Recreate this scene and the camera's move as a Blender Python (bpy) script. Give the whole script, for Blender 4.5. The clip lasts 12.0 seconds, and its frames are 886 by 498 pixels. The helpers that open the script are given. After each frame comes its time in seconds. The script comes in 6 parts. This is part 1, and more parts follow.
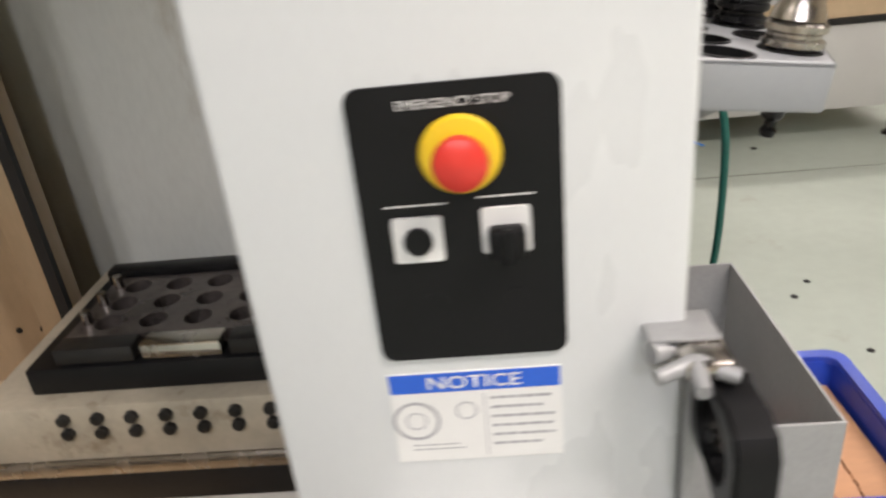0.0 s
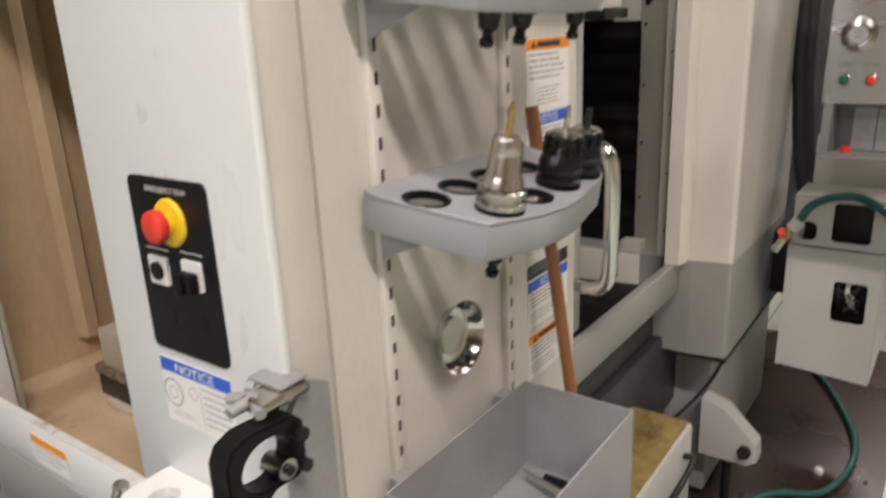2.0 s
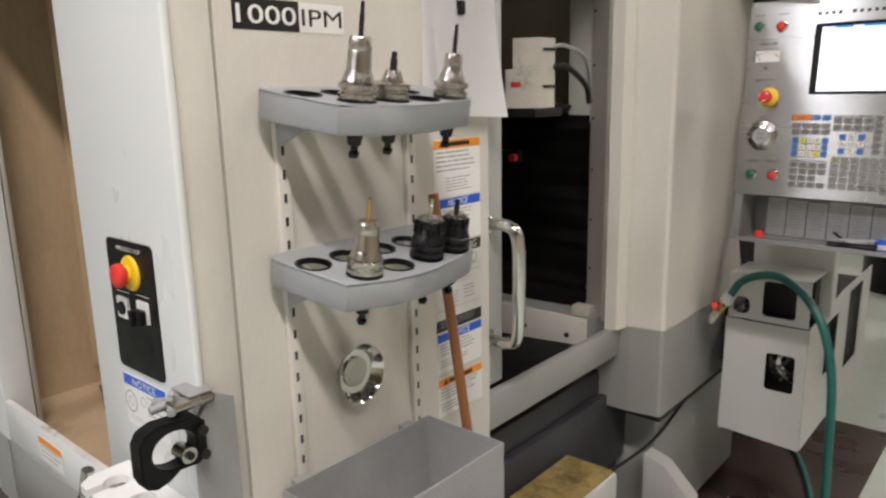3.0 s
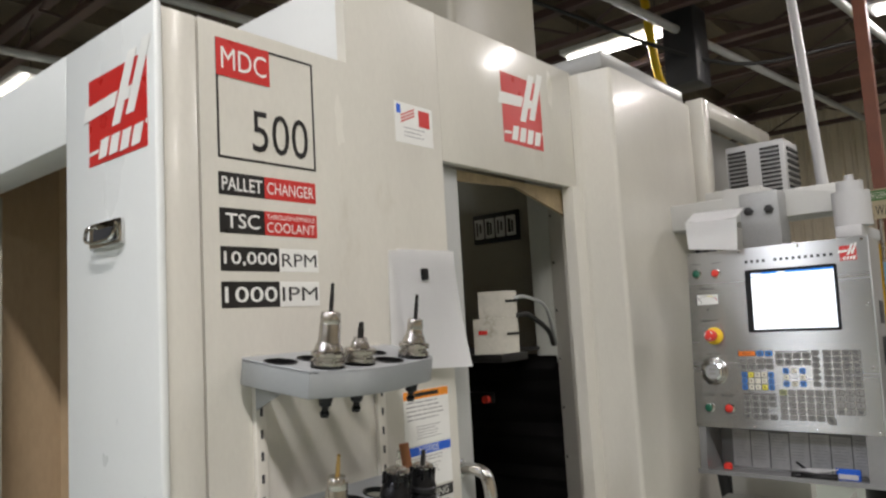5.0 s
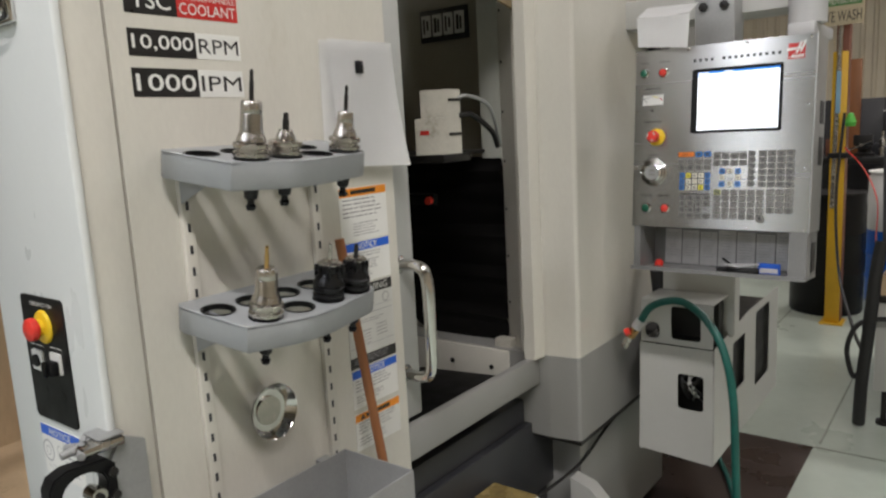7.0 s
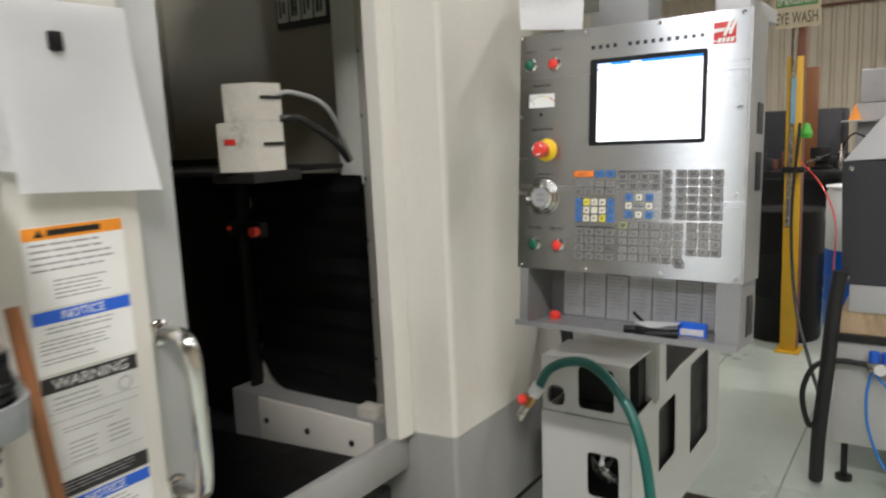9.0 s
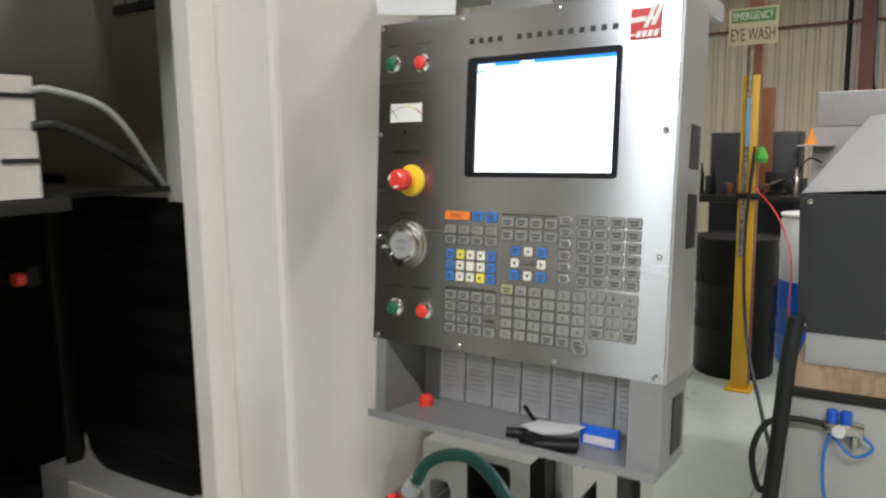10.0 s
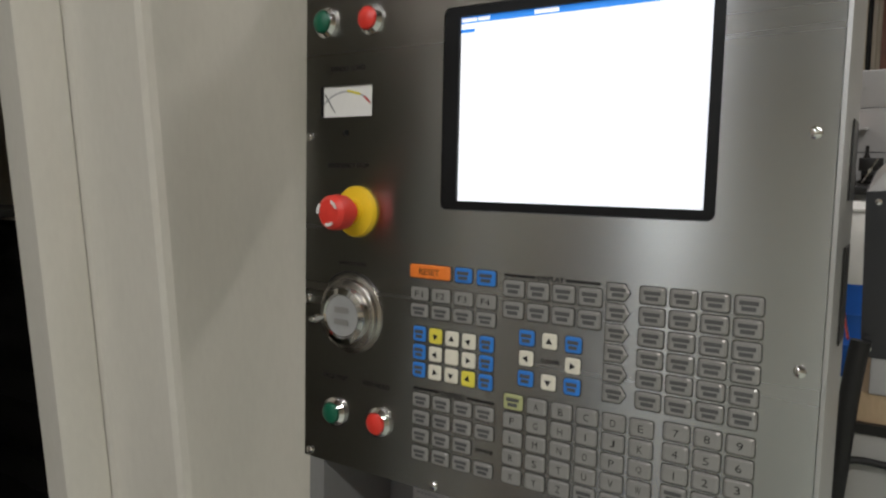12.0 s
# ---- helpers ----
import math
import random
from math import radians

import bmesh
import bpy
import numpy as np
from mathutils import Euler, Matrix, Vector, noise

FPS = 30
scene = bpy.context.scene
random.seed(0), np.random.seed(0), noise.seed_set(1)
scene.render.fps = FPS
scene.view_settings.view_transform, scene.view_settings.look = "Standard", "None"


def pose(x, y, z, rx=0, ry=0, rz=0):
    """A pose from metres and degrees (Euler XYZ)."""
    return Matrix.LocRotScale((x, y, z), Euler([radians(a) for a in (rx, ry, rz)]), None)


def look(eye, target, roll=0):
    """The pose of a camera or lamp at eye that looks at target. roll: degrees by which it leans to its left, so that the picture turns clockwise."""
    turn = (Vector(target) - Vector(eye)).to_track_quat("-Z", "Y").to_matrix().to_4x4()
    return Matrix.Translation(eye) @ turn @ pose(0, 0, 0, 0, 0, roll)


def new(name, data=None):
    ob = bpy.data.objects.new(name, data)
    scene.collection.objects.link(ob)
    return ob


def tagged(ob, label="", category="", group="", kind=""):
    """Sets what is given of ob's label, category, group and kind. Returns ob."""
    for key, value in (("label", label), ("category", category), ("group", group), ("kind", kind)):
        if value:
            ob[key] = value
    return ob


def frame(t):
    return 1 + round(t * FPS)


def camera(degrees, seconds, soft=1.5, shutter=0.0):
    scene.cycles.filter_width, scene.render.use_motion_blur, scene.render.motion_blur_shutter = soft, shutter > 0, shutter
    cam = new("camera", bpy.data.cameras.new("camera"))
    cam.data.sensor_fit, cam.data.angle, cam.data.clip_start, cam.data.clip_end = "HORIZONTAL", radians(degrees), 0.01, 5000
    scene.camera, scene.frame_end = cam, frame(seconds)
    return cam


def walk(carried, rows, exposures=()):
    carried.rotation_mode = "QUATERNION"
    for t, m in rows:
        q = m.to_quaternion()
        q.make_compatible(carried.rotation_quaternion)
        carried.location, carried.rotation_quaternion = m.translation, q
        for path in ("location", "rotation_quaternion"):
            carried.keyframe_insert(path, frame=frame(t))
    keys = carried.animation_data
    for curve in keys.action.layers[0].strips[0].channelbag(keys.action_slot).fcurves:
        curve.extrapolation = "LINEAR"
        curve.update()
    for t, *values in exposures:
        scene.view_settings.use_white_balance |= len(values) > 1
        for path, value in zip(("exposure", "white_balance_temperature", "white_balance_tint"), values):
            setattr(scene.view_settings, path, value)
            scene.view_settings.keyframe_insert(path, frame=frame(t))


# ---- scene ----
cam = camera(63.2, 12.0, 2.3, 0.5)
PATH = [
    (0, (0.148, 0.376, 1.495), (0.015, 2.168, 0.615), -6.2),
    (0.2, (0.254, 0.385, 1.493), (-0.014, 2.156, 0.603), -6.8),
    (0.5, (0.363, 0.385, 1.504), (-0.09, 2.096, 0.572), -9.2),
    (0.8, (0.48, 0.345, 1.493), (-0.168, 2.005, 0.583), -7.8),
    (1, (0.564, 0.337, 1.504), (-0.244, 1.886, 0.531), -8.4),
    (1.3, (0.682, 0.323, 1.522), (-0.283, 1.808, 0.593), -5.1),
    (1.5, (0.742, 0.333, 1.518), (-0.33, 1.806, 0.694), -7.3),
    (1.8, (0.869, 0.367, 1.53), (-0.301, 1.846, 0.865), -4.2),
    (2, (0.903, 0.396, 1.538), (-0.233, 1.931, 0.944), -2.6),
    (2.5, (1.108, 0.393, 1.597), (-0.162, 1.869, 1.142), -2.2),
    (2.7, (1.2, 0.374, 1.604), (-0.08, 1.843, 1.153), -1.4),
    (4.3, (1.42, 0.28, 1.664), (0.158, 1.83, 1.595), -1.2),
    (4.5, (1.421, 0.283, 1.667), (0.16, 1.835, 1.708), -2.2),
    (5, (1.443, 0.27, 1.67), (0.168, 1.798, 1.865), -3.3),
    (5.5, (1.448, 0.257, 1.661), (0.163, 1.774, 1.878), -3.2),
    (6, (1.471, 0.26, 1.651), (0.192, 1.791, 1.798), -2.9),
    (6.5, (1.48, 0.307, 1.632), (0.229, 1.86, 1.477), -3.1),
    (6.7, (1.458, 0.315, 1.633), (0.26, 1.893, 1.361), -2.5),
    (8.3, (1.475, 0.638, 1.604), (0.258, 2.177, 1.218), -3.8),
    (8.5, (1.447, 0.738, 1.607), (0.256, 2.308, 1.265), -2.8),
    (9, (1.391, 0.975, 1.615), (0.26, 2.596, 1.308), -2.6),
    (9.5, (1.358, 1.246, 1.616), (0.261, 2.895, 1.332), -1.1),
    (10, (1.326, 1.464, 1.629), (0.28, 3.146, 1.348), -0.9),
    (10.5, (1.228, 1.649, 1.632), (0.205, 3.346, 1.364), -0.7),
    (11, (1.135, 1.79, 1.64), (0.173, 3.525, 1.39), 0.0),
    (11.5, (1.12, 1.849, 1.648), (0.084, 3.529, 1.321), -1.3),
    (12, (1.122, 1.869, 1.653), (0.067, 3.537, 1.33), -1.4),
]
walk(cam, [(t, look(eye, target, roll)) for t, eye, target, roll in PATH],
     [(0, 0.28, 6550, 19), (0.9, 0.0, 6700, 21), (1.3, 0.08, 6750, 21), (2.7, 0.0, 6500, 19), (4.3, -0.12, 6200, 16), (5.2, -0.25, 6200, 15), (6.5, -0.33, 6250, 14), (8.5, 0.13, 6150, 14), (10.5, 0.23, 6050, 12), (11.2, -0.04, 6100, 13), (12.0, -0.62, 6300, 13)])
# ---------------------------------------------------------------- world and lights
world = bpy.data.worlds.new("hall_air")
scene.world = world
world.use_nodes = True
world.node_tree.nodes["Background"].inputs[0].default_value = (0.75, 0.82, 0.9, 1)
world.node_tree.nodes["Background"].inputs[1].default_value = 0.03


def ceiling_lamp(x, y, z, w, d, watts, colour, along_y):
    data = bpy.data.lights.new("hall_lamp_light", "AREA")
    data.shape, data.size, data.size_y, data.energy = "RECTANGLE", w, d, watts
    data.color = colour
    ob = new("hall_lamp_light", data)
    ob.location, ob.rotation_euler = (x, y, z), (0, 0, radians(90) if along_y else 0)
    return ob


WARM, COOL = (1.0, 0.95, 0.87), (0.95, 0.985, 1.0)
# (-0.6, -1.75) and (1.0, -5.2) are unseen, added to brighten the front faces.
LAMPS = [(2.7, -0.55, 225, WARM, 2.9), (2.6, 2.6, 12, WARM, 1.25), (-0.6, -1.75, 46, COOL, 1.25), (-1.45, -4.8, 130, COOL, 1.25), (2.6, 5.6, 85, WARM, 1.25), (-3.0, 5.9, 65, WARM, 1.25), (5.4, 3.4, 28, WARM, 1.25),
         # (2.6, 2.6), (2.6, 5.6), (5.4, 3.4), (0.9, 9.4): unseen fill for the hall.
         (-2.2, 8.1, 75, WARM, 1.25), (1.0, -5.2, 150, COOL, 1.25), (4.9, 10.1, 130, WARM, 2.4), (0.9, 9.4, 90, WARM, 1.25), (-8.1, 3.6, 70, WARM, 1.25)]
for lx, ly, lw, lc, length in LAMPS:
    ceiling_lamp(lx, ly, 4.76, length, 0.2, lw, lc, lc is COOL)


# ---------------------------------------------------------------- materials
def ramp(nt, fac, stops):
    n = nt.nodes.new("ShaderNodeValToRGB")
    n.color_ramp.elements[0].position, n.color_ramp.elements[1].position = stops[0][0], stops[-1][0]
    n.color_ramp.elements[0].color, n.color_ramp.elements[1].color = (*stops[0][1], 1), (*stops[-1][1], 1)
    for p, c in stops[1:-1]:
        n.color_ramp.elements.new(p).color = (*c, 1)
    nt.links.new(fac, n.inputs[0])
    return n.outputs[0]


def noise_at(nt, scale, detail=4.0, stretch=(1, 1, 1), rough=0.55):
    co, mp = nt.nodes.new("ShaderNodeTexCoord"), nt.nodes.new("ShaderNodeMapping")
    mp.inputs["Scale"].default_value = stretch
    nt.links.new(co.outputs["Object"], mp.inputs[0])
    n = nt.nodes.new("ShaderNodeTexNoise")
    n.inputs["Scale"].default_value, n.inputs["Detail"].default_value, n.inputs["Roughness"].default_value = scale, detail, rough
    nt.links.new(mp.outputs[0], n.inputs[0])
    return n.outputs[0]


def surface(name, colour, rough=0.5, metal=0.0, vary=0.12, scale=6.0, fine=60.0, bump=0.04, stain=None, stain_from=0.62,
            stretch=(1, 1, 1), coat=0.0, spread=0.1, spec=0.5):
    """A material: base colour with broad and fine variation, optional stains, roughness wear and fine relief."""
    m = bpy.data.materials.new(name)
    m.use_nodes = True
    nt = m.node_tree
    b = nt.nodes["Principled BSDF"]
    broad, grain = noise_at(nt, scale, 5, stretch), noise_at(nt, fine, 3, stretch)
    lo, hi = [c * (1 - vary) for c in colour], [min(1, c * (1 + vary)) for c in colour]
    col = ramp(nt, broad, [(0.3, lo), (0.7, hi)])
    mix = nt.nodes.new("ShaderNodeMix")
    mix.data_type, mix.blend_type = "RGBA", "MULTIPLY"
    mix.inputs[0].default_value = 1.0
    nt.links.new(col, mix.inputs[6])
    nt.links.new(ramp(nt, grain, [(0.3, (1 - vary * 0.6,) * 3), (0.65, (1, 1, 1))]), mix.inputs[7])
    out = mix.outputs[2]
    if stain:
        st = nt.nodes.new("ShaderNodeMix")
        st.data_type = "RGBA"
        blot = ramp(nt, noise_at(nt, scale * 0.7 + 1.3, 8, stretch, 0.7), [(stain_from, (0, 0, 0)), (stain_from + 0.14, (1, 1, 1))])
        nt.links.new(blot, st.inputs[0])
        nt.links.new(out, st.inputs[6])
        st.inputs[7].default_value = (*stain, 1)
        out = st.outputs[2]
    nt.links.new(out, b.inputs["Base Color"])
    nt.links.new(ramp(nt, broad, [(0.25, (max(0.02, rough - spread),) * 3), (0.75, (min(1, rough + spread),) * 3)]), b.inputs["Roughness"])
    b.inputs["Metallic"].default_value = metal
    b.inputs["Coat Weight"].default_value = coat
    b.inputs["Coat Roughness"].default_value = 0.1
    b.inputs["Specular IOR Level"].default_value = spec
    if bump:
        bp = nt.nodes.new("ShaderNodeBump")
        bp.inputs["Strength"].default_value, bp.inputs["Distance"].default_value = bump, 0.004
        nt.links.new(grain, bp.inputs["Height"])
        nt.links.new(bp.outputs[0], b.inputs["Normal"])
    return m


def glow(name, colour, strength):
    m = bpy.data.materials.new(name)
    m.use_nodes = True
    b = m.node_tree.nodes["Principled BSDF"]
    b.inputs["Base Color"].default_value = (*colour, 1)
    b.inputs["Emission Color"].default_value = (*colour, 1)
    b.inputs["Emission Strength"].default_value = strength
    return m


PAINT = surface("machine_paint", (0.66, 0.64, 0.575), 0.24, vary=0.06, scale=3.2, fine=160, bump=0.015, stain=(0.54, 0.51, 0.43), stain_from=0.6, spread=0.05, stretch=(1, 1, 0.35), coat=0.35)
# Cooler, paler copy of the machine paint; the front's cool light in colour.
PAINT_FRONT_LIT = surface("front_lit_paint", (0.7, 0.72, 0.71), 0.3, vary=0.03, scale=2.5, fine=220, bump=0.015, stain=(0.6, 0.61, 0.59), stain_from=0.7, spread=0.05, stretch=(1, 1, 0.4))
GREY = surface("grey_paint", (0.31, 0.31, 0.295), 0.36, vary=0.06, scale=3, fine=180, bump=0.02, stain=(0.24, 0.23, 0.2), stain_from=0.64)
SHELF_GREY = surface("shelf_grey_paint", (0.32, 0.335, 0.345), 0.38, vary=0.05, scale=7, fine=160, bump=0.02, stain=(0.26, 0.26, 0.25), stain_from=0.67)
BEIGE = surface("inner_beige_paint", (0.52, 0.385, 0.24), 0.36, vary=0.14, scale=3, fine=90, bump=0.03, stain=(0.26, 0.17, 0.09), stain_from=0.57, stretch=(1, 1, 0.3))
# Two tones of the inner grey-green: station paler as lit, bay deeper as shaded.
STATION = surface("station_grey_green_paint", (0.6, 0.61, 0.56), 0.35, vary=0.08, scale=2, fine=90, bump=0.02, stain=(0.42, 0.38, 0.3), stain_from=0.6, stretch=(1, 1, 0.4))
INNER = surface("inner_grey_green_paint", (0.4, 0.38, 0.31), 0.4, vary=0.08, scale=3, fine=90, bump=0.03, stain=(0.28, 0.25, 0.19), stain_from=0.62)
BLACK = surface("black_panel", (0.006, 0.006, 0.0065), 0.42, vary=0.2, scale=20, fine=200, bump=0.01, spec=0.25)
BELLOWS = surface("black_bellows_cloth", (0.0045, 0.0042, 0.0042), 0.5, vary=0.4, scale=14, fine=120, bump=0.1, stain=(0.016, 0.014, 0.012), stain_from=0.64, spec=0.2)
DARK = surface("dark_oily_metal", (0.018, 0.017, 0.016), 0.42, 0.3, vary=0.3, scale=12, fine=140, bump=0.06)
STEEL = surface("brushed_stainless", (0.46, 0.46, 0.45), 0.28, 1.0, vary=0.04, scale=3, fine=700, bump=0.01, stretch=(0.02, 1, 1), spread=0.05)
tangent = STEEL.node_tree.nodes.new("ShaderNodeTangent")
tangent.direction_type, tangent.uv_map = "UV_MAP", "brush"
STEEL.node_tree.nodes["Principled BSDF"].inputs["Anisotropic"].default_value = 0.96
STEEL.node_tree.links.new(tangent.outputs[0], STEEL.node_tree.nodes["Principled BSDF"].inputs["Tangent"])
DULL_STEEL = surface("dull_stainless", (0.5, 0.5, 0.49), 0.42, 0.8, vary=0.06, scale=4, fine=300, bump=0.015, stain=(0.4, 0.38, 0.34), stain_from=0.66)
MACHINED = surface("machined_steel", (0.52, 0.49, 0.45), 0.24, 1.0, vary=0.12, scale=30, fine=260, bump=0.03, stain=(0.28, 0.2, 0.14), stain_from=0.66)
BLUED = surface("black_oxide_steel", (0.03, 0.03, 0.032), 0.3, 0.8, vary=0.2, scale=30, fine=200, bump=0.04)
CHROME = surface("chrome", (0.72, 0.71, 0.69), 0.1, 1.0, vary=0.04, scale=18, fine=200, bump=0.006, spread=0.05)
BRASS = surface("brass", (0.55, 0.36, 0.14), 0.3, 1.0, vary=0.12, scale=30, fine=200, bump=0.02)
RED = surface("red_plastic", (0.72, 0.045, 0.03), 0.34, vary=0.05, scale=30, fine=300, bump=0.005)
YELLOW = surface("yellow_plastic", (0.85, 0.58, 0.02), 0.38, vary=0.05, scale=30, fine=300, bump=0.005)
GREEN = surface("green_plastic", (0.008, 0.11, 0.06), 0.32, vary=0.06, scale=30, fine=300, bump=0.005)
WHITE = surface("white_print", (0.78, 0.78, 0.75), 0.45, vary=0.03, scale=15, fine=200, bump=0.0)
PAPER = surface("white_paper", (0.9, 0.9, 0.9), 0.75, vary=0.02, scale=10, fine=200, bump=0.02)
INK_BLACK = surface("black_vinyl", (0.015, 0.014, 0.014), 0.36, vary=0.15, scale=20, fine=200, bump=0.0)
INK_RED = surface("red_vinyl", (0.55, 0.03, 0.025), 0.34, vary=0.05, scale=15, fine=200, bump=0.0)
INK_BLUE = surface("blue_vinyl", (0.02, 0.12, 0.62), 0.38, vary=0.05, scale=15, fine=200, bump=0.0)
INK_ORANGE = surface("orange_vinyl", (0.86, 0.3, 0.02), 0.4, vary=0.05, scale=15, fine=200, bump=0.0)
INK_GREY = surface("grey_print", (0.4, 0.4, 0.41), 0.5, vary=0.1, scale=40, fine=300, bump=0.0)
BLUE_BIN = surface("blue_polypropylene", (0.02, 0.06, 0.42), 0.4, vary=0.1, scale=8, fine=120, bump=0.03, stain=(0.05, 0.08, 0.3), stain_from=0.68)
CARD = surface("brown_cardboard", (0.52, 0.28, 0.15), 0.8, vary=0.1, scale=6, fine=70, bump=0.06, stretch=(1, 6, 1), stain=(0.36, 0.19, 0.1), stain_from=0.64)
GALV = surface("grey_sheet_metal", (0.34, 0.345, 0.34), 0.42, 0.15, vary=0.12, scale=5, fine=140, bump=0.02, stain=(0.2, 0.19, 0.17), stain_from=0.66)
WOOD = surface("varnished_wood", (0.3, 0.12, 0.045), 0.42, vary=0.2, scale=8, fine=60, bump=0.05, stretch=(1, 1, 0.08))
RUBBER = surface("black_rubber", (0.015, 0.015, 0.015), 0.6, vary=0.2, scale=20, fine=120, bump=0.05)
HOSE = surface("green_rubber_hose", (0.008, 0.1, 0.08), 0.4, vary=0.15, scale=20, fine=120, bump=0.03)
CABINET = surface("white_cabinet_paint", (0.5, 0.5, 0.475), 0.38, vary=0.04, scale=4, fine=160, bump=0.02, stain=(0.42, 0.39, 0.33), stain_from=0.67)
DOOR_GREY = surface("door_grey_paint", (0.43, 0.44, 0.425), 0.32, vary=0.06, scale=3, fine=160, bump=0.02, stain=(0.33, 0.32, 0.28), stain_from=0.62, stretch=(1, 1, 0.4))
CANVAS = surface("dirty_canvas", (0.34, 0.26, 0.15), 0.8, vary=0.25, scale=14, fine=90, bump=0.08, stain=(0.14, 0.1, 0.055), stain_from=0.55)
SPINDLE = surface("stained_spindle_paint", (0.5, 0.48, 0.42), 0.35, vary=0.12, scale=12, fine=90, bump=0.03, stain=(0.2, 0.17, 0.12), stain_from=0.56)
JOINT = surface("joint_filler", (0.25, 0.27, 0.22), 0.6, vary=0.2, scale=6, fine=40, bump=0.05)
FLOOR = surface("painted_concrete", (0.44, 0.49, 0.425), 0.34, vary=0.1, scale=0.9, fine=14, bump=0.05, stain=(0.36, 0.36, 0.3), stain_from=0.6, spread=0.14)
FLOOR_BROWN = surface("worn_brown_floor", (0.04, 0.024, 0.018), 0.3, vary=0.22, scale=2.6, fine=26, bump=0.08, stain=(0.025, 0.018, 0.015), stain_from=0.58)
CLAD = surface("cream_cladding", (0.72, 0.63, 0.49), 0.36, vary=0.08, scale=1.0, fine=30, bump=0.02, stain=(0.42, 0.34, 0.22), stain_from=0.64)
ROOF = surface("dark_roof_deck", (0.16, 0.125, 0.09), 0.7, vary=0.25, scale=1.5, fine=20, bump=0.05)
JOIST = surface("joist_red_oxide", (0.1, 0.06, 0.055), 0.45, vary=0.25, scale=3, fine=40, bump=0.05)
POST_YELLOW = surface("yellow_post_paint", (0.72, 0.42, 0.015), 0.42, vary=0.08, scale=5, fine=80, bump=0.03, stain=(0.3, 0.17, 0.03), stain_from=0.66)
RUST = surface("red_brown_steel", (0.2, 0.075, 0.045), 0.5, vary=0.15, scale=5, fine=80, bump=0.04)
CHARCOAL = surface("charcoal_paint", (0.036, 0.037, 0.042), 0.4, vary=0.1, scale=5, fine=120, bump=0.02)
TRAY_GREY = surface("grey_tray_paint", (0.21, 0.21, 0.208), 0.36, vary=0.08, scale=6, fine=120, bump=0.02)
# Card tone greyed for the panel's shadow over the tray.
CARD_PRINT = surface("shaded_card_grey", (0.58, 0.57, 0.57), 0.4, vary=0.12, scale=30, fine=200, bump=0.01)
SKIN_GREY = surface("light_grey_paint", (0.5, 0.5, 0.5), 0.36, vary=0.06, scale=4, fine=120, bump=0.02)
SCREEN = glow("lit_screen", (0.93, 0.97, 1.0), 1.05)
SCREEN_BLUE = glow("lit_screen_blue", (0.03, 0.25, 0.8), 0.9)
TUBE = glow("lamp_diffuser", (1.0, 0.95, 0.84), 9.0)
KEY_GREY = surface("grey_key_film", (0.29, 0.285, 0.27), 0.36, 0.3, vary=0.06, scale=40, fine=300, bump=0.0)
KEY_CREAM = surface("cream_key_film", (0.72, 0.69, 0.58), 0.4, vary=0.05, scale=40, fine=300, bump=0.0)
KEY_YELLOW = surface("yellow_key_film", (0.75, 0.66, 0.08), 0.4, vary=0.05, scale=40, fine=300, bump=0.0)
KEY_BLUE = surface("blue_key_film", (0.03, 0.2, 0.62), 0.38, vary=0.05, scale=40, fine=300, bump=0.0)


# ---------------------------------------------------------------- mesh helpers
def origin(ob):
    p = Vector((0, 0, 0))
    while ob:
        p += Vector(ob.location)
        ob = ob.parent
    return p


def thing(name, at, label, category, group="", kind=""):
    ob = new(name)
    ob.empty_display_size = 0.05
    ob.location = at
    return tagged(ob, label, category, group, kind)


def part(name, bm, mat, parent=None, label="", smooth=True, kind=""):
    """Links a bmesh, given in world places, as one mesh object under parent."""
    if parent:
        bmesh.ops.translate(bm, verts=bm.verts, vec=-origin(parent))
    me = bpy.data.meshes.new(name)
    bm.to_mesh(me)
    bm.free()
    mats = mat if isinstance(mat, (list, tuple)) else [mat]
    for x in mats:
        me.materials.append(x)
    if smooth:
        me.polygons.foreach_set("use_smooth", [True] * len(me.polygons))
        me.set_sharp_from_angle(angle=radians(35))
    ob = new(name, me)
    if parent:
        ob.parent = parent
    return tagged(ob, label, kind=kind)


def solo(name, bm, mat, label, category="", at=None, group="", kind="", smooth=True):
    """A thing of one mesh with its origin at its base."""
    if at is None:
        xs = [v.co for v in bm.verts]
        at = (sum(v.x for v in xs) / len(xs), sum(v.y for v in xs) / len(xs), min(v.z for v in xs))
    bmesh.ops.translate(bm, verts=bm.verts, vec=-Vector(at))
    ob = part(name, bm, mat, None, "", smooth)
    ob.location = at
    return tagged(ob, label, category, group, kind)


def box(x0, x1, y0, y1, z0, z1, bevel=0.0, bm=None, seg=2):
    made = bm is None
    bm = bm or bmesh.new()
    r = bmesh.ops.create_cube(bm, size=1)["verts"]
    bmesh.ops.scale(bm, verts=r, vec=(abs(x1 - x0), abs(y1 - y0), abs(z1 - z0)))
    bmesh.ops.translate(bm, verts=r, vec=((x0 + x1) / 2, (y0 + y1) / 2, (z0 + z1) / 2))
    if bevel:
        edges = list({e for v in r for e in v.link_edges})
        bmesh.ops.bevel(bm, geom=edges, offset=bevel, segments=seg, affect="EDGES", profile=0.5)
    return bm


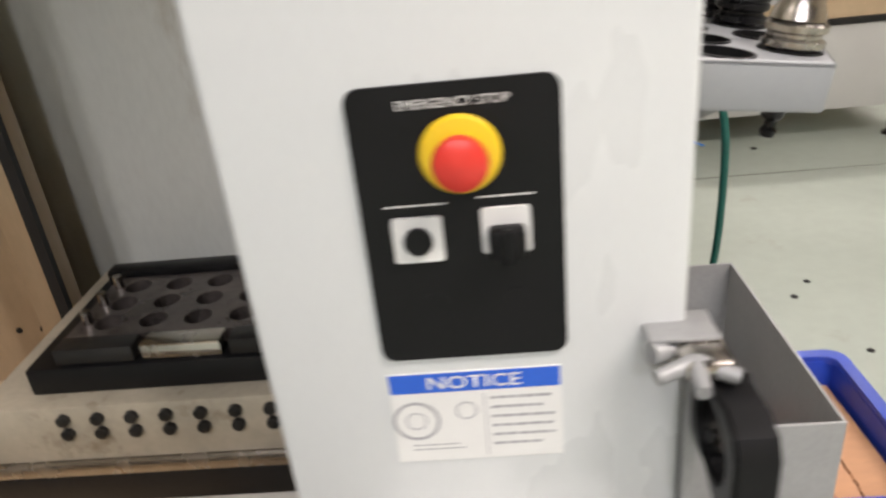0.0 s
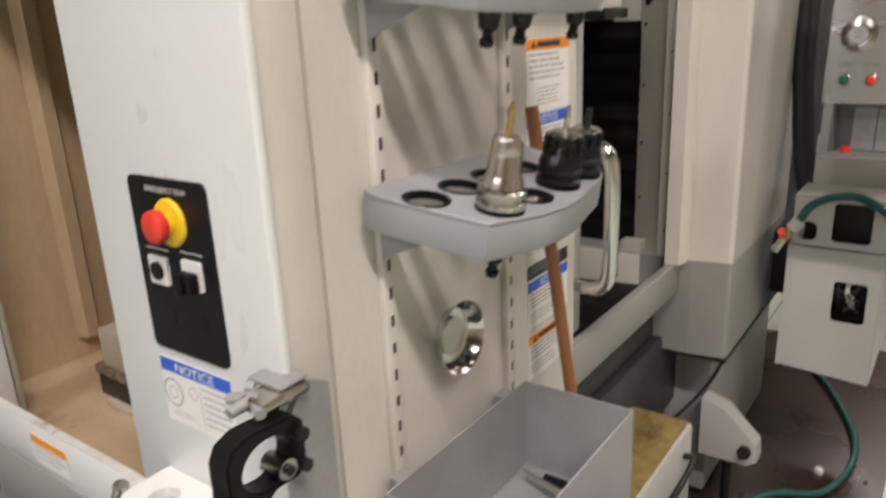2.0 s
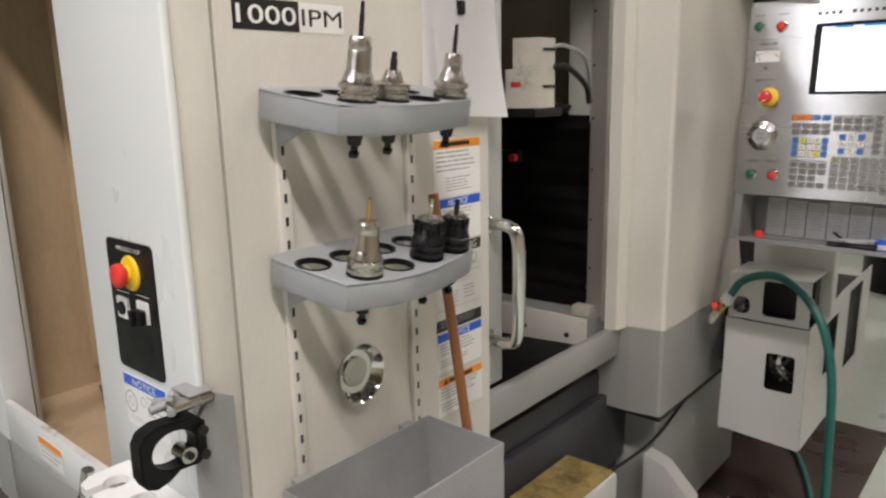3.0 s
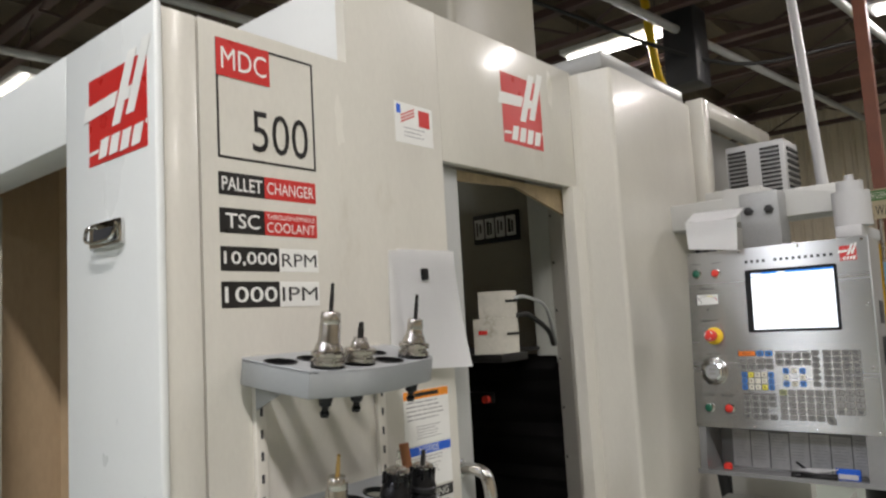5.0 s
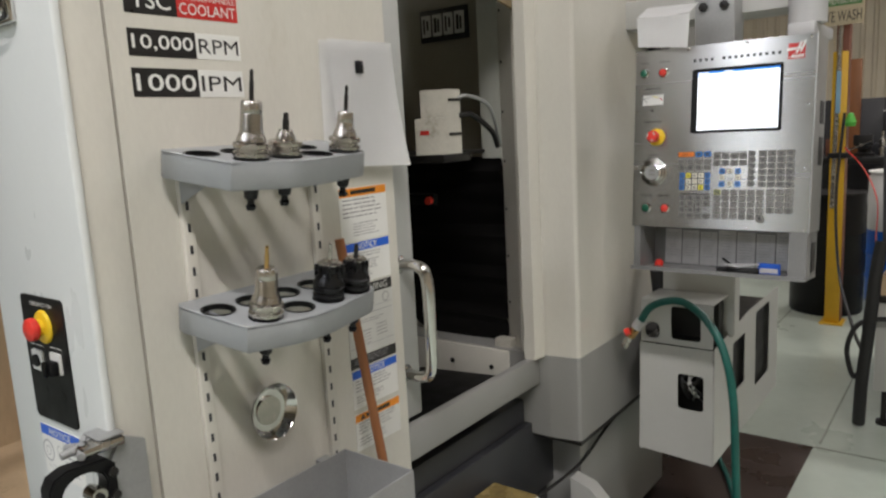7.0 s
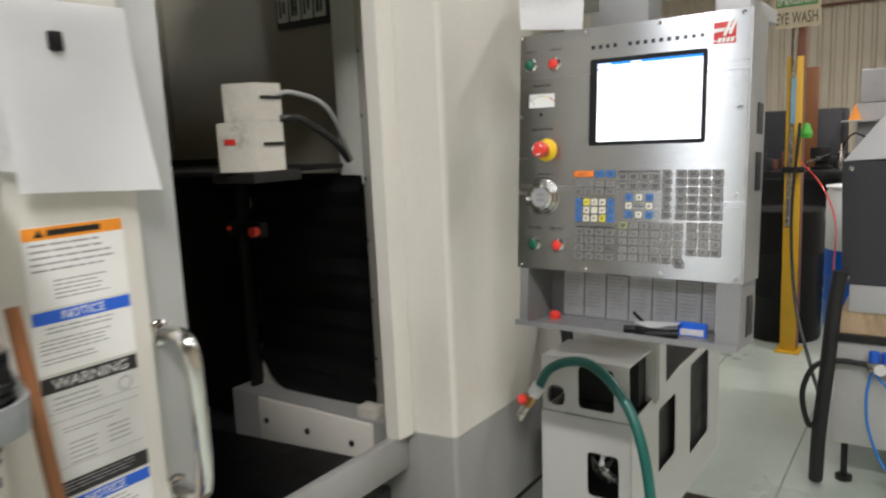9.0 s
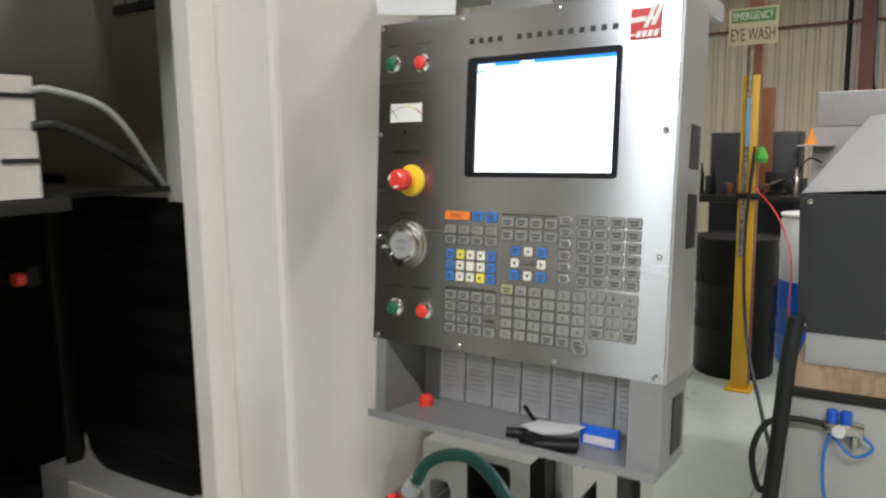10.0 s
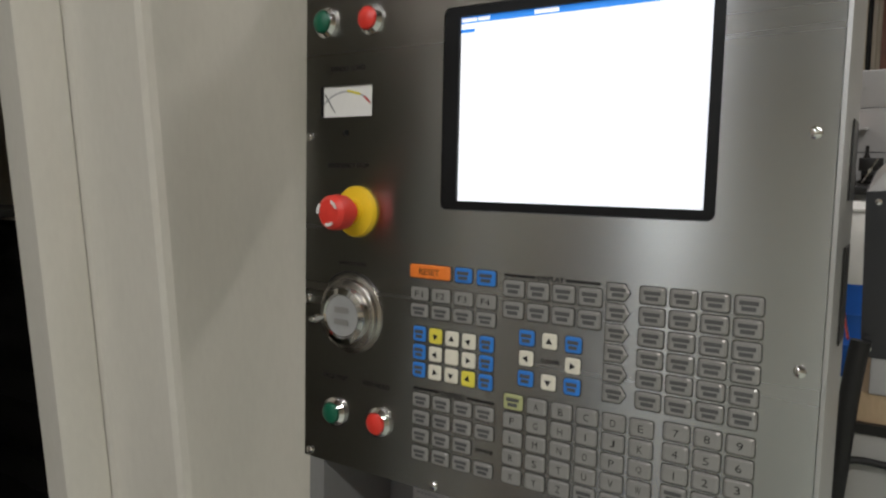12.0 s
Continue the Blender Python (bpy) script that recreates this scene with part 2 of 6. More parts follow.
def rod(a, b, r, bm=None, seg=16, r2=None):
    bm = bm or bmesh.new()
    a, b = Vector(a), Vector(b)
    m = Matrix.Translation((a + b) / 2) @ (b - a).to_track_quat("Z", "Y").to_matrix().to_4x4()
    bmesh.ops.create_cone(bm, cap_ends=True, segments=seg, radius1=r, radius2=r if r2 is None else r2, depth=(b - a).length, matrix=m)
    return bm


def lathe(profile, at=(0, 0, 0), axis=(0, 0, 1), seg=24, bm=None):
    """Turns (radius, height) pairs round an axis through at."""
    bm = bm or bmesh.new()
    q = Vector(axis).to_track_quat("Z", "Y").to_matrix().to_4x4()
    m = Matrix.Translation(at) @ q
    closed = profile[0] == profile[-1]
    profile = profile[:-1] if closed else profile
    rings = []
    for r, h in profile:
        rings.append([bm.verts.new(m @ Vector((max(r, 1e-5) * math.cos(2 * math.pi * i / seg), max(r, 1e-5) * math.sin(2 * math.pi * i / seg), h))) for i in range(seg)])
    for lo, hi in zip(rings, rings[1:] + rings[:1] if closed else rings[1:]):
        for i in range(seg):
            bm.faces.new((lo[i], lo[(i + 1) % seg], hi[(i + 1) % seg], hi[i]))
    if closed:
        bmesh.ops.recalc_face_normals(bm, faces=bm.faces)
        return bm
    if profile[0][0] > 1e-4:
        bm.faces.new(rings[0][::-1])
    if profile[-1][0] > 1e-4:
        bm.faces.new(rings[-1])
    return bm


def smooth_path(points, steps=8):
    """Catmull-Rom through the points."""
    p = [Vector(q) for q in points]
    p = [2 * p[0] - p[1]] + p + [2 * p[-1] - p[-2]]
    out = []
    for i in range(1, len(p) - 2):
        for k in range(steps):
            t = k / steps
            out.append(0.5 * (2 * p[i] + (p[i + 1] - p[i - 1]) * t + (2 * p[i - 1] - 5 * p[i] + 4 * p[i + 1] - p[i + 2]) * t * t
                              + (3 * p[i] - p[i - 1] - 3 * p[i + 1] + p[i + 2]) * t ** 3))
    return out + [p[-2]]


def tube(points, r, bm=None, seg=12, steps=8):
    bm = bm or bmesh.new()
    pts = smooth_path(points, steps)
    rings, side = [], None
    for i, p in enumerate(pts):
        d = (pts[min(i + 1, len(pts) - 1)] - pts[max(i - 1, 0)]).normalized()
        if side is None:
            side = d.orthogonal().normalized()
        side = (side - d * side.dot(d)).normalized()
        up = d.cross(side)
        rings.append([bm.verts.new(p + r * (side * math.cos(2 * math.pi * k / seg) + up * math.sin(2 * math.pi * k / seg))) for k in range(seg)])
    for lo, hi in zip(rings, rings[1:]):
        for k in range(seg):
            bm.faces.new((lo[k], lo[(k + 1) % seg], hi[(k + 1) % seg], hi[k]))
    bm.faces.new(rings[0][::-1])
    bm.faces.new(rings[-1])
    return bm


def prism(outline, lift, bm=None, holes=()):
    """A plate: an outline of 3D points in one plane, thickened by the vector lift; holes are outlines too."""
    bm = bm or bmesh.new()
    lift = Vector(lift)
    loops = [[bm.verts.new(p) for p in o] for o in (outline, *holes)]
    edges = []
    for lp in loops:
        edges += [bm.edges.new((lp[i], lp[(i + 1) % len(lp)])) for i in range(len(lp))]
    n = lift.normalized()
    if holes:
        faces = [f for f in bmesh.ops.triangle_fill(bm, use_beauty=True, use_dissolve=False, edges=edges, normal=n)["geom"] if isinstance(f, bmesh.types.BMFace)]
    else:
        faces = [bm.faces.new(loops[0])]
    ext = bmesh.ops.extrude_face_region(bm, geom=faces)["geom"]
    bmesh.ops.translate(bm, verts=[v for v in ext if isinstance(v, bmesh.types.BMVert)], vec=lift)
    bmesh.ops.recalc_face_normals(bm, faces=bm.faces)
    return bm


def ring_points(c, r, u, v, n=20, r2=None):
    c, u, v = Vector(c), Vector(u), Vector(v)
    return [c + u * (r * math.cos(2 * math.pi * i / n)) + v * ((r2 or r) * math.sin(2 * math.pi * i / n)) for i in range(n)]


def round_rect(c, u, v, w, h, r, n=4):
    """Corner points of a rounded rectangle about c, w along u and h along v."""
    c, u, v = Vector(c), Vector(u), Vector(v)
    out = []
    for sx, sy, a0 in ((1, 1, 0), (-1, 1, 90), (-1, -1, 180), (1, -1, 270)):
        for k in range(n + 1):
            a = radians(a0 + 90 * k / n)
            out.append(c + u * (sx * (w / 2 - r) + r * math.cos(a)) + v * (sy * (h / 2 - r) + r * math.sin(a)))
    return out


class Face:
    """A flat face with its own right (u), up (v) and outward (n) directions, for what is fixed or printed on it."""

    def __init__(self, o, u, v):
        self.o, self.u = Vector(o), Vector(u).normalized()
        v = Vector(v)
        self.v = (v - self.u * v.dot(self.u)).normalized()
        self.n = self.u.cross(self.v)

    def at(self, a, b, h=0.0):
        return self.o + self.u * a + self.v * b + self.n * h

    def plate(self, a0, a1, b0, b1, h0, h1, r=0.0, bm=None, n=3):
        c = self.at((a0 + a1) / 2, (b0 + b1) / 2, h0)
        w, h = abs(a1 - a0), abs(b1 - b0)
        pts = round_rect(c, self.u, self.v, w, h, r, n) if r else [self.at(a0, b0, h0), self.at(a1, b0, h0), self.at(a1, b1, h0), self.at(a0, b1, h0)]
        return prism(pts, self.n * (h1 - h0), bm)

    def poly(self, pts, h0, h1, bm=None):
        return prism([self.at(a, b, h0) for a, b in pts], self.n * (h1 - h0), bm)

    def disc(self, a, b, r, h0, h1, bm=None, seg=24):
        return rod(self.at(a, b, h0), self.at(a, b, h1), r, bm, seg)


def letters(text, face, a0, a1, b0, b1, h, mat, parent, name="lettering", shear=0.0, label="", bold=0.0):
    """Text laid on a face, stretched to fill a rectangle of it."""
    cu = bpy.data.curves.new("text", "FONT")
    cu.body, cu.extrude, cu.resolution_u, cu.offset = text, 0.0, 3, bold
    ob = bpy.data.objects.new("text", cu)
    scene.collection.objects.link(ob)
    me = bpy.data.meshes.new_from_object(ob.evaluated_get(bpy.context.evaluated_depsgraph_get()))
    bpy.data.objects.remove(ob)
    bm = bmesh.new()
    bm.from_mesh(me)
    bpy.data.meshes.remove(me)
    xs, ys = [v.co.x for v in bm.verts], [v.co.y for v in bm.verts]
    lx, ly, wx, wy = min(xs), min(ys), max(xs) - min(xs), max(ys) - min(ys)
    for v in bm.verts:
        p, q = (v.co.x - lx) / wx, (v.co.y - ly) / wy
        v.co = face.at(a0 + (a1 - a0) * p + shear * q, b0 + (b1 - b0) * q, h)
    for f in bm.faces:
        f.normal_update()
        if f.normal.dot(face.n) < 0:
            f.normal_flip()
    return part(name, bm, mat, parent, label, smooth=False)


def text_lines(face, a0, a1, b0, b1, h, rows, mat, parent, name="small_print", seed=1, gaps=True):
    """Small print that cannot be read: plain bars in rows."""
    rnd = random.Random(seed)
    bm = bmesh.new()
    step = (b1 - b0) / rows
    for i in range(rows):
        top = b1 - step * i
        a = a0
        end = a1 - (a1 - a0) * (rnd.random() * 0.25 if gaps else 0)
        while a < end - (a1 - a0) * 0.05:
            w = min(end - a, (a1 - a0) * rnd.uniform(0.08, 0.24))
            pts = [face.at(a, top - step * 0.3, h), face.at(a + w, top - step * 0.3, h), face.at(a + w, top, h), face.at(a, top, h)]
            bm.faces.new([bm.verts.new(p) for p in pts])
            a += w + (a1 - a0) * 0.025
    return part(name, bm, mat, parent, smooth=False)


# ---------------------------------------------------------------- the hall
RX0, RX1, RY0, RY1, RZ = -12.0, 9.0, -9.0, 15.2, 5.45


def cladding(name, a, b, inward, label):
    """A ribbed metal wall from a to b on plan, with a flat sheet behind the ribs."""
    a, b, inward = Vector((*a, 0)), Vector((*b, 0)), Vector((*inward, 0))
    d = (b - a).normalized()
    length = (b - a).length
    prof = [(0.0, 0.0), (0.11, 0.0), (0.135, 0.035), (0.175, 0.035), (0.2, 0.0)]
    bm = bmesh.new()
    row = []
    for k in range(int(length / 0.2)):
        for s, h in prof[:-1]:
            p = a + d * (k * 0.2 + s) + inward * h
            row.append((bm.verts.new(p), bm.verts.new(p + Vector((0, 0, RZ)))))
    p = b
    row.append((bm.verts.new(p), bm.verts.new(p + Vector((0, 0, RZ)))))
    for (p0, p1), (q0, q1) in zip(row, row[1:]):
        bm.faces.new((p0, q0, q1, p1))
    back = [a - inward * 0.1, b - inward * 0.1]
    c = [bm.verts.new(back[0]), bm.verts.new(back[1]), bm.verts.new(back[1] + Vector((0, 0, RZ))), bm.verts.new(back[0] + Vector((0, 0, RZ)))]
    bm.faces.new(c)
    for (v0, v1), (w0, w1) in (((row[0][0], row[0][1]), (c[0], c[3])), ((row[-1][0], row[-1][1]), (c[1], c[2]))):
        bm.faces.new((v0, v1, w1, w0))
    ob = part(name, bm, CLAD, None, smooth=False)
    return tagged(ob, label, "wall", kind="structure")


tagged(part("floor", box(RX0, RX1, RY0, RY1, -0.2, 0.0), FLOOR), "pale green painted concrete floor with scuffs", "floor", kind="structure")
tagged(part("floor_worn_strip", box(-1.95, 0.845, -0.35, 4.03, 0.0, 0.004), FLOOR_BROWN), "brown oily worn floor round the machine", "floor", kind="structure")
for k, (x0, x1, y0, y1) in enumerate([(0.86, 0.868, 4.1, 10.0), (0.845, 9.0, 4.03, 4.038), (0.2, 0.208, 4.04, 9.0)]):
    tagged(part("floor_joint", box(x0, x1, y0, y1, 0.0, 0.003), JOINT), "faint saw-cut joint in the concrete floor", "floor joint", kind="structure")
cladding("wall_north", (RX0, RY1), (RX1, RY1), (0, -1), "cream ribbed metal wall")
cladding("wall_south", (RX1, RY0), (RX0, RY0), (0, 1), "cream ribbed metal wall")
cladding("wall_east", (RX1, RY1), (RX1, RY0), (-1, 0), "cream ribbed metal wall")
cladding("wall_west", (RX0, RY0), (RX0, RY1), (1, 0), "cream ribbed metal wall")
bm = box(RX0, RX1, RY0, RY1, RZ, RZ + 0.15)
k = RX0 + 0.5
while k < RX1:
    box(k - 0.05, k + 0.05, RY0, RY1, RZ - 0.25, RZ, bm=bm)
    k += 1.25
tagged(part("ceiling", bm, ROOF), "dark roof deck with steel purlins", "ceiling", kind="structure")


def roof_truss(y):
    t = thing("roof_truss", ((RX0 + RX1) / 2, y, RZ - 0.7), "dark red-brown open web steel roof joist", "joist", "roof joists", "structure")
    part("top_chord", box(RX0, RX1, y - 0.06, y + 0.06, RZ - 0.34, RZ - 0.25), JOIST, t)
    part("bottom_chord", box(RX0, RX1, y - 0.05, y + 0.05, RZ - 0.72, RZ - 0.65), JOIST, t)
    bm = bmesh.new()
    n = 26
    for i in range(n):
        xa = RX0 + (RX1 - RX0) * i / n
        xb = RX0 + (RX1 - RX0) * (i + 1) / n
        za, zb = (RZ - 0.3, RZ - 0.68) if i % 2 else (RZ - 0.68, RZ - 0.3)
        rod((xa, y, za), (xb, y, zb), 0.016, bm, 8)
    part("web_bar", bm, JOIST, t)
    return t


for y in (-4.5, -1.5, 1.7, 3.2, 4.6, 6.0, 7.4, 8.8, 10.2, 11.6, 13.0, 14.4):
    roof_truss(y)

# Every lamp gets a batten, the added unseen ones too.
for lx, ly, lw, lc, length in LAMPS:
    t = thing("ceiling_light", (lx, ly, 4.8), "white twin-tube fluorescent batten on hanging wires", "ceiling light", "ceiling lights")
    hx, hy = (0.2, length / 2 + 0.05) if lc is COOL else (length / 2 + 0.05, 0.2)
    part("housing", box(lx - hx, lx + hx, ly - hy, ly + hy, 4.83, 4.9, 0.01), WHITE, t)
    d = Vector((0, 1, 0)) if lc is COOL else Vector((1, 0, 0))
    e = Vector((d.y, d.x, 0))
    c = Vector((lx, ly, 4.8))
    for q in (-0.09, 0.09):
        part("lamp_tube", rod(c + e * q - d * length / 2, c + e * q + d * length / 2, 0.018), TUBE, t)
    for q in (-0.5, 0.5):
        part("hanging_wire", rod(c + d * q + Vector((0, 0, 0.1)), c + d * q + Vector((0, 0, RZ - 4.8)), 0.005, seg=6), DARK, t)

# steel column and pipes beside the far wall
def hall_column(x, y):
    t = thing("hall_column", (x, y, 0), "red-brown steel hall column", "column")
    part("web", box(x - 0.008, x + 0.008, y - 0.12, y + 0.12, 0, RZ - 0.3), RUST, t)
    for s in (-1, 1):
        part("flange", box(x - 0.1, x + 0.1, y + s * 0.12 - 0.008, y + s * 0.12 + 0.008, 0, RZ - 0.3), RUST, t)
    return t


hall_column(0.89, 14.9)
solo("conduit_pipe", rod((0.8, 3.42, 2.05), (0.27, 5.2, 5.4), 0.022), SKIN_GREY, "light grey steel conduit rising to the roof", "pipe")
solo("yellow_air_hose", tube([(-1.75, 7.9, 5.44), (-1.7, 7.9, 4.7), (-1.62, 7.85, 4.2), (-1.4, 7.7, 3.75)], 0.05), YELLOW, "yellow air hose hanging from the roof", "hose")
t = thing("unit_heater", (-1.35, 8.0, 4.05), "grey suspended box heater under the roof", "heater")
part("case", box(-1.53, -1.17, 7.8, 8.2, 4.05, 4.92, 0.02), CHARCOAL, t)
for s in (-0.25, 0.25):
    part("hanger_rod", rod((-1.35 + s * 0.5, 8.0, 4.92), (-1.35 + s * 0.5, 8.0, RZ), 0.01, seg=8), DARK, t)
for x, y0, y1, z in ((-4.4, 2.2, 13.6, 4.66), (-0.2, 5.2, 14.3, 4.64), (-6.6, 1.0, 13.9, 4.66), (-1.6, 5.5, 14.3, 4.65)):
    solo("overhead_pipe", rod((x, y0, z), (x + 0.9, y1, z + 0.05), 0.045), SKIN_GREY, "grey pipe run under the roof", "pipe")
solo("power_cable", tube([(-2.2, 6.0, 4.75), (-1.0, 8.3, 4.3), (0.2, 10.2, 4.7), (1.0, 12.3, 4.4), (1.2, 14.4, 4.7)], 0.02), RUBBER, "black cable slung under the roof", "cable")


# ---------------------------------------------------------------- the machine
FX = 0.29
FRONT = Face((0, 0.888, 0), (1, 0, 0), (0, 0, 1))
SIDE = Face((FX, 0, 0), (0, 1, 0), (0, 0, 1))
mc = thing("machining_center", (-0.4, 2.2, 0), "off-white and grey horizontal machining center with pallet station", "milling machine")

# front frame with the pallet opening, column and header
part("column", box(-0.057, 0.29, 0.9035, 0.977, 0.755, 2.256, 0.004, seg=2), PAINT, mc, "off-white column body")
part("column_front", box(-0.057, 0.3045, 0.888, 0.903, 0.755, 2.257, 0.006, seg=3), PAINT_FRONT_LIT, mc, "off-white folded front sheet, cool front light in its colour")
part("header", box(-1.35, -0.058, 0.889, 0.975, 2.07, 2.257, 0.004), PAINT_FRONT_LIT, mc)
part("front_wing", box(-0.775, -0.655, 0.889, 0.96, 0.58, 2.069, 0.006), PAINT_FRONT_LIT, mc)
part("front_sill", box(-0.654, -0.058, 0.889, 0.905, 0.765, 0.868, 0.003), PAINT_FRONT_LIT, mc)
part("sill_edge", box(-0.654, -0.058, 0.8895, 0.9045, 0.8682, 0.8692), surface("worn_paint_edge", (0.7, 0.69, 0.65), 0.4, vary=0.1, scale=14, fine=80, bump=0.05, stain=(0.25, 0.13, 0.06), stain_from=0.56), mc, "worn paint edge with rust spots")
part("sill_gutter", box(-0.654, -0.058, 0.906, 0.976, 0.745, 0.775, 0.003), BEIGE, mc)
part("front_skirt", box(-0.654, -0.058, 0.8885, 0.97, 0.58, 0.764, 0.003), GREY, mc, "grey lower skirt")
part("wing_skirt", box(-0.776, -0.656, 0.885, 0.888, 0.575, 0.764), GREY, mc, "grey lower skirt")
part("column_skirt", box(-0.057, 0.26, 0.893, 0.98, 0.58, 0.754, 0.006), GREY, mc, "grey lower skirt")
part("front_roof", box(-1.35, 0.288, 0.98, 1.349, 2.235, 2.2565, 0.003), PAINT, mc)

# side skin in panels, seam gap beside the column
part("side_panel", prism([(FX, 0.981, 0.765), (FX, 1.62, 0.765), (FX, 1.62, 0.71), (FX, 1.67, 0.71), (FX, 1.67, 2.468), (FX, 1.35, 2.468), (FX, 1.35, 2.2555), (FX, 0.981, 2.2555)], (-0.028, 0, 0)), PAINT, mc, "off-white side panel")
part("door_header", box(0.262, FX, 1.672, 2.357, 2.075, 2.468, 0.003), PAINT, mc)
part("upper_front", box(-1.35, 0.2895, 1.352, 1.372, 2.2566, 2.4675, 0.002), PAINT_FRONT_LIT, mc)
# Roof gap over the bay is made up, so lamps reach the inner walls.
part("main_roof", box(-0.45, 0.288, 1.374, 2.9, 2.44, 2.4665, 0.002), PAINT, mc, "off-white roof panel, bay top left open to let light in")
part("main_roof", box(-1.35, -0.451, 1.374, 1.66, 2.44, 2.4665, 0.002), PAINT, mc)
part("upper_housing", box(-1.3, -0.3, 2.5, 3.15, 2.468, 3.3, 0.03, seg=3), INNER, mc, "tall grey-cream housing on the roof")
part("far_side_wall", box(-1.37, -1.352, 0.96, 3.6, 0.5, 2.46), PAINT, mc)

# pallet station inside
part("station_back", box(-0.86, 0.25, 1.62, 1.64, 0.745, 2.23), STATION, mc, "grey-green inner wall")
part("station_left", box(-0.88, -0.862, 0.976, 1.638, 0.745, 2.23), BEIGE, mc, "oily beige inner wall")
part("station_right", box(0.235, 0.25, 0.99, 1.619, 0.763, 2.23), BEIGE, mc)
part("station_floor", box(-0.9, 0.234, 0.977, 1.619, 0.74, 0.762), BEIGE, mc, "oily beige tray floor")
bm = bmesh.new()
prism([(-0.861, 1.2, 0.82), (-0.861, 1.26, 0.82), (-0.831, 1.245, 0.82), (-0.831, 1.215, 0.82)], (0, 0, 1.4), bm)
part("wall_rib", bm, BEIGE, mc)
part("inner_door", box(-0.66, -0.6, 1.44, 1.5, 0.763, 2.2, 0.008), BEIGE, mc, "beige folded inner door edge")
part("inner_door_leaf", box(-0.858, -0.662, 1.45, 1.47, 0.763, 2.2, 0.003), BEIGE, mc)
for i in range(5):
    part("rivet", lathe([(0.006, 0), (0.005, 0.003), (0.0, 0.004)], (-0.84 + 0.045 * i, 1.449, 0.87), (0, -1, 0), 10), DARK, mc)
part("jamb_trim", box(-0.7, -0.656, 0.962, 0.974, 0.77, 2.06, 0.003), INNER, mc)
part("rubber_gasket", box(-0.604, -0.585, 1.425, 1.439, 0.86, 2.2), RUBBER, mc, "black rubber door gasket")

# machine base below the skins
# Dark strip for the shade under the side panel's raised edge.
part("recess_shade", box(0.235, 0.25, 0.99, 1.62, 0.56, 0.764), DARK, mc)
part("lower_base", box(-1.3, 0.22, 1.25, 3.9, 0.05, 0.7, 0.01), CHARCOAL, mc, "dark grey oily base casting")
part("base_rail", box(0.262, 0.2895, 1.672, 2.358, 0.772, 0.867, 0.004), GREY, mc, "grey rail under the door")
part("base_step", box(0.221, 0.25, 1.3, 2.6, 0.35, 0.62, 0.004), CHARCOAL, mc)

# door bay
part("sliding_door", box(0.238, 0.261, 1.2, 1.764, 0.875, 2.07, 0.004), DOOR_GREY, mc, "grey sliding door leaf slid open")
handle = part("door_handle", tube([(0.261, 1.702, 1.296), (0.325, 1.702, 1.296), (0.351, 1.702, 1.264), (0.355, 1.702, 1.15), (0.351, 1.702, 1.035), (0.325, 1.702, 1.005), (0.261, 1.702, 1.005)], 0.0155, seg=16), CHROME, mc, "polished tubular door handle")
for z in (1.296, 1.005):
    part("collar", lathe([(0.024, 0), (0.024, 0.006), (0.017, 0.01)], (0.261, 1.702, z), (1, 0, 0), 16), CHROME, handle)
# Tray takes the matte black so the dim bay floor is in its colour.
part("chip_tray", prism([(0.262, 1.5, 0.8), (0.262, 2.3, 0.8), (-0.9, 2.3, 0.72), (-0.9, 1.5, 0.72)], (0, 0, -0.02)), BELLOWS, mc, "matte black chip tray, the bay's darkness in its colour")
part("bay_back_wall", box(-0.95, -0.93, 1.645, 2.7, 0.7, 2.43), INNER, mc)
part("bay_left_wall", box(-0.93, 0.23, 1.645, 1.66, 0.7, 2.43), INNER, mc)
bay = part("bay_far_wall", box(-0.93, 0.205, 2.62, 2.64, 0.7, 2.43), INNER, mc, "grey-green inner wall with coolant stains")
part("bay_jamb", prism([(0.252, 2.352, 0.868), (0.262, 2.366, 0.868), (0.126, 2.46, 0.868), (0.117, 2.446, 0.868)], (0, 0, 1.57)), PAINT, mc, "cream slanting inner door jamb")
part("bay_jamb_flange", box(0.205, 0.2195, 2.4, 2.619, 0.868, 2.44, 0.003), INNER, mc)
part("inner_post", box(0.03, 0.113, 2.45, 2.47, 1.5, 2.43, 0.004), STATION, mc, "pale upright post over the way cover")
for i in range(9):
    part("jamb_screw", lathe([(0.006, 0), (0.005, 0.003), (0.0, 0.004)], (0.236, 2.3628, 0.95 + 0.165 * i), (-0.575, -0.818, 0), 10), DARK, mc)
    part("jamb_screw", lathe([(0.005, 0), (0.004, 0.003), (0.0, 0.004)], (0.134, 2.4338, 1.02 + 0.165 * i), (-0.575, -0.818, 0), 10), DARK, mc)
part("jamb_foot", box(0.1, 0.165, 2.372, 2.42, 0.85, 0.9, 0.006), SPINDLE, mc, "worn pale clip at the foot of the jamb")

# black bellows cover with uneven folds and a rounded lower corner, in a cream frame
bm = bmesh.new()
folds = 9
rows = []
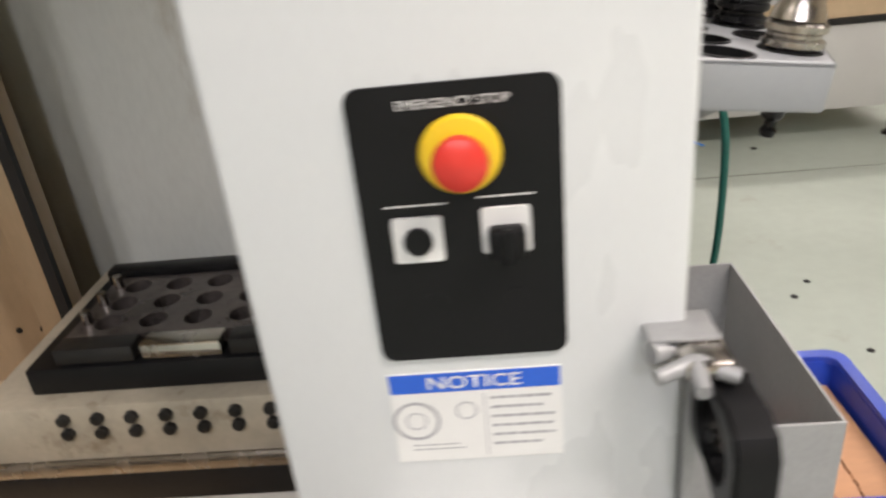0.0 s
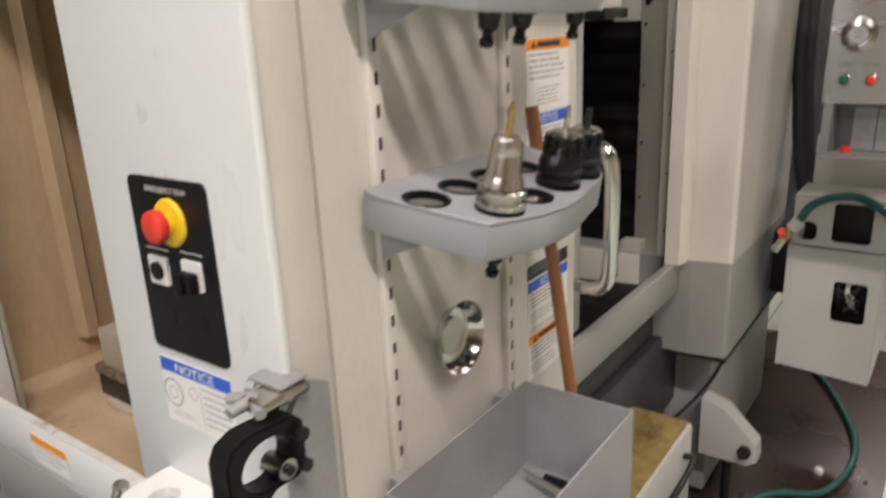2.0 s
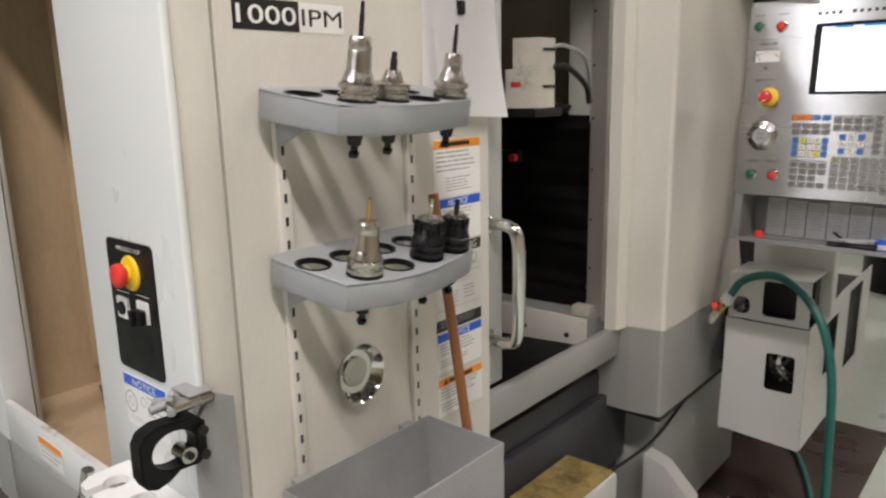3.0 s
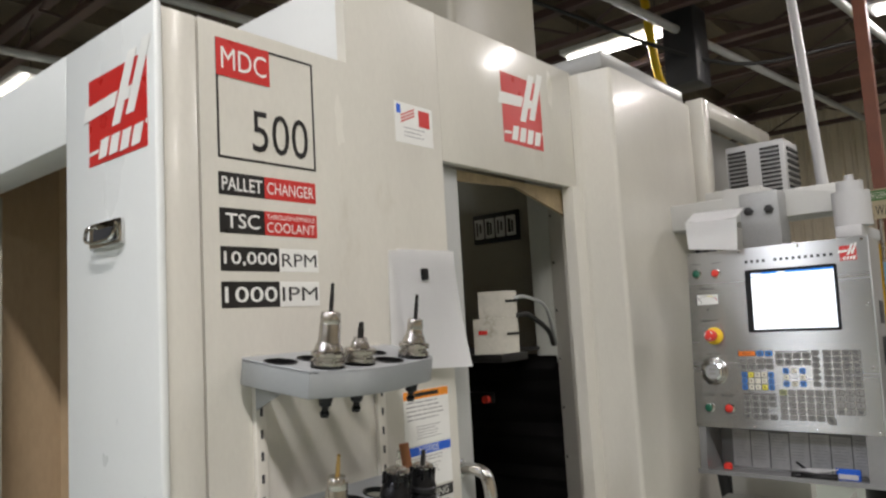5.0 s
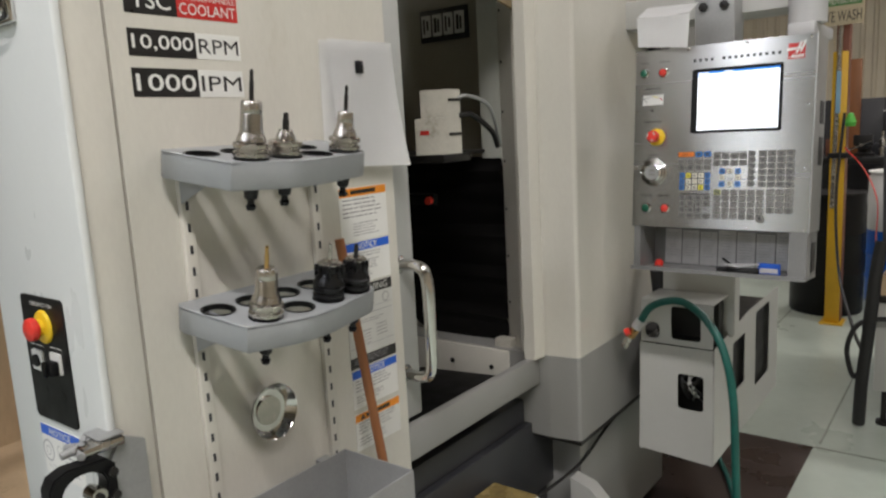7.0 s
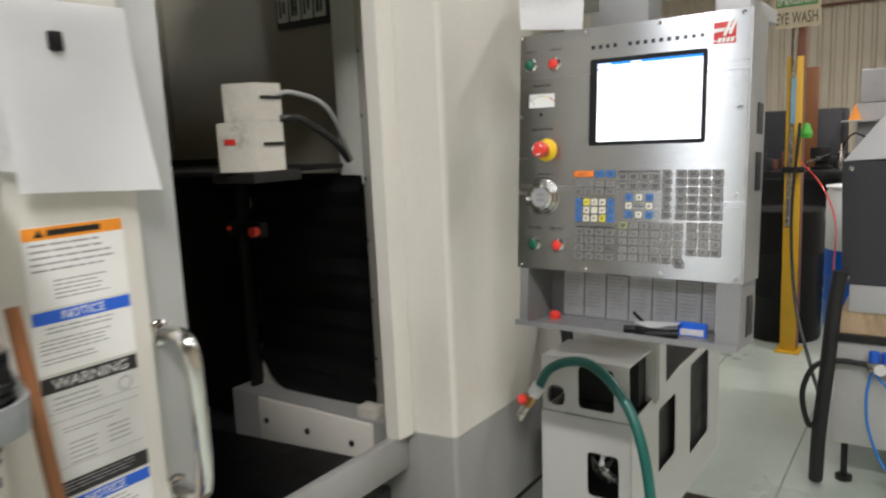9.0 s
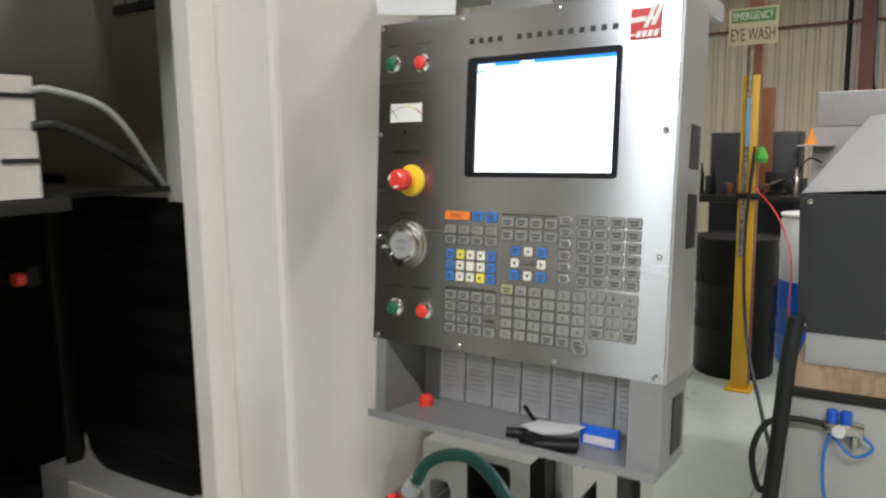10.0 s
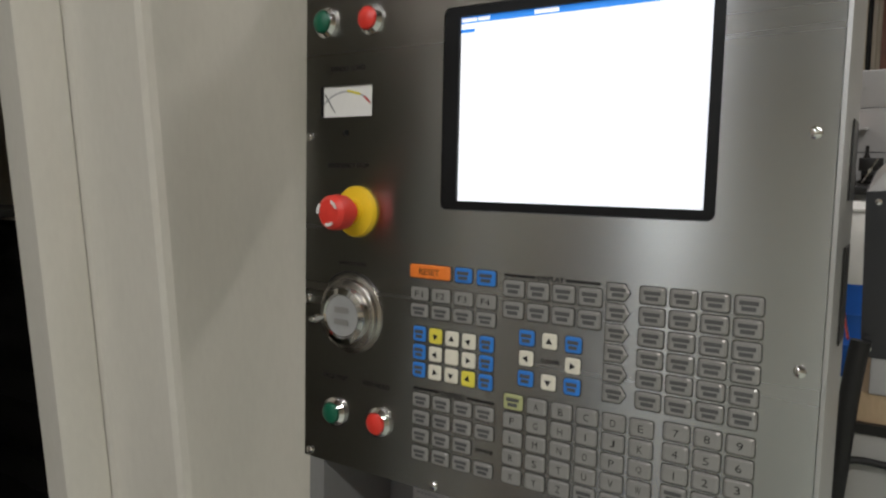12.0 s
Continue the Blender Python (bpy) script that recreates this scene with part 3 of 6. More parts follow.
for i in range(folds * 4 + 1):
    z = 0.872 + (1.53 - 0.872) * i / (folds * 4)
    cut = 0.1 * max(0.0, 1 - (z - 0.872) / 0.09) ** 2
    row = []
    for k in range(9):
        x = -0.335 + cut + (0.455 - cut) * k / 8
        y = 2.436 - 0.009 * math.sin(i * math.pi / 2 + 0.5 * math.sin(5 * x)) * (0.4 + 0.6 * math.sin(3 + i * 0.35) ** 2) + 0.005 * math.sin(9 * x + 0.3 * i)
        row.append(bm.verts.new((x, y, z + 0.006 * math.sin(4 * x + i * 0.8))))
    rows.append(row)
for lo, hi in zip(rows, rows[1:]):
    for a, b, c, d in zip(lo, lo[1:], hi[1:], hi):
        bm.faces.new((a, b, c, d))
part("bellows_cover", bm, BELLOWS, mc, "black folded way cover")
part("bellows_backing", box(-0.34, 0.116, 2.462, 2.47, 0.95, 1.53), DARK, mc)
part("bellows_sill", box(-0.275, 0.17, 2.35, 2.37, 0.72, 0.866, 0.004), PAINT, mc, "cream bolted strip under the way cover")
part("bellows_corner", box(-0.36, -0.1, 2.452, 2.46, 0.8665, 1.0, 0.002), PAINT, mc, "cream plate behind the rounded cover corner")
part("bellows_post", box(-0.365, -0.345, 2.4, 2.44, 0.8665, 1.53, 0.006), DARK, mc)
for i in range(3):
    part("sill_bolt", lathe([(0.009, 0), (0.009, 0.004), (0.0, 0.006)], (-0.24 + 0.17 * i, 2.3495, 0.8), (0, -1, 0), 10), DARK, mc)
# Black sheet added for the dark interior left of the way cover.
part("left_dark_sheet", box(-0.92, -0.38, 2.46, 2.48, 0.72, 1.58, 0.01), BELLOWS, mc, "black sheet for the dark inner end of the bay")
part("cover_ledge", box(-0.9, 0.045, 2.08, 2.45, 1.545, 1.558, 0.004), DARK, mc, "dark oily ledge over the way cover")
part("cover_foot", box(0.06, 0.2, 2.0, 2.14, 1.535, 1.559, 0.004), DARK, mc, "dark oily foot under the cover box")
part("lamp_bracket", box(-0.075, 0.05, 2.135, 2.16, 1.395, 1.43, 0.004), BELLOWS, mc, "black bracket with red indicators")
sp = part("spindle_housing", prism([(0.112, 1.985, 1.56), (0.192, 2.016, 1.56), (0.199, 2.026, 1.56), (0.203, 2.09, 1.56), (0.112, 2.1, 1.56)], (0, 0, 0.105)), SPINDLE, mc, "off-white stained spindle cover box")
part("upper_cover", prism([(0.13, 1.993, 1.6655), (0.192, 2.016, 1.6655), (0.199, 2.026, 1.6655), (0.203, 2.09, 1.6655), (0.13, 2.1, 1.6655)], (0, 0, 0.08)), SPINDLE, sp, "upper half of the stained cover")
for z in (1.614, 1.712):
    part("vent_slot", prism([(0.2, 2.034, z), (0.2035, 2.09, z), (0.206, 2.09, z), (0.2025, 2.034, z)], (0, 0, 0.007)), DARK, sp)
part("red_mark", prism([(0.128, 1.9895, 1.618), (0.153, 1.999, 1.618), (0.153, 1.998, 1.618), (0.128, 1.9885, 1.618)], (0, 0, 0.012)), INK_RED, sp)
part("coolant_pipe", tube([(0.2, 2.08, 1.722), (0.222, 2.11, 1.725), (0.235, 2.2, 1.69), (0.19, 2.32, 1.57)], 0.0055), GALV, mc)
part("coolant_pipe", tube([(0.2, 2.085, 1.67), (0.222, 2.12, 1.67), (0.225, 2.22, 1.62), (0.18, 2.32, 1.57)], 0.008), DARK, mc)
pl = part("tool_counter", box(-0.34, -0.115, 2.607, 2.619, 1.965, 2.085, 0.004), CHARCOAL, mc, "dark plate with pale number wheels")
for i in range(4):
    part("number_wheel", box(-0.328 + 0.052 * i, -0.284 + 0.052 * i, 2.602, 2.606, 1.985, 2.065, 0.003), WHITE, pl)
    part("digit_bar", box(-0.318 + 0.052 * i, -0.311 + 0.052 * i + 0.004 * (i % 2), 2.6, 2.6018, 1.998, 2.052), INK_BLACK, pl)
    part("digit_bar", box(-0.302 + 0.052 * i, -0.294 + 0.052 * i, 2.6, 2.6018, 2.01 - 0.01 * (i % 2), 2.045), INK_BLACK, pl)
part("red_switch", rod((0.037, 2.1348, 1.41), (0.037, 2.118, 1.41), 0.012), RED, mc)
part("red_switch", rod((-0.06, 2.1348, 1.415), (-0.06, 2.128, 1.415), 0.005), RED, mc)
bm = prism([(0.255, 1.77, 2.07), (0.255, 2.33, 2.07), (0.255, 2.33, 1.985), (0.255, 2.05, 2.052), (0.255, 1.77, 2.04)], (-0.01, 0, 0))
part("door_gasket", bm, CANVAS, mc, "sagging cream canvas strip at the door head")

# bulging enclosure beyond the door
BULGE = [(0.22, 2.359), (0.322, 2.359), (0.334, 2.361), (0.418, 2.375), (0.425, 2.379), (0.428, 2.388), (0.4285, 3.046), (0.414, 3.06), (0.22, 3.06)]
part("door_jamb", prism([(0.262, 2.306, 0.8675), (0.3, 2.308, 0.8675), (0.304, 2.313, 0.8675), (0.31, 2.3575, 0.8675), (0.262, 2.3575, 0.8675)], (0, 0, 1.207)), PAINT, mc, "off-white folded strip beside the door opening")
part("enclosure", prism([(x, y, 0.872) for x, y in BULGE], (0, 0, 1.583)), PAINT, mc, "off-white enclosure bulge with folded corner", smooth=False)
part("enclosure_skirt", prism([(x if x > 0.23 else -0.4, y, 0.585) for x, y in BULGE], (0, 0, 0.286)), GREY, mc, "grey enclosure skirt", smooth=False)
part("enclosure_cap", box(-0.4, 0.408, 2.366, 3.05, 2.456, 2.515, 0.004), GREY, mc, "blue-grey capping strip")
part("drip_lip", box(-0.35, 0.43, 2.37, 3.06, 0.572, 0.584), DARK, mc)
part("under_box", box(0.05, 0.36, 2.5, 3.3, 0.04, 0.55, 0.006), GREY, mc)
foot = part("levelling_foot", prism([(0.36, 2.42, 0.42), (0.43, 2.42, 0.4), (0.525, 2.42, 0.305), (0.53, 2.42, 0.25), (0.5, 2.42, 0.23), (0.36, 2.42, 0.23)], (0, 0.06, 0)), CABINET, mc, "off-white welded levelling lug")
part("foot_bolt", lathe([(0.02, 0), (0.02, 0.02), (0.011, 0.021), (0.011, 0.045), (0, 0.046)], (0.495, 2.419, 0.28), (0, -1, 0.1), 6), DARK, foot)
part("foot_post", rod((0.44, 2.45, 0.005), (0.44, 2.45, 0.23), 0.014), DARK, foot)
part("machine_cable", tube([(0.41, 3.0, 0.62), (0.38, 2.7, 0.52), (0.36, 2.45, 0.44), (0.3, 2.1, 0.42), (0.24, 1.9, 0.47)], 0.0055), RUBBER, mc)
tray = part("coolant_tank", box(0.255, 0.43, 1.6, 2.1, 0.14, 0.52, 0.012), CABINET, mc, "cream coolant tank end, oily yellow-brown on top")
part("oily_top", box(0.265, 0.42, 1.61, 2.09, 0.5205, 0.524), surface("oily_yellow_film", (0.3, 0.22, 0.08), 0.3, vary=0.4, scale=9, fine=60, bump=0.06, stain=(0.08, 0.05, 0.02), stain_from=0.5), tray)
part("tank_handle", tube([(0.43, 1.86, 0.42), (0.452, 1.87, 0.43), (0.455, 2.02, 0.455), (0.43, 2.03, 0.46)], 0.008), DARK, tray)

# steel frame beyond the enclosure, and the fan cooler
part("rear_frame_post", box(0.395, 0.465, 3.1, 3.17, 1.86, 2.49, 0.004), PAINT, mc)
part("rear_frame_beam", box(0.395, 0.465, 3.171, 4.0, 2.42, 2.49, 0.004), PAINT, mc)
part("rear_frame_panel", box(0.36, 0.38, 3.171, 4.0, 1.9, 2.42), GREY, mc)
# Dark sheet stands for the shade between enclosure and stand.
part("rear_shade_panel", box(0.36, 0.38, 3.065, 4.0, 0.6, 1.899), DARK, mc, "dark panel for the shaded gap behind the pendant stand")
fan = thing("fan_cooler", (0.6, 3.42, 2.08), "grey louvred cooling unit on the pendant arm", "cooling unit")
part("case", box(0.47, 0.7, 3.3, 3.5, 2.085, 2.31, 0.008), SKIN_GREY, fan)
for i in range(11):
    part("louvre", box(0.482, 0.552, 3.294, 3.299, 2.105 + 0.017 * i, 2.114 + 0.017 * i), DARK, fan)
    part("louvre", box(0.607, 0.68, 3.294, 3.299, 2.105 + 0.017 * i, 2.114 + 0.017 * i), DARK, fan)
for i in range(7):
    part("louvre", box(0.701, 0.706, 3.32, 3.48, 2.11 + 0.026 * i, 2.122 + 0.026 * i), DARK, fan)


# ---------------------------------------------------------------- printed and fitted on the machine front
def brand_mark(face, a0, a1, b0, b1, h, parent, lean=0.0):
    """A red leaning square crossed by plain white bars."""
    w, t = a1 - a0, b1 - b0
    mark = part("brand_mark", face.poly([(a0, b0), (a1, b0 + lean), (a1, b1 + lean), (a0, b1)], h, h + 0.001), INK_RED, parent, "red square decal with plain white bars", smooth=False)
    bars = [[(0.42, 0.36), (0.56, 0.36), (0.86, 1.1), (0.71, 1.1)], [(0.66, 0.42), (0.8, 0.42), (1.09, 1.16), (0.95, 1.16)],
            [(-0.1, 0.53), (0.47, 0.57), (0.54, 0.73), (-0.05, 0.7)], [(0.58, 0.58), (0.72, 0.59), (0.77, 0.72), (0.64, 0.71)],
            [(0.0, 0.12), (0.17, 0.13), (0.19, 0.17), (0.02, 0.16)], [(0.97, 0.24), (1.0, 0.24), (1.02, 0.28), (0.99, 0.28)]]
    for i in range(4):
        x = 0.18 + 0.19 * i
        bars.append([(x + dx, dy) for dx, dy in ((0, 0.05), (0.14, 0.06), (0.2, 0.27), (0.06, 0.26))])
    for k, p in enumerate(bars):
        part("white_bar", face.poly([(a0 + w * x, b0 + t * y + lean * x) for x, y in p], h + 0.0012, h + 0.0016 + 0.0001 * k), WHITE, mark, smooth=False)
    return mark


def sticker(face, a0, a1, b0, b1, h, parent, head=None, head_h=0.02, word="", name="warning_label", label="", columns=1, rows=6, seed=1, picture=False):
    lab = part(name, face.plate(a0, a1, b0, b1, h, h + 0.0008), WHITE, parent, label, smooth=False)
    if head:
        part("heading_band", face.plate(a0 + 0.001, a1 - 0.001, b1 - head_h, b1 - 0.001, h + 0.0009, h + 0.0012), head, lab, smooth=False)
        if word:
            c, w = (a0 + a1) / 2, (a1 - a0) * 0.27
            letters(word, face, c - w, c + w, b1 - head_h * 0.84, b1 - head_h * 0.2, h + 0.0016, WHITE, lab, bold=0.008)
        b1 -= head_h
    left = a0
    if picture:
        m = a0 + (a1 - a0) * 0.55
        bm = bmesh.new()
        for k, (u, v, r) in enumerate(((0.25, 0.6, 0.2), (0.25, 0.6, 0.09), (0.8, 0.72, 0.09))):
            cx, cy, rr = a0 + (m - a0) * u, b0 + (b1 - b0) * v, (b1 - b0) * r * 1.4
            prism([face.at(cx + rr * math.cos(t * math.pi / 8), cy + rr * math.sin(t * math.pi / 8), h + 0.0009) for t in range(16)], face.n * 0.0003, bm,
                  [[face.at(cx + rr * 0.86 * math.cos(t * math.pi / 8), cy + rr * 0.86 * math.sin(t * math.pi / 8), h + 0.0009) for t in range(16)]])
        face.plate(m - 0.0005, m + 0.0005, b0 + 0.004, b1 - 0.004, h + 0.0009, h + 0.0012, bm=bm)
        part("diagram", bm, INK_GREY, lab, smooth=False)
        text_lines(face, a0 + 0.015, m - 0.02, b0 + (b1 - b0) * 0.12, b0 + (b1 - b0) * 0.25, h + 0.001, 2, INK_GREY, lab, seed=seed + 5)
        left = m
    w = (a1 - left) / columns
    for c in range(columns):
        text_lines(face, left + w * c + w * 0.08, left + w * (c + 1) - w * 0.08, b0 + (b1 - b0) * 0.1, b1 - (b1 - b0) * 0.1, h + 0.001, rows, INK_GREY, lab, seed=seed + c)
    return lab


def stop_button(face, a, b, h, parent, r=0.03, tall=1.0):
    """Yellow disc and a red mushroom on a short neck."""
    disc = part("stop_disc", lathe([(r, 0), (r, 0.002), (r * 0.93, 0.005), (r * 0.5, 0.007), (r * 0.5, 0.012), (0.0, 0.012)], face.at(a, b, h), face.n, 32), YELLOW, parent, "yellow round backing disc")
    part("stop_button", lathe([(r * 0.42, 0.008), (r * 0.42, 0.018 * tall), (r * 0.64, 0.021 * tall), (r * 0.68, 0.03 * tall), (r * 0.64, 0.038 * tall), (r * 0.48, 0.042 * tall), (0, 0.0435 * tall)], face.at(a, b, h), face.n, 28), RED, disc, "red mushroom stop button")
    return disc


def arrow_marks(face, a, b, h, r, parent):
    bm = bmesh.new()
    for k in range(3):
        t0 = radians(20 + 120 * k)
        pts = [(a + q * r * math.cos(t0 + s), b + q * r * math.sin(t0 + s)) for q, s in ((0.62, 0), (0.62, 0.4), (0.62, 0.8), (0.8, 0.8), (0.8, 0.4), (0.8, 0))]
        face.poly(pts, h, h + 0.0006, bm)
    part("turn_mark", bm, WHITE, parent, smooth=False)


ep = part("emergency_panel", FRONT.plate(0.049, 0.206, 1.1415, 1.3765, 0.0, 0.003, 0.011, n=4), BLACK, mc, "black control plate with rounded corners")
letters("EMERGENCY STOP", FRONT, 0.087, 0.169, 1.3585, 1.3655, 0.0034, WHITE, ep)
stop_button(FRONT, 0.1305, 1.322, 0.003, ep, 0.031, 0.72)
sq = part("switch_frame", FRONT.plate(0.0725, 0.1115, 1.2365, 1.2745, 0.003, 0.007, 0.003), WHITE, ep, "white square switch frame")
part("push_switch", FRONT.disc(0.092, 1.2555, 0.0115, 0.0072, 0.011), BLACK, sq)
text_lines(FRONT, 0.068, 0.116, 1.2795, 1.2845, 0.0034, 1, WHITE, ep, gaps=False)
sq = part("switch_frame", FRONT.plate(0.142, 0.18, 1.2395, 1.278, 0.003, 0.006, 0.003), WHITE, ep, "white square switch frame")
part("selector_knob", box(0.1465, 0.1755, 0.866, 0.8819, 1.2395, 1.2655, 0.004), BLACK, sq)
part("selector_grip", box(0.157, 0.166, 0.858, 0.8655, 1.2395, 1.268, 0.002), BLACK, sq)
text_lines(FRONT, 0.14, 0.184, 1.2825, 1.2875, 0.0034, 1, WHITE, ep, gaps=False)
for a in (0.1, 0.165):
    part("blank_plug", FRONT.disc(a, 1.195, 0.011, 0.003, 0.0035), BLACK, ep)
sticker(FRONT, 0.049, 0.2, 1.027, 1.1255, 0.0, mc, INK_BLUE, 0.021, "NOTICE", label="white notice label with a blue heading", rows=6, seed=4, picture=True)
brand_mark(FRONT, 0.052, 0.276, 2.0, 2.17, 0.0, mc)
latch = part("door_latch", box(0.068, 0.19, 0.877, 0.8875, 1.838, 1.886, 0.004), CHROME, mc, "small chrome recessed latch")
part("latch_recess", box(0.09, 0.176, 0.8755, 0.8768, 1.846, 1.872), CHARCOAL, latch)
part("latch_bail", tube([(0.082, 0.876, 1.88), (0.08, 0.868, 1.872), (0.085, 0.867, 1.85), (0.17, 0.867, 1.848), (0.18, 0.876, 1.878)], 0.0035, seg=8), CHROME, latch)
sticker(FRONT, -0.44, -0.31, 0.786, 0.846, 0.0002, mc, INK_ORANGE, 0.018, label="small white label with an orange band", rows=3, seed=9)
part("wing_latch", box(-0.73, -0.695, 0.868, 0.8885, 1.19, 1.26, 0.006), BLACK, mc, "black wing latch")

# pocket plate on the column
notch = [(0.026, 0.887), (0.252, 0.887), (0.252, 0.842), (0.222, 0.8), (0.2, 0.79)]
for cx in (0.178, 0.085):
    notch += [(cx + 0.012, 0.787)] + [(cx + 0.023 * math.sin(radians(t)), 0.836 - 0.023 * math.cos(radians(t))) for t in range(30, 331, 30)] + [(cx - 0.012, 0.787)]
notch += [(0.045, 0.79), (0.026, 0.815)]
pocket = thing("tool_pocket_plate", (0.13, 0.84, 0.9), "thick white plastic pocket plate screwed to the column", "tool rack")
part("plate", prism([(x, y, 0.925) for x, y in notch], (0, 0, 0.016)), WHITE, pocket)
part("front_lip", box(0.2, 0.252, 0.845, 0.886, 0.895, 0.9245, 0.004), WHITE, pocket)
part("left_lip", box(0.026, 0.06, 0.845, 0.886, 0.895, 0.9245, 0.004), WHITE, pocket)

# swivel clamp on the column corner
clamp = thing("swivel_clamp", (0.29, 0.86, 0.8), "steel bracket with a black ring clamp and worn alloy knuckle", "clamp")
part("mounting_plate", prism([(0.3048, 0.872, 0.855), (0.3048, 0.93, 0.835), (0.3048, 0.945, 0.86), (0.3048, 0.945, 1.13), (0.3048, 0.905, 1.15), (0.3048, 0.872, 1.1)], (0.01, 0, 0)), GALV, clamp, "worn steel mounting plate")
part("spacer", box(0.2905, 0.3045, 0.905, 0.94, 0.95, 1.08), GALV, clamp)
ring = prism([(0.308, y, z) for y, z in ((0.876, 1.062), (0.876, 1.12), (0.862, 1.134), (0.8, 1.138), (0.778, 1.13), (0.769, 1.114), (0.768, 1.062), (0.775, 1.046), (0.79, 1.04), (0.81, 1.044), (0.83, 1.056), (0.86, 1.054))], (0.034, 0, 0), None,
             [[(0.308, 0.823 + 0.036 * math.cos(t * math.pi / 10), 1.092 + 0.03 * math.sin(t * math.pi / 10)) for t in range(20)]])
bmesh.ops.bevel(ring, geom=[e for e in ring.edges if e.calc_face_angle(0) > 1.2], offset=0.003, segments=2, affect="EDGES")
part("ring_clamp", ring, BLACK, clamp, "black oval ring clamp")
part("roller", rod((0.318, 0.84, 1.079), (0.35, 0.84, 1.079), 0.013), MACHINED, clamp, "bright steel roller in the ring")
part("roller_pin", rod((0.314, 0.84, 1.079), (0.355, 0.84, 1.079), 0.006), DARK, clamp)
part("knuckle", box(0.288, 0.33, 0.83, 0.905, 1.1385, 1.156, 0.007), MACHINED, clamp, "worn alloy knuckle")
for a in (200, 265, 330):
    c, q = math.cos(radians(a)), math.sin(radians(a))
    part("lever_lobe", rod((0.3, 0.845, 1.15), (0.3 + 0.034 * c, 0.845 + 0.034 * q, 1.146), 0.008, seg=12, r2=0.0065), GALV, clamp, "worn star knob lobe")
part("cap_plate", box(0.268, 0.325, 0.862, 0.905, 1.1565, 1.161, 0.002), GALV, clamp)
part("thumb_screw", lathe([(0.007, 0), (0.007, 0.012), (0.01, 0.013), (0.01, 0.024), (0, 0.025)], (0.292, 0.87, 1.1465), (-1, -0.35, 0.1), 12), GALV, clamp)
part("thumb_screw", lathe([(0.005, 0), (0.005, 0.006), (0.008, 0.007), (0.008, 0.012), (0, 0.013)], (0.341, 0.866, 1.11), (1, 0, 0.1), 12), DARK, clamp)
part("thumb_screw", lathe([(0.005, 0), (0.005, 0.006), (0.008, 0.007), (0.008, 0.012), (0, 0.013)], (0.341, 0.866, 1.07), (1, 0, 0.1), 12), DARK, clamp)
part("plate_bolt", lathe([(0.009, 0), (0.009, 0.006), (0, 0.008)], (0.3148, 0.9, 0.868), (1, 0, 0), 12), DARK, clamp)
solo("spindle_knob", lathe([(0.01, 0), (0.014, 0.02), (0.02, 0.022), (0.02, 0.05), (0.012, 0.055), (0, 0.056)], (0.262, 0.888, 0.855), (0.1, -1, 0.1), 18), DARK, "dark knurled knob screwed into the column", "knob")
gun = thing("air_gun", (0.01, 0.83, 0.78), "worn steel air gun hanging from the pocket plate", "air gun")
part("body", tube([(0.02, 0.815, 0.95), (0.008, 0.81, 0.9), (0.01, 0.815, 0.85), (0.025, 0.82, 0.8)], 0.011), MACHINED, gun)
part("trigger", tube([(0.004, 0.805, 0.9), (-0.03, 0.8, 0.86), (-0.055, 0.8, 0.845)], 0.005), MACHINED, gun)
part("nut", rod((0.025, 0.82, 0.805), (0.032, 0.822, 0.77), 0.014, seg=6), BRASS, gun)

# pallet with its fixture inside the station
pal = thing("pallet_fixture", (-0.22, 1.3, 0.76), "steel pallet carrying a black drilled fixture plate", "machine pallet")
part("pedestal", box(-0.56, 0.1, 1.095, 1.53, 0.7625, 0.8, 0.01), PAINT, pal, "off-white pallet skirt")
part("dark_ring", box(-0.555, 0.1, 1.088, 1.535, 0.8005, 0.85, 0.004), DARK, pal, "dark oily pallet side")
part("pallet_slab", box(-0.56, 0.105, 1.085, 1.54, 0.8505, 0.872, 0.004), MACHINED, pal, "bright machined pallet edge")
blk = part("riser_block", box(-0.53, 0.06, 1.092, 1.5, 0.8725, 0.96, 0.004), surface("oily_riser_paint", (0.42, 0.37, 0.28), 0.35, vary=0.15, scale=12, fine=90, bump=0.03, stain=(0.16, 0.12, 0.07), stain_from=0.58), pal, "oily cream riser block with a row of bolts")
for i in range(8):
    for z, y in ((0.92, 1.0918), (0.942, 1.0918)):
        part("clamp_bolt", lathe([(0.0085, 0), (0.0085, 0.007), (0.005, 0.008), (0, 0.008)], (-0.412 + 0.045 * i, y, z), (0, -1, 0), 12), DARK, blk)
part("base_plate", box(-0.462, 0.07, 1.12, 1.37, 0.9605, 1.0, 0.004), BLACK, pal, "black base plate")
holes = [ring_points((-0.375 + 0.062 * i, 1.195 + 0.05 * j, 1.0005), 0.019, (1, 0, 0), (0, 1, 0), 16) for i in range(5) for j in range(3)]
part("drilled_plate", prism([(-0.42, 1.16, 1.0005), (-0.08, 1.16, 1.0005), (-0.08, 1.325, 1.0005), (-0.42, 1.325, 1.0005)], (0, 0, 0.02), None, holes), surface("oily_fixture_steel", (0.13, 0.11, 0.1), 0.32, 0.5, vary=0.3, scale=18, fine=120, bump=0.05, stain=(0.04, 0.03, 0.025), stain_from=0.55), pal, "dark oily plate drilled with large holes")
part("clamp_bar", box(-0.075, 0.05, 1.15, 1.33, 1.0005, 1.04, 0.006), BLACK, pal)
for i in range(3):
    part("locating_pin", rod((-0.403, 1.195 + 0.05 * i, 1.0206), (-0.403, 1.195 + 0.05 * i, 1.04), 0.007), MACHINED, pal)
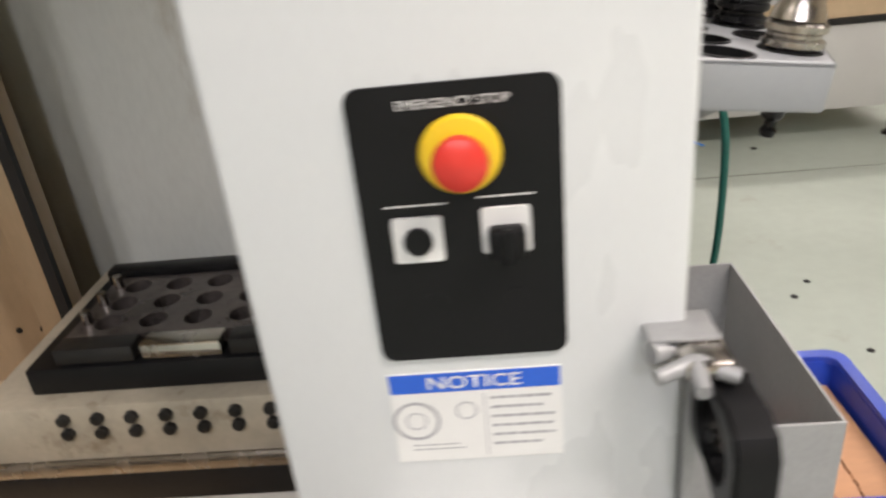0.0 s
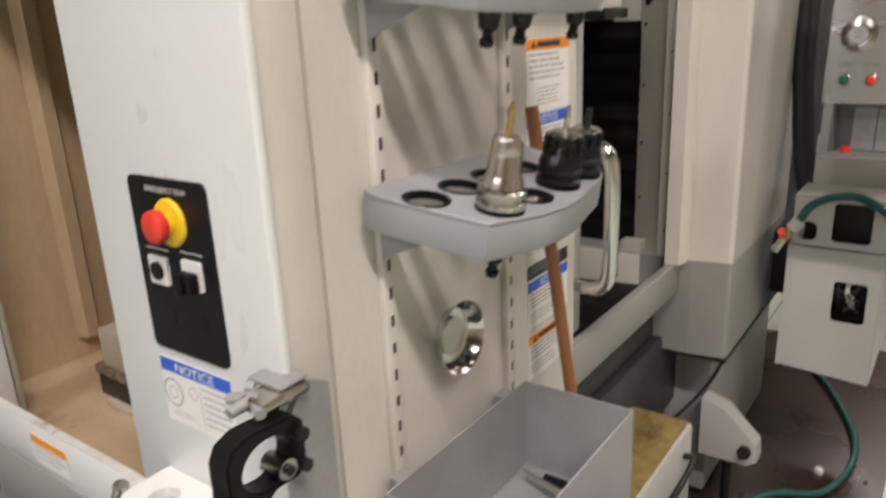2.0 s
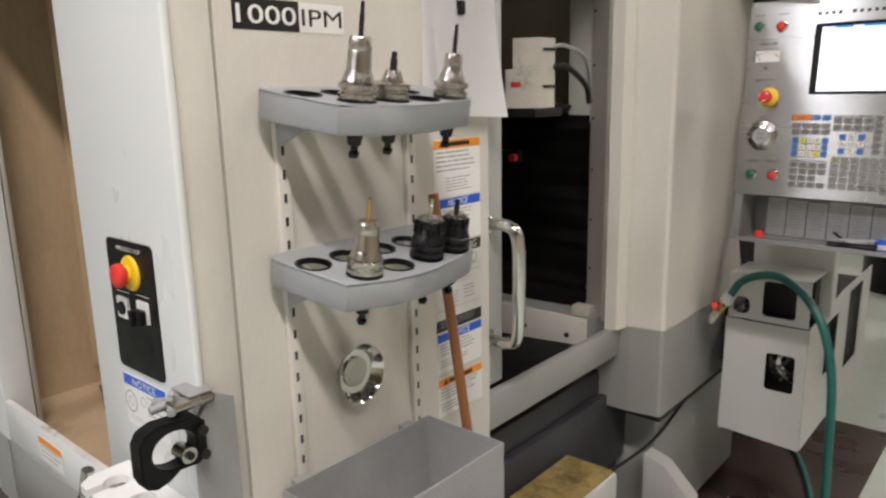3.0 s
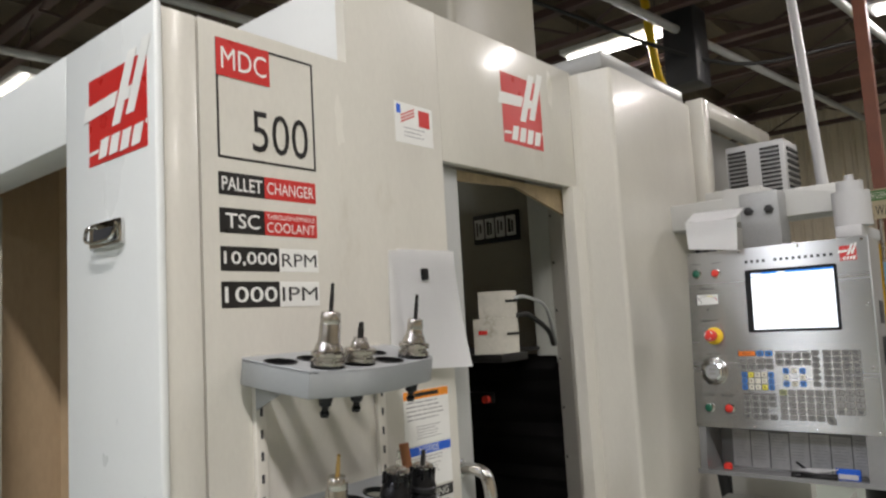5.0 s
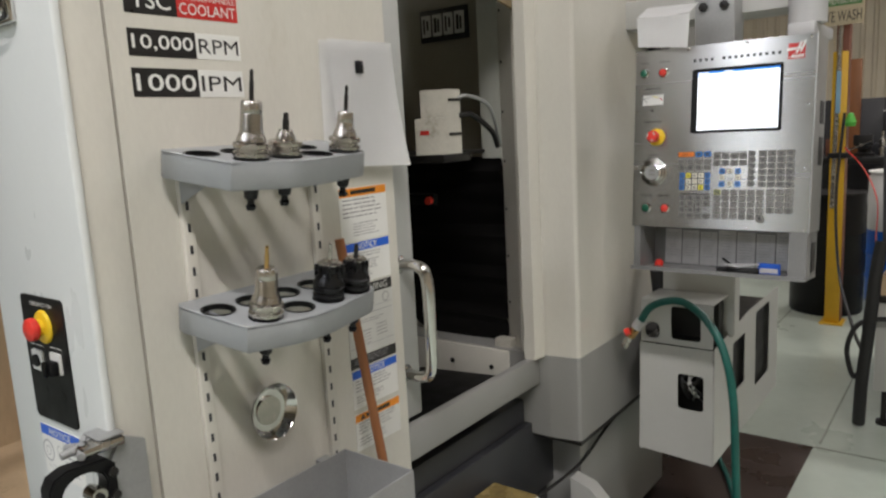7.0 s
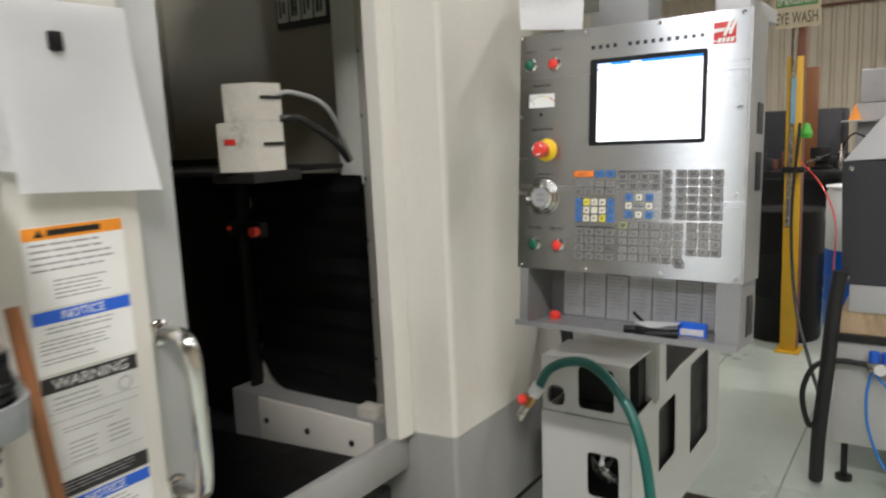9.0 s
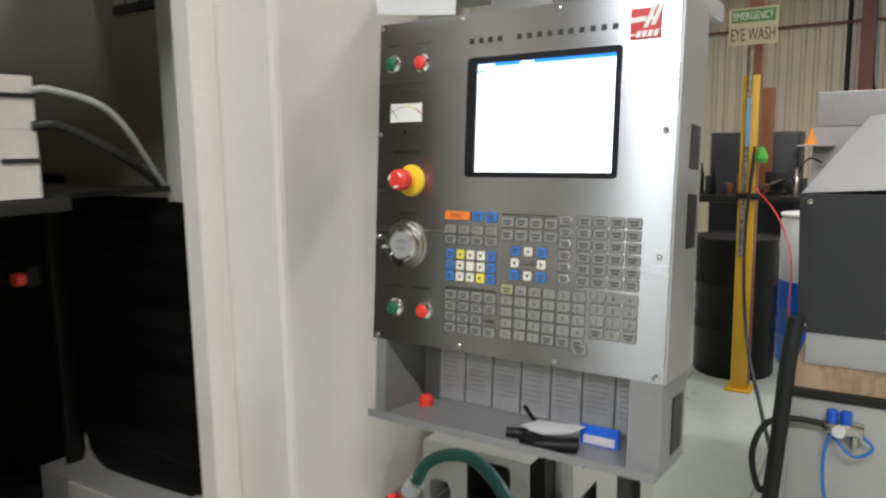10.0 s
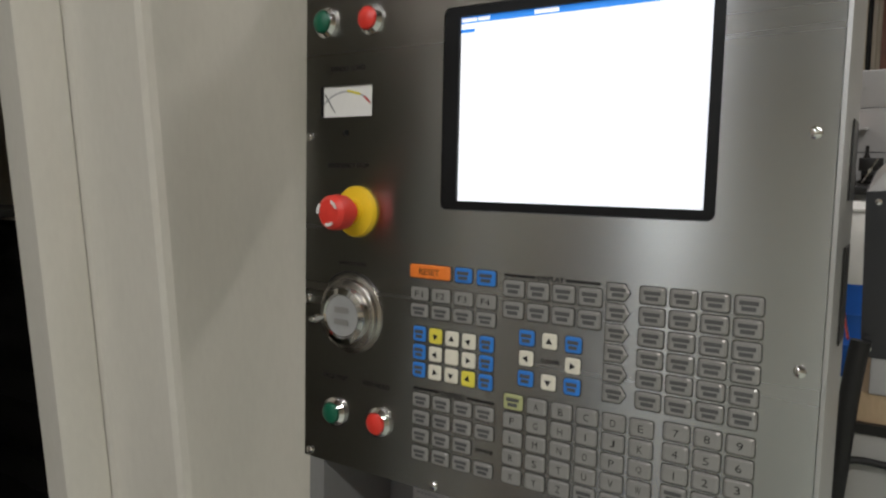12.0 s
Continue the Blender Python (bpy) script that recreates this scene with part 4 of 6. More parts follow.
for i in range(3):
    part("edge_block", box(-0.42 + 0.115 * i, -0.315 + 0.115 * i, 1.125, 1.158, 1.0005, 1.024, 0.003), MACHINED if i == 1 else DARK, pal)
part("back_stop", box(-0.44, 0.05, 1.33, 1.362, 1.0005, 1.03, 0.005), BLACK, pal)


# ---------------------------------------------------------------- printed and hung on the machine side
frame_bm = prism([SIDE.at(a, b, 0.0) for a, b in ((1.016, 1.9945), (1.2495, 1.9945), (1.2495, 2.227), (1.016, 2.227))], SIDE.n * 0.0008, None,
                 [[SIDE.at(a, b, 0.0) for a, b in ((1.0205, 1.999), (1.245, 1.999), (1.245, 2.2225), (1.0205, 2.2225))]])
dec = part("model_decal", frame_bm, INK_BLACK, mc, "black outlined model decal", smooth=False)
part("red_corner", SIDE.plate(1.0165, 1.138, 2.153, 2.2265, 0.0009, 0.0014), INK_RED, dec, smooth=False)
letters("MDC", SIDE, 1.027, 1.13, 2.168, 2.211, 0.002, WHITE, dec)
letters("500", SIDE, 1.093, 1.231, 2.016, 2.099, 0.0012, INK_BLACK, dec, bold=0.0)
for b0, b1, split, w1, w2, c2, t2 in ((1.925, 1.968, 1.1175, "PALLET", "CHANGER", INK_RED, WHITE), (1.853, 1.9, 1.1155, "TSC", "", INK_RED, WHITE),
                                      (1.782, 1.828, 1.147, "10,000", "RPM", WHITE, INK_BLACK), (1.7135, 1.7625, 1.1455, "1000", "IPM", WHITE, INK_BLACK)):
    d = part("feature_decal", SIDE.plate(1.0155, split, b0, b1, 0.0, 0.0008), INK_BLACK, mc, "two-part feature decal in bold capitals", smooth=False)
    part("right_half", SIDE.plate(split + 0.0002, 1.2455, b0, b1, 0.0, 0.0008), c2, d, smooth=False)
    e = (b1 - b0) * 0.2
    letters(w1, SIDE, 1.022 if len(w1) > 3 else 1.028, split - 0.006 if len(w1) > 3 else split - 0.012, b0 + e, b1 - e, 0.0012, WHITE, d, bold=0.008)
    if w2:
        letters(w2, SIDE, split + 0.006, 1.24, b0 + e * 1.1, b1 - e * 1.1, 0.0012, t2, d)
    else:
        letters("THROUGH-SPINDLE", SIDE, split + 0.005, 1.241, b1 - 0.0155, b1 - 0.0055, 0.0012, WHITE, d)
        letters("COOLANT", SIDE, split + 0.005, 1.241, b0 + 0.006, b0 + 0.026, 0.0012, WHITE, d)
st = part("maker_sticker", SIDE.plate(1.5, 1.637, 2.1, 2.2, 0.0, 0.0008), WHITE, mc, "white sticker with small red and blue marks", smooth=False)
bm = bmesh.new()
for k in range(3):
    SIDE.poly([(1.52, 2.165 - 0.008 * k), (1.57, 2.187 - 0.008 * k), (1.57, 2.191 - 0.008 * k), (1.52, 2.169 - 0.008 * k)], 0.0009, 0.0013, bm)
SIDE.plate(1.585, 1.625, 2.148, 2.19, 0.0009, 0.0013, bm=bm)
part("red_print", bm, INK_RED, st, smooth=False)
part("blue_print", SIDE.plate(1.506, 1.52, 2.172, 2.194, 0.0009, 0.0013), INK_BLUE, st, smooth=False)
text_lines(SIDE, 1.53, 1.61, 2.11, 2.14, 0.001, 3, INK_GREY, st, seed=3)
brand_mark(SIDE, 1.955, 2.165, 2.17, 2.38, 0.0, mc)
INK_PALE = surface("faded_print", (0.3, 0.29, 0.3), 0.5, vary=0.15, scale=60, fine=300, bump=0.0)
FILM = surface("greyed_label_film", (0.6, 0.6, 0.57), 0.4, vary=0.04, scale=20, fine=200, bump=0.0, stain=(0.5, 0.49, 0.44), stain_from=0.62)


def side_label(b0, b1, head, band, word, blocks, film, seed, note):
    """A safety label: a coloured band with its word, then blocks of small print that cannot be read."""
    a0, a1 = 1.478, 1.638
    lab = part("safety_label", SIDE.plate(a0, a1, b0, b1, 0.0, 0.0008), film, mc, note, smooth=False)
    part("heading_band", SIDE.plate(a0 + 0.001, a1 - 0.001, b1 - band, b1 - 0.001, 0.0009, 0.0012), head, lab, smooth=False)
    c = (a0 + a1) / 2
    if word:
        w = 0.062 if word == "WARNING" else 0.034
        letters(word, SIDE, c - w, c + w, b1 - band * 0.84, b1 - band * 0.18, 0.0016, FILM if head is INK_BLACK else WHITE, lab, bold=0.008)
    elif head is INK_ORANGE:
        part("heading_word", SIDE.plate(c - 0.042, c + 0.042, b1 - band * 0.75, b1 - band * 0.3, 0.0013, 0.0016), INK_BLACK, lab, "unreadable dark word", smooth=False)
        part("hazard_mark", SIDE.poly([(c - 0.062, b1 - band * 0.8), (c - 0.046, b1 - band * 0.8), (c - 0.054, b1 - band * 0.2)], 0.0013, 0.0016), INK_BLACK, lab, smooth=False)
    span = b1 - band - b0
    for k, (u0, u1, v0, v1, rows) in enumerate(blocks):
        text_lines(SIDE, a0 + (a1 - a0) * u0, a0 + (a1 - a0) * u1, b0 + span * v0, b0 + span * v1, 0.001, rows, INK_PALE, lab, seed=seed + k)
    return lab


side_label(1.385, 1.51, INK_ORANGE, 0.02, "", ((0.06, 0.94, 0.48, 0.94, 5), (0.25, 0.8, 0.08, 0.4, 5)), WHITE, 20, "white safety label with an orange heading band")
side_label(1.285, 1.383, INK_BLUE, 0.021, "NOTICE", ((0.12, 0.9, 0.74, 0.92, 2), (0.05, 0.75, 0.35, 0.68, 4), (0.05, 0.6, 0.14, 0.3, 2)), WHITE, 30, "white safety label with a blue heading band")
wl = side_label(1.112, 1.281, INK_BLACK, 0.026, "WARNING", ((0.1, 0.6, 0.76, 0.94, 3), (0.3, 0.75, 0.63, 0.68, 1), (0.15, 0.9, 0.5, 0.58, 2), (0.2, 0.5, 0.12, 0.4, 5), (0.6, 0.85, 0.2, 0.44, 4)), FILM, 40, "greyed safety label with a black heading band")
part("hazard_ring", prism([SIDE.at(1.612 + 0.012 * math.cos(t * math.pi / 8), 1.236 + 0.012 * math.sin(t * math.pi / 8), 0.0009) for t in range(16)], SIDE.n * 0.0003, None,
     [[SIDE.at(1.612 + 0.01 * math.cos(t * math.pi / 8), 1.236 + 0.01 * math.sin(t * math.pi / 8), 0.0009) for t in range(16)]]), INK_PALE, wl, smooth=False)
for b in (1.222, 1.208, 1.132):
    part("rule_line", SIDE.plate(1.482, 1.634, b - 0.0007, b + 0.0007, 0.0009, 0.0012), INK_GREY, wl, smooth=False)
bk = part("safety_label", SIDE.plate(1.478, 1.638, 1.084, 1.11, 0.0, 0.0008), INK_BLACK, mc, "black safety label with pale small print", smooth=False)
text_lines(SIDE, 1.49, 1.628, 1.089, 1.106, 0.001, 3, INK_PALE, bk, seed=61)
side_label(0.985, 1.08, INK_BLUE, 0.021, "NOTICE", ((0.06, 0.9, 0.5, 0.92, 4), (0.06, 0.7, 0.12, 0.4, 3)), WHITE, 70, "white safety label with a blue heading band")
side_label(0.88, 0.972, INK_ORANGE, 0.02, "", ((0.06, 0.94, 0.5, 0.94, 4), (0.06, 0.7, 0.1, 0.42, 3)), WHITE, 80, "white safety label with an orange heading band")


def slotted_rail(y):
    t = thing("slotted_rail", (0.296, y, 0.6), "white slotted shelf upright screwed to the side panel", "shelf rail", "shelf uprights")
    part("channel", box(FX, 0.302, y - 0.012, y + 0.012, 0.6, 1.625, 0.002), PAINT, t)
    first = None
    for i in range(24):
        if first is None:
            first = part("slot", box(0.3022, 0.3028, y - 0.003, y + 0.003, 0.62, 0.636), CHARCOAL, t, smooth=False)
        else:
            s = new("slot", first.data)
            s.parent, s.location = t, (0, 0, 0.0405 * i)
    return t


slotted_rail(1.085)
slotted_rail(1.4)


LEAN = radians(9)


def leaning(bm, z):
    """Tips a mesh built on a level shelf forward, as the shelves slope down from the wall."""
    bmesh.ops.rotate(bm, verts=bm.verts, cent=(0.331, 0, z), matrix=Matrix.Rotation(LEAN, 3, "Y"))
    return bm


def tool_shelf(z, holes, label):
    """A folded grey shelf with round pockets, sloping forward on two side brackets."""
    t = thing("tool_shelf", (0.38, 1.25, z - 0.06), label, "tool shelf", "tool shelves")
    plan = [(0.305, 1.045), (0.318, 1.036), (0.333, 1.034), (0.481, 1.058), (0.506, 1.14), (0.512, 1.19), (0.509, 1.24), (0.485, 1.36), (0.478, 1.376), (0.465, 1.386), (0.333, 1.416), (0.318, 1.414), (0.305, 1.404)]
    top = prism([(x, y, z) for x, y in plan], (0, 0, -0.004), None, [ring_points((x, y, z), 0.0285, (1, 0, 0), (0, 1, 0), 24) for x, y in holes])
    part("top_plate", leaning(top, z), SHELF_GREY, t)
    bm = bmesh.new()
    c = Vector((0.37, 1.24, 0))
    strips = []
    for x, y in plan:
        p = Vector((x, y, 0))
        inward = (c - p).normalized()
        q, r = p + inward * 0.004, p + inward * 0.0018
        strips.append([bm.verts.new((w.x, w.y, h)) for w, h in ((r, z + 0.0012), (p, z - 0.001), (p, z - 0.044), (r, z - 0.047), (q, z - 0.045), (q, z - 0.0045))])
    for s0, s1 in zip(strips, strips[1:]):
        for i in range(6):
            bm.faces.new((s0[i], s1[i], s1[(i + 1) % 6], s0[(i + 1) % 6]))
    bm.faces.new(strips[0])
    bm.faces.new(strips[-1][::-1])
    bmesh.ops.recalc_face_normals(bm, faces=bm.faces)
    part("front_skirt", leaning(bm, z), SHELF_GREY, t)
    for x, y in holes:
        part("pocket_liner", leaning(lathe([(0.0288, 0.0005), (0.031, 0.0006), (0.031, 0.002), (0.0272, 0.002), (0.0275, -0.008), (0.0288, -0.008), (0.0288, 0.0005)], (x, y, z), (0, 0, 1), 24), z), BLACK, t, "black plastic pocket ring")
    for y in (1.075, 1.395):
        part("side_bracket", prism([(0.3035, y - 0.002, z - 0.004), (0.42, y - 0.002, z - 0.024), (0.42, y - 0.002, z - 0.045), (0.3035, y - 0.002, z - 0.095)], (0, 0.004, 0)), SHELF_GREY, t)
    return t


POCKETS = [(0.38, 1.074), (0.38, 1.149), (0.38, 1.225), (0.38, 1.3), (0.46, 1.115), (0.46, 1.19), (0.46, 1.266), (0.456, 1.342)]
tool_shelf(1.619, POCKETS, "grey folded tool shelf with round pockets, part filled")
tool_shelf(1.343, POCKETS, "grey folded tool shelf with round pockets, part filled")


def tool_holder(x, y, z, nose, height, mat, bit, bit_r, bit_h, label, collar=0.02):
    """A tapered tool holder leaning with its shelf: taper and pull stud under the shelf, flange and nose above."""
    foot = Vector((x - 0.331, 0, 0.0025))
    foot.rotate(Matrix.Rotation(LEAN, 3, "Y"))
    t = thing("tool_holder", foot + Vector((0.331, y, z)), label, "tool holder", "tool holders")
    at = (x, y, z + 0.0025)
    zt = z + 0.0025 + height

    def turned(name, profile, m, seg=28, note=""):
        return part(name, leaning(lathe(profile, at, (0, 0, 1), seg), z), m, t, note)

    turned("taper", [(0.0, -0.092), (0.007, -0.091), (0.009, -0.084), (0.006, -0.08), (0.006, -0.074), (0.011, -0.07), (0.0125, -0.06), (0.0255, 0.0)], BLUED, 24)
    turned("flange", [(0.026, 0.0025), (0.0305, 0.0035), (0.0305, 0.009), (0.0255, 0.012), (0.0255, 0.015), (0.0305, 0.018), (0.0305, 0.024), (0.028, 0.026), (nose + 0.004, 0.028)], MACHINED if mat is not BLUED else BLUED, note="grooved gripper flange")
    turned("nose", [(nose + 0.006, 0.0282), (nose + 0.0045, 0.034), (nose + 0.002, 0.04), (nose, 0.045), (nose * 0.94, height - collar - 0.002), (nose * 0.9, height - collar), (nose * 0.93, height - collar + 0.002), (nose * 0.9, height - 0.004), (nose * 0.78, height), (0.0, height)], mat)
    if mat is BLUED:
        for k in range(8):
            a = k * math.pi / 4
            lug = box(x + nose * math.cos(a) - 0.003, x + nose * math.cos(a) + 0.003, y + nose * math.sin(a) - 0.003, y + nose * math.sin(a) + 0.003, zt - 0.03, zt - 0.006, 0.001)
            part("nut_lug", leaning(lug, z), mat, t)
        turned("nut_ring", [(nose * 0.95, height - 0.005), (nose * 0.98, height - 0.003), (nose * 0.7, height + 0.001), (bit_r, height + 0.0012)], MACHINED)
    turned("cutter", [(bit_r, height), (bit_r, height + bit_h * 0.6), (bit_r * 0.8, height + bit_h * 0.62), (bit_r * 0.8, height + bit_h * 0.94), (0, height + bit_h)], bit, 12)
    return t


UPPER, LOWER = 1.619, 1.343
tool_holder(0.46, 1.115, UPPER, 0.0195, 0.095, MACHINED, DARK, 0.004, 0.052, "bright steel collet holder with a long thin drill")
tool_holder(0.46, 1.19, UPPER, 0.012, 0.045, MACHINED, DARK, 0.006, 0.03, "short rust-tinted holder with a stub cutter")
tool_holder(0.456, 1.342, UPPER, 0.017, 0.074, MACHINED, DARK, 0.004, 0.05, "bright steel holder with a thin drill")
tool_holder(0.46, 1.115, LOWER, 0.0205, 0.088, MACHINED, BRASS, 0.004, 0.04, "bright steel collet holder with a gold-coated drill")
tool_holder(0.46, 1.266, LOWER, 0.0245, 0.072, BLUED, MACHINED, 0.004, 0.035, "black oxide collet chuck with a slim cutter")
tool_holder(0.456, 1.342, LOWER, 0.022, 0.066, BLUED, DARK, 0.005, 0.028, "black oxide collet chuck with a dark cutter")

cup = thing("steel_cup", (0.31, 1.22, 1.03), "polished steel magnetic dish stuck to the side panel", "magnetic dish")
part("dish", lathe([(0.03, 0.0005), (0.045, 0.012), (0.056, 0.03), (0.058, 0.032), (0.0575, 0.034), (0.054, 0.031), (0.043, 0.012), (0.0, 0.009)], (FX, 1.222, 1.08), (1, 0, 0.05), 36), CHROME, cup)
part("magnet", rod((0.2995, 1.222, 1.08), (0.304, 1.222, 1.08), 0.03, seg=28), MACHINED, cup)

solo("wooden_stick", rod((0.322, 1.44, 1.405), (0.405, 1.462, 0.78), 0.011), WOOD, "brown varnished wooden stick leaning beside the shelf", "stick")

# papers taped to the side
def sheet(name, corners, mat, label, sag=0.006, category="paper", nx=8, ny=10, curl=0.0):
    """A limp sheet from its four corners (top left, top right, bottom right, bottom left) with gentle waves."""
    tl, tr, br, bl = [Vector(c) for c in corners]
    n = (tr - tl).cross(bl - tl).normalized()
    bm = bmesh.new()
    grid = []
    for j in range(ny + 1):
        v = j / ny
        row = []
        for i in range(nx + 1):
            u = i / nx
            p = (tl * (1 - u) + tr * u) * (1 - v) + (bl * (1 - u) + br * u) * v
            w = sag * math.sin(u * 5.1 + v * 2.2) * v + curl * v * v * (0.4 + u)
            row.append(bm.verts.new(p - n * (w + 0.002)))
        grid.append(row)
    for r0, r1 in zip(grid, grid[1:]):
        for i in range(nx):
            bm.faces.new((r0[i], r0[i + 1], r1[i + 1], r1[i]))
    bmesh.ops.solidify(bm, geom=list(bm.faces), thickness=0.0006)
    return solo(name, bm, mat, label, category)


sheet("paper_sheet", [(0.295, 1.448, 1.835), (0.295, 1.662, 1.842), (0.298, 1.672, 1.56), (0.298, 1.432, 1.6)], PAPER, "white paper sheets hanging from a black magnet", 0.004, curl=0.008)
sheet("paper_sheet", [(0.302, 1.466, 1.838), (0.302, 1.675, 1.84), (0.308, 1.692, 1.55), (0.306, 1.474, 1.562)], PAPER, "white paper sheets hanging from a black magnet", 0.005, curl=0.012)
solo("black_magnet", box(0.3, 0.314, 1.546, 1.566, 1.766, 1.794, 0.003), BLACK, "small black magnet holding paper sheets", "magnet")


# ---------------------------------------------------------------- bin, tote and stand beside the machine
def open_box(x0, x1, y0, y1, z0, z1, t, flare=0.0, rim=0.0, bevel=0.0):
    """Walls and floor of an open box in one mesh."""
    def loop(ins, z, f):
        return [(x0 + ins - f, y0 + ins - f, z), (x1 - ins + f, y0 + ins - f, z), (x1 - ins + f, y1 - ins + f, z), (x0 + ins - f, y1 - ins + f, z)]
    levels = [loop(0, z0, 0), loop(0, z1, flare)]
    if rim:
        levels = [loop(0, z0, 0), loop(0, z1 - 0.02, flare), loop(-rim, z1 - 0.02, flare), loop(-rim, z1, flare)]
    levels += [loop(t, z1, flare), loop(t, z0 + t, 0)]
    bm = bmesh.new()
    rings = [[bm.verts.new(p) for p in lv] for lv in levels]
    for a, b in zip(rings, rings[1:]):
        for i in range(4):
            bm.faces.new((a[i], a[(i + 1) % 4], b[(i + 1) % 4], b[i]))
    bm.faces.new(rings[0][::-1])
    bm.faces.new(rings[-1])
    if bevel:
        bmesh.ops.bevel(bm, geom=list(bm.edges), offset=bevel, segments=2, affect="EDGES")
    bmesh.ops.recalc_face_normals(bm, faces=bm.faces)
    return bm


bn = thing("sheet_metal_bin", (0.42, 1.22, 0.755), "grey sheet metal bin fixed to the machine side", "bin")
part("shell", open_box(0.325, 0.527, 1.018, 1.404, 0.755, 0.928, 0.003), GALV, bn)
for y in (1.07, 1.35):
    part("hook_strip", box(0.3028, 0.3248, y - 0.015, y + 0.015, 0.85, 0.924), GALV, bn)
# loose parts lying in the bin
solo("ratchet_wrench", tube([(0.36, 1.355, 0.769), (0.4, 1.345, 0.772), (0.44, 1.335, 0.772), (0.47, 1.335, 0.766)], 0.0075), CHROME, "chrome ratchet lying in the bin", "wrench")
solo("black_grip", rod((0.385, 1.366, 0.768), (0.44, 1.366, 0.768), 0.0095), BLACK, "black rubber tool grip lying in the bin", "tool grip")
solo("brass_fitting", rod((0.385, 1.255, 0.767), (0.42, 1.235, 0.767), 0.0085, seg=6), BRASS, "brass hose fitting lying in the bin", "fitting")
solo("brass_fitting", rod((0.425, 1.25, 0.7655), (0.455, 1.27, 0.7655), 0.007, seg=6), BRASS, "brass hose fitting lying in the bin", "fitting")
solo("white_plastic_piece", lathe([(0.009, 0), (0.009, 0.012), (0.007, 0.014), (0, 0.014)], (0.43, 1.225, 0.7585), (0, 0, 1), 16), WHITE, "white plastic piece lying in the bin", "plastic piece")
solo("red_screwdriver_grip", rod((0.455, 1.222, 0.768), (0.5, 1.238, 0.768), 0.0095), RED, "red plastic tool grip lying in the bin", "tool grip")
solo("hex_key", tube([(0.335, 1.38, 0.761), (0.36, 1.372, 0.761), (0.385, 1.368, 0.761)], 0.0025, seg=8), CHROME, "thin steel rod lying in the bin", "rod")
solo("brass_nut", rod((0.48, 1.36, 0.759), (0.48, 1.36, 0.772), 0.012, seg=6), BRASS, "brass nut lying in the bin", "nut")

CARD_DARK = surface("creased_cardboard", (0.26, 0.12, 0.06), 0.85, vary=0.25, scale=40, fine=90, bump=0.1)
tt = thing("blue_tote", (0.61, 1.23, 0.585), "blue plastic tote with rounded rim", "tote")
part("shell", open_box(0.505, 0.7, 1.085, 1.385, 0.585, 0.738, 0.006, 0.008, 0.0, 0.002), BLUE_BIN, tt)
hole = list(reversed(round_rect((0.6025, 1.235, 0.732), Vector((1, 0, 0)), Vector((0, 1, 0)), 0.201, 0.306, 0.02)))
part("rim", prism(round_rect((0.6025, 1.235, 0.732), Vector((1, 0, 0)), Vector((0, 1, 0)), 0.24, 0.345, 0.03), (0, 0, 0.014), None, [hole]), BLUE_BIN, tt)
# one limp sheet of cardboard with three crooked dark creases
bm = bmesh.new()
rng = random.Random(5)
cols = [0.513, 0.549, 0.551, 0.553, 0.591, 0.593, 0.595, 0.634, 0.636, 0.638, 0.692]
grid = []
for j in range(25):
    y = 1.094 + 0.283 * j / 24
    wob = [rng.uniform(-0.0022, 0.0022) for _ in range(3)]
    row = []
    for i, x in enumerate(cols):
        k = (i - 1) // 3 if 0 < i < 10 else None
        deep = -0.0015 - rng.uniform(0, 0.002) if i in (2, 5, 8) else 0.0
        row.append(bm.verts.new((x + (wob[k] if k is not None else 0), y, 0.697 + deep + 0.003 * math.sin(9 * x * 6.3 + y * 11) + rng.uniform(-0.0006, 0.0006))))
    grid.append(row)
for r0, r1 in zip(grid, grid[1:]):
    for i in range(len(cols) - 1):
        f = bm.faces.new((r0[i], r0[i + 1], r1[i + 1], r1[i]))
        f.material_index = 1 if i % 3 in (1, 2) and rng.random() < 0.5 else 0
ext = bmesh.ops.extrude_face_region(bm, geom=list(bm.faces))["geom"]
low = [v for v in ext if isinstance(v, bmesh.types.BMVert)]
for v in low:
    v.co.z = 0.5915
bmesh.ops.recalc_face_normals(bm, faces=bm.faces)
solo("cardboard_pad", bm, [CARD, CARD_DARK], "flat brown cardboard with dark crooked creases filling the tote", "cardboard")
sd = thing("low_stand", (0.6, 1.2, 0.004), "black steel stand under the blue tote", "stand")
part("top", box(0.4, 0.74, 1.0, 1.42, 0.56, 0.5845, 0.004), DARK, sd)
for x in (0.415, 0.725):
    for y in (1.015, 1.405):
        part("leg", box(x - 0.014, x + 0.014, y - 0.014, y + 0.014, 0.0045, 0.5598, 0.002), DARK, sd)
solo("white_chip", lathe([(0.014, 0), (0.016, 0.008), (0.012, 0.018), (0, 0.02)], (0.65, 2.86, 0.0045), (0, 0, 1), 9), WHITE, "small white scrap lying on the brown floor", "scrap")


# ---------------------------------------------------------------- control pendant
PF = Face((0.85, 2.425, 1.60), (1, -0.02, 0), (0, 0.085, 1))
pd = thing("control_pendant", (0.85, 2.48, 1.17), "brushed stainless control pendant with screen and keypad", "control panel")
UL, UR, VB, VT = -0.25, 0.237, -0.288, 0.228
part("case", PF.plate(UL + 0.004, UR - 0.002, VB + 0.002, VT - 0.003, -0.125, -0.012), SKIN_GREY, pd, "light grey sheet case")
scr_hole = round_rect(PF.at(0.0393, 0.072, -0.0035), PF.u, PF.v, 0.2425, 0.18, 0.006)
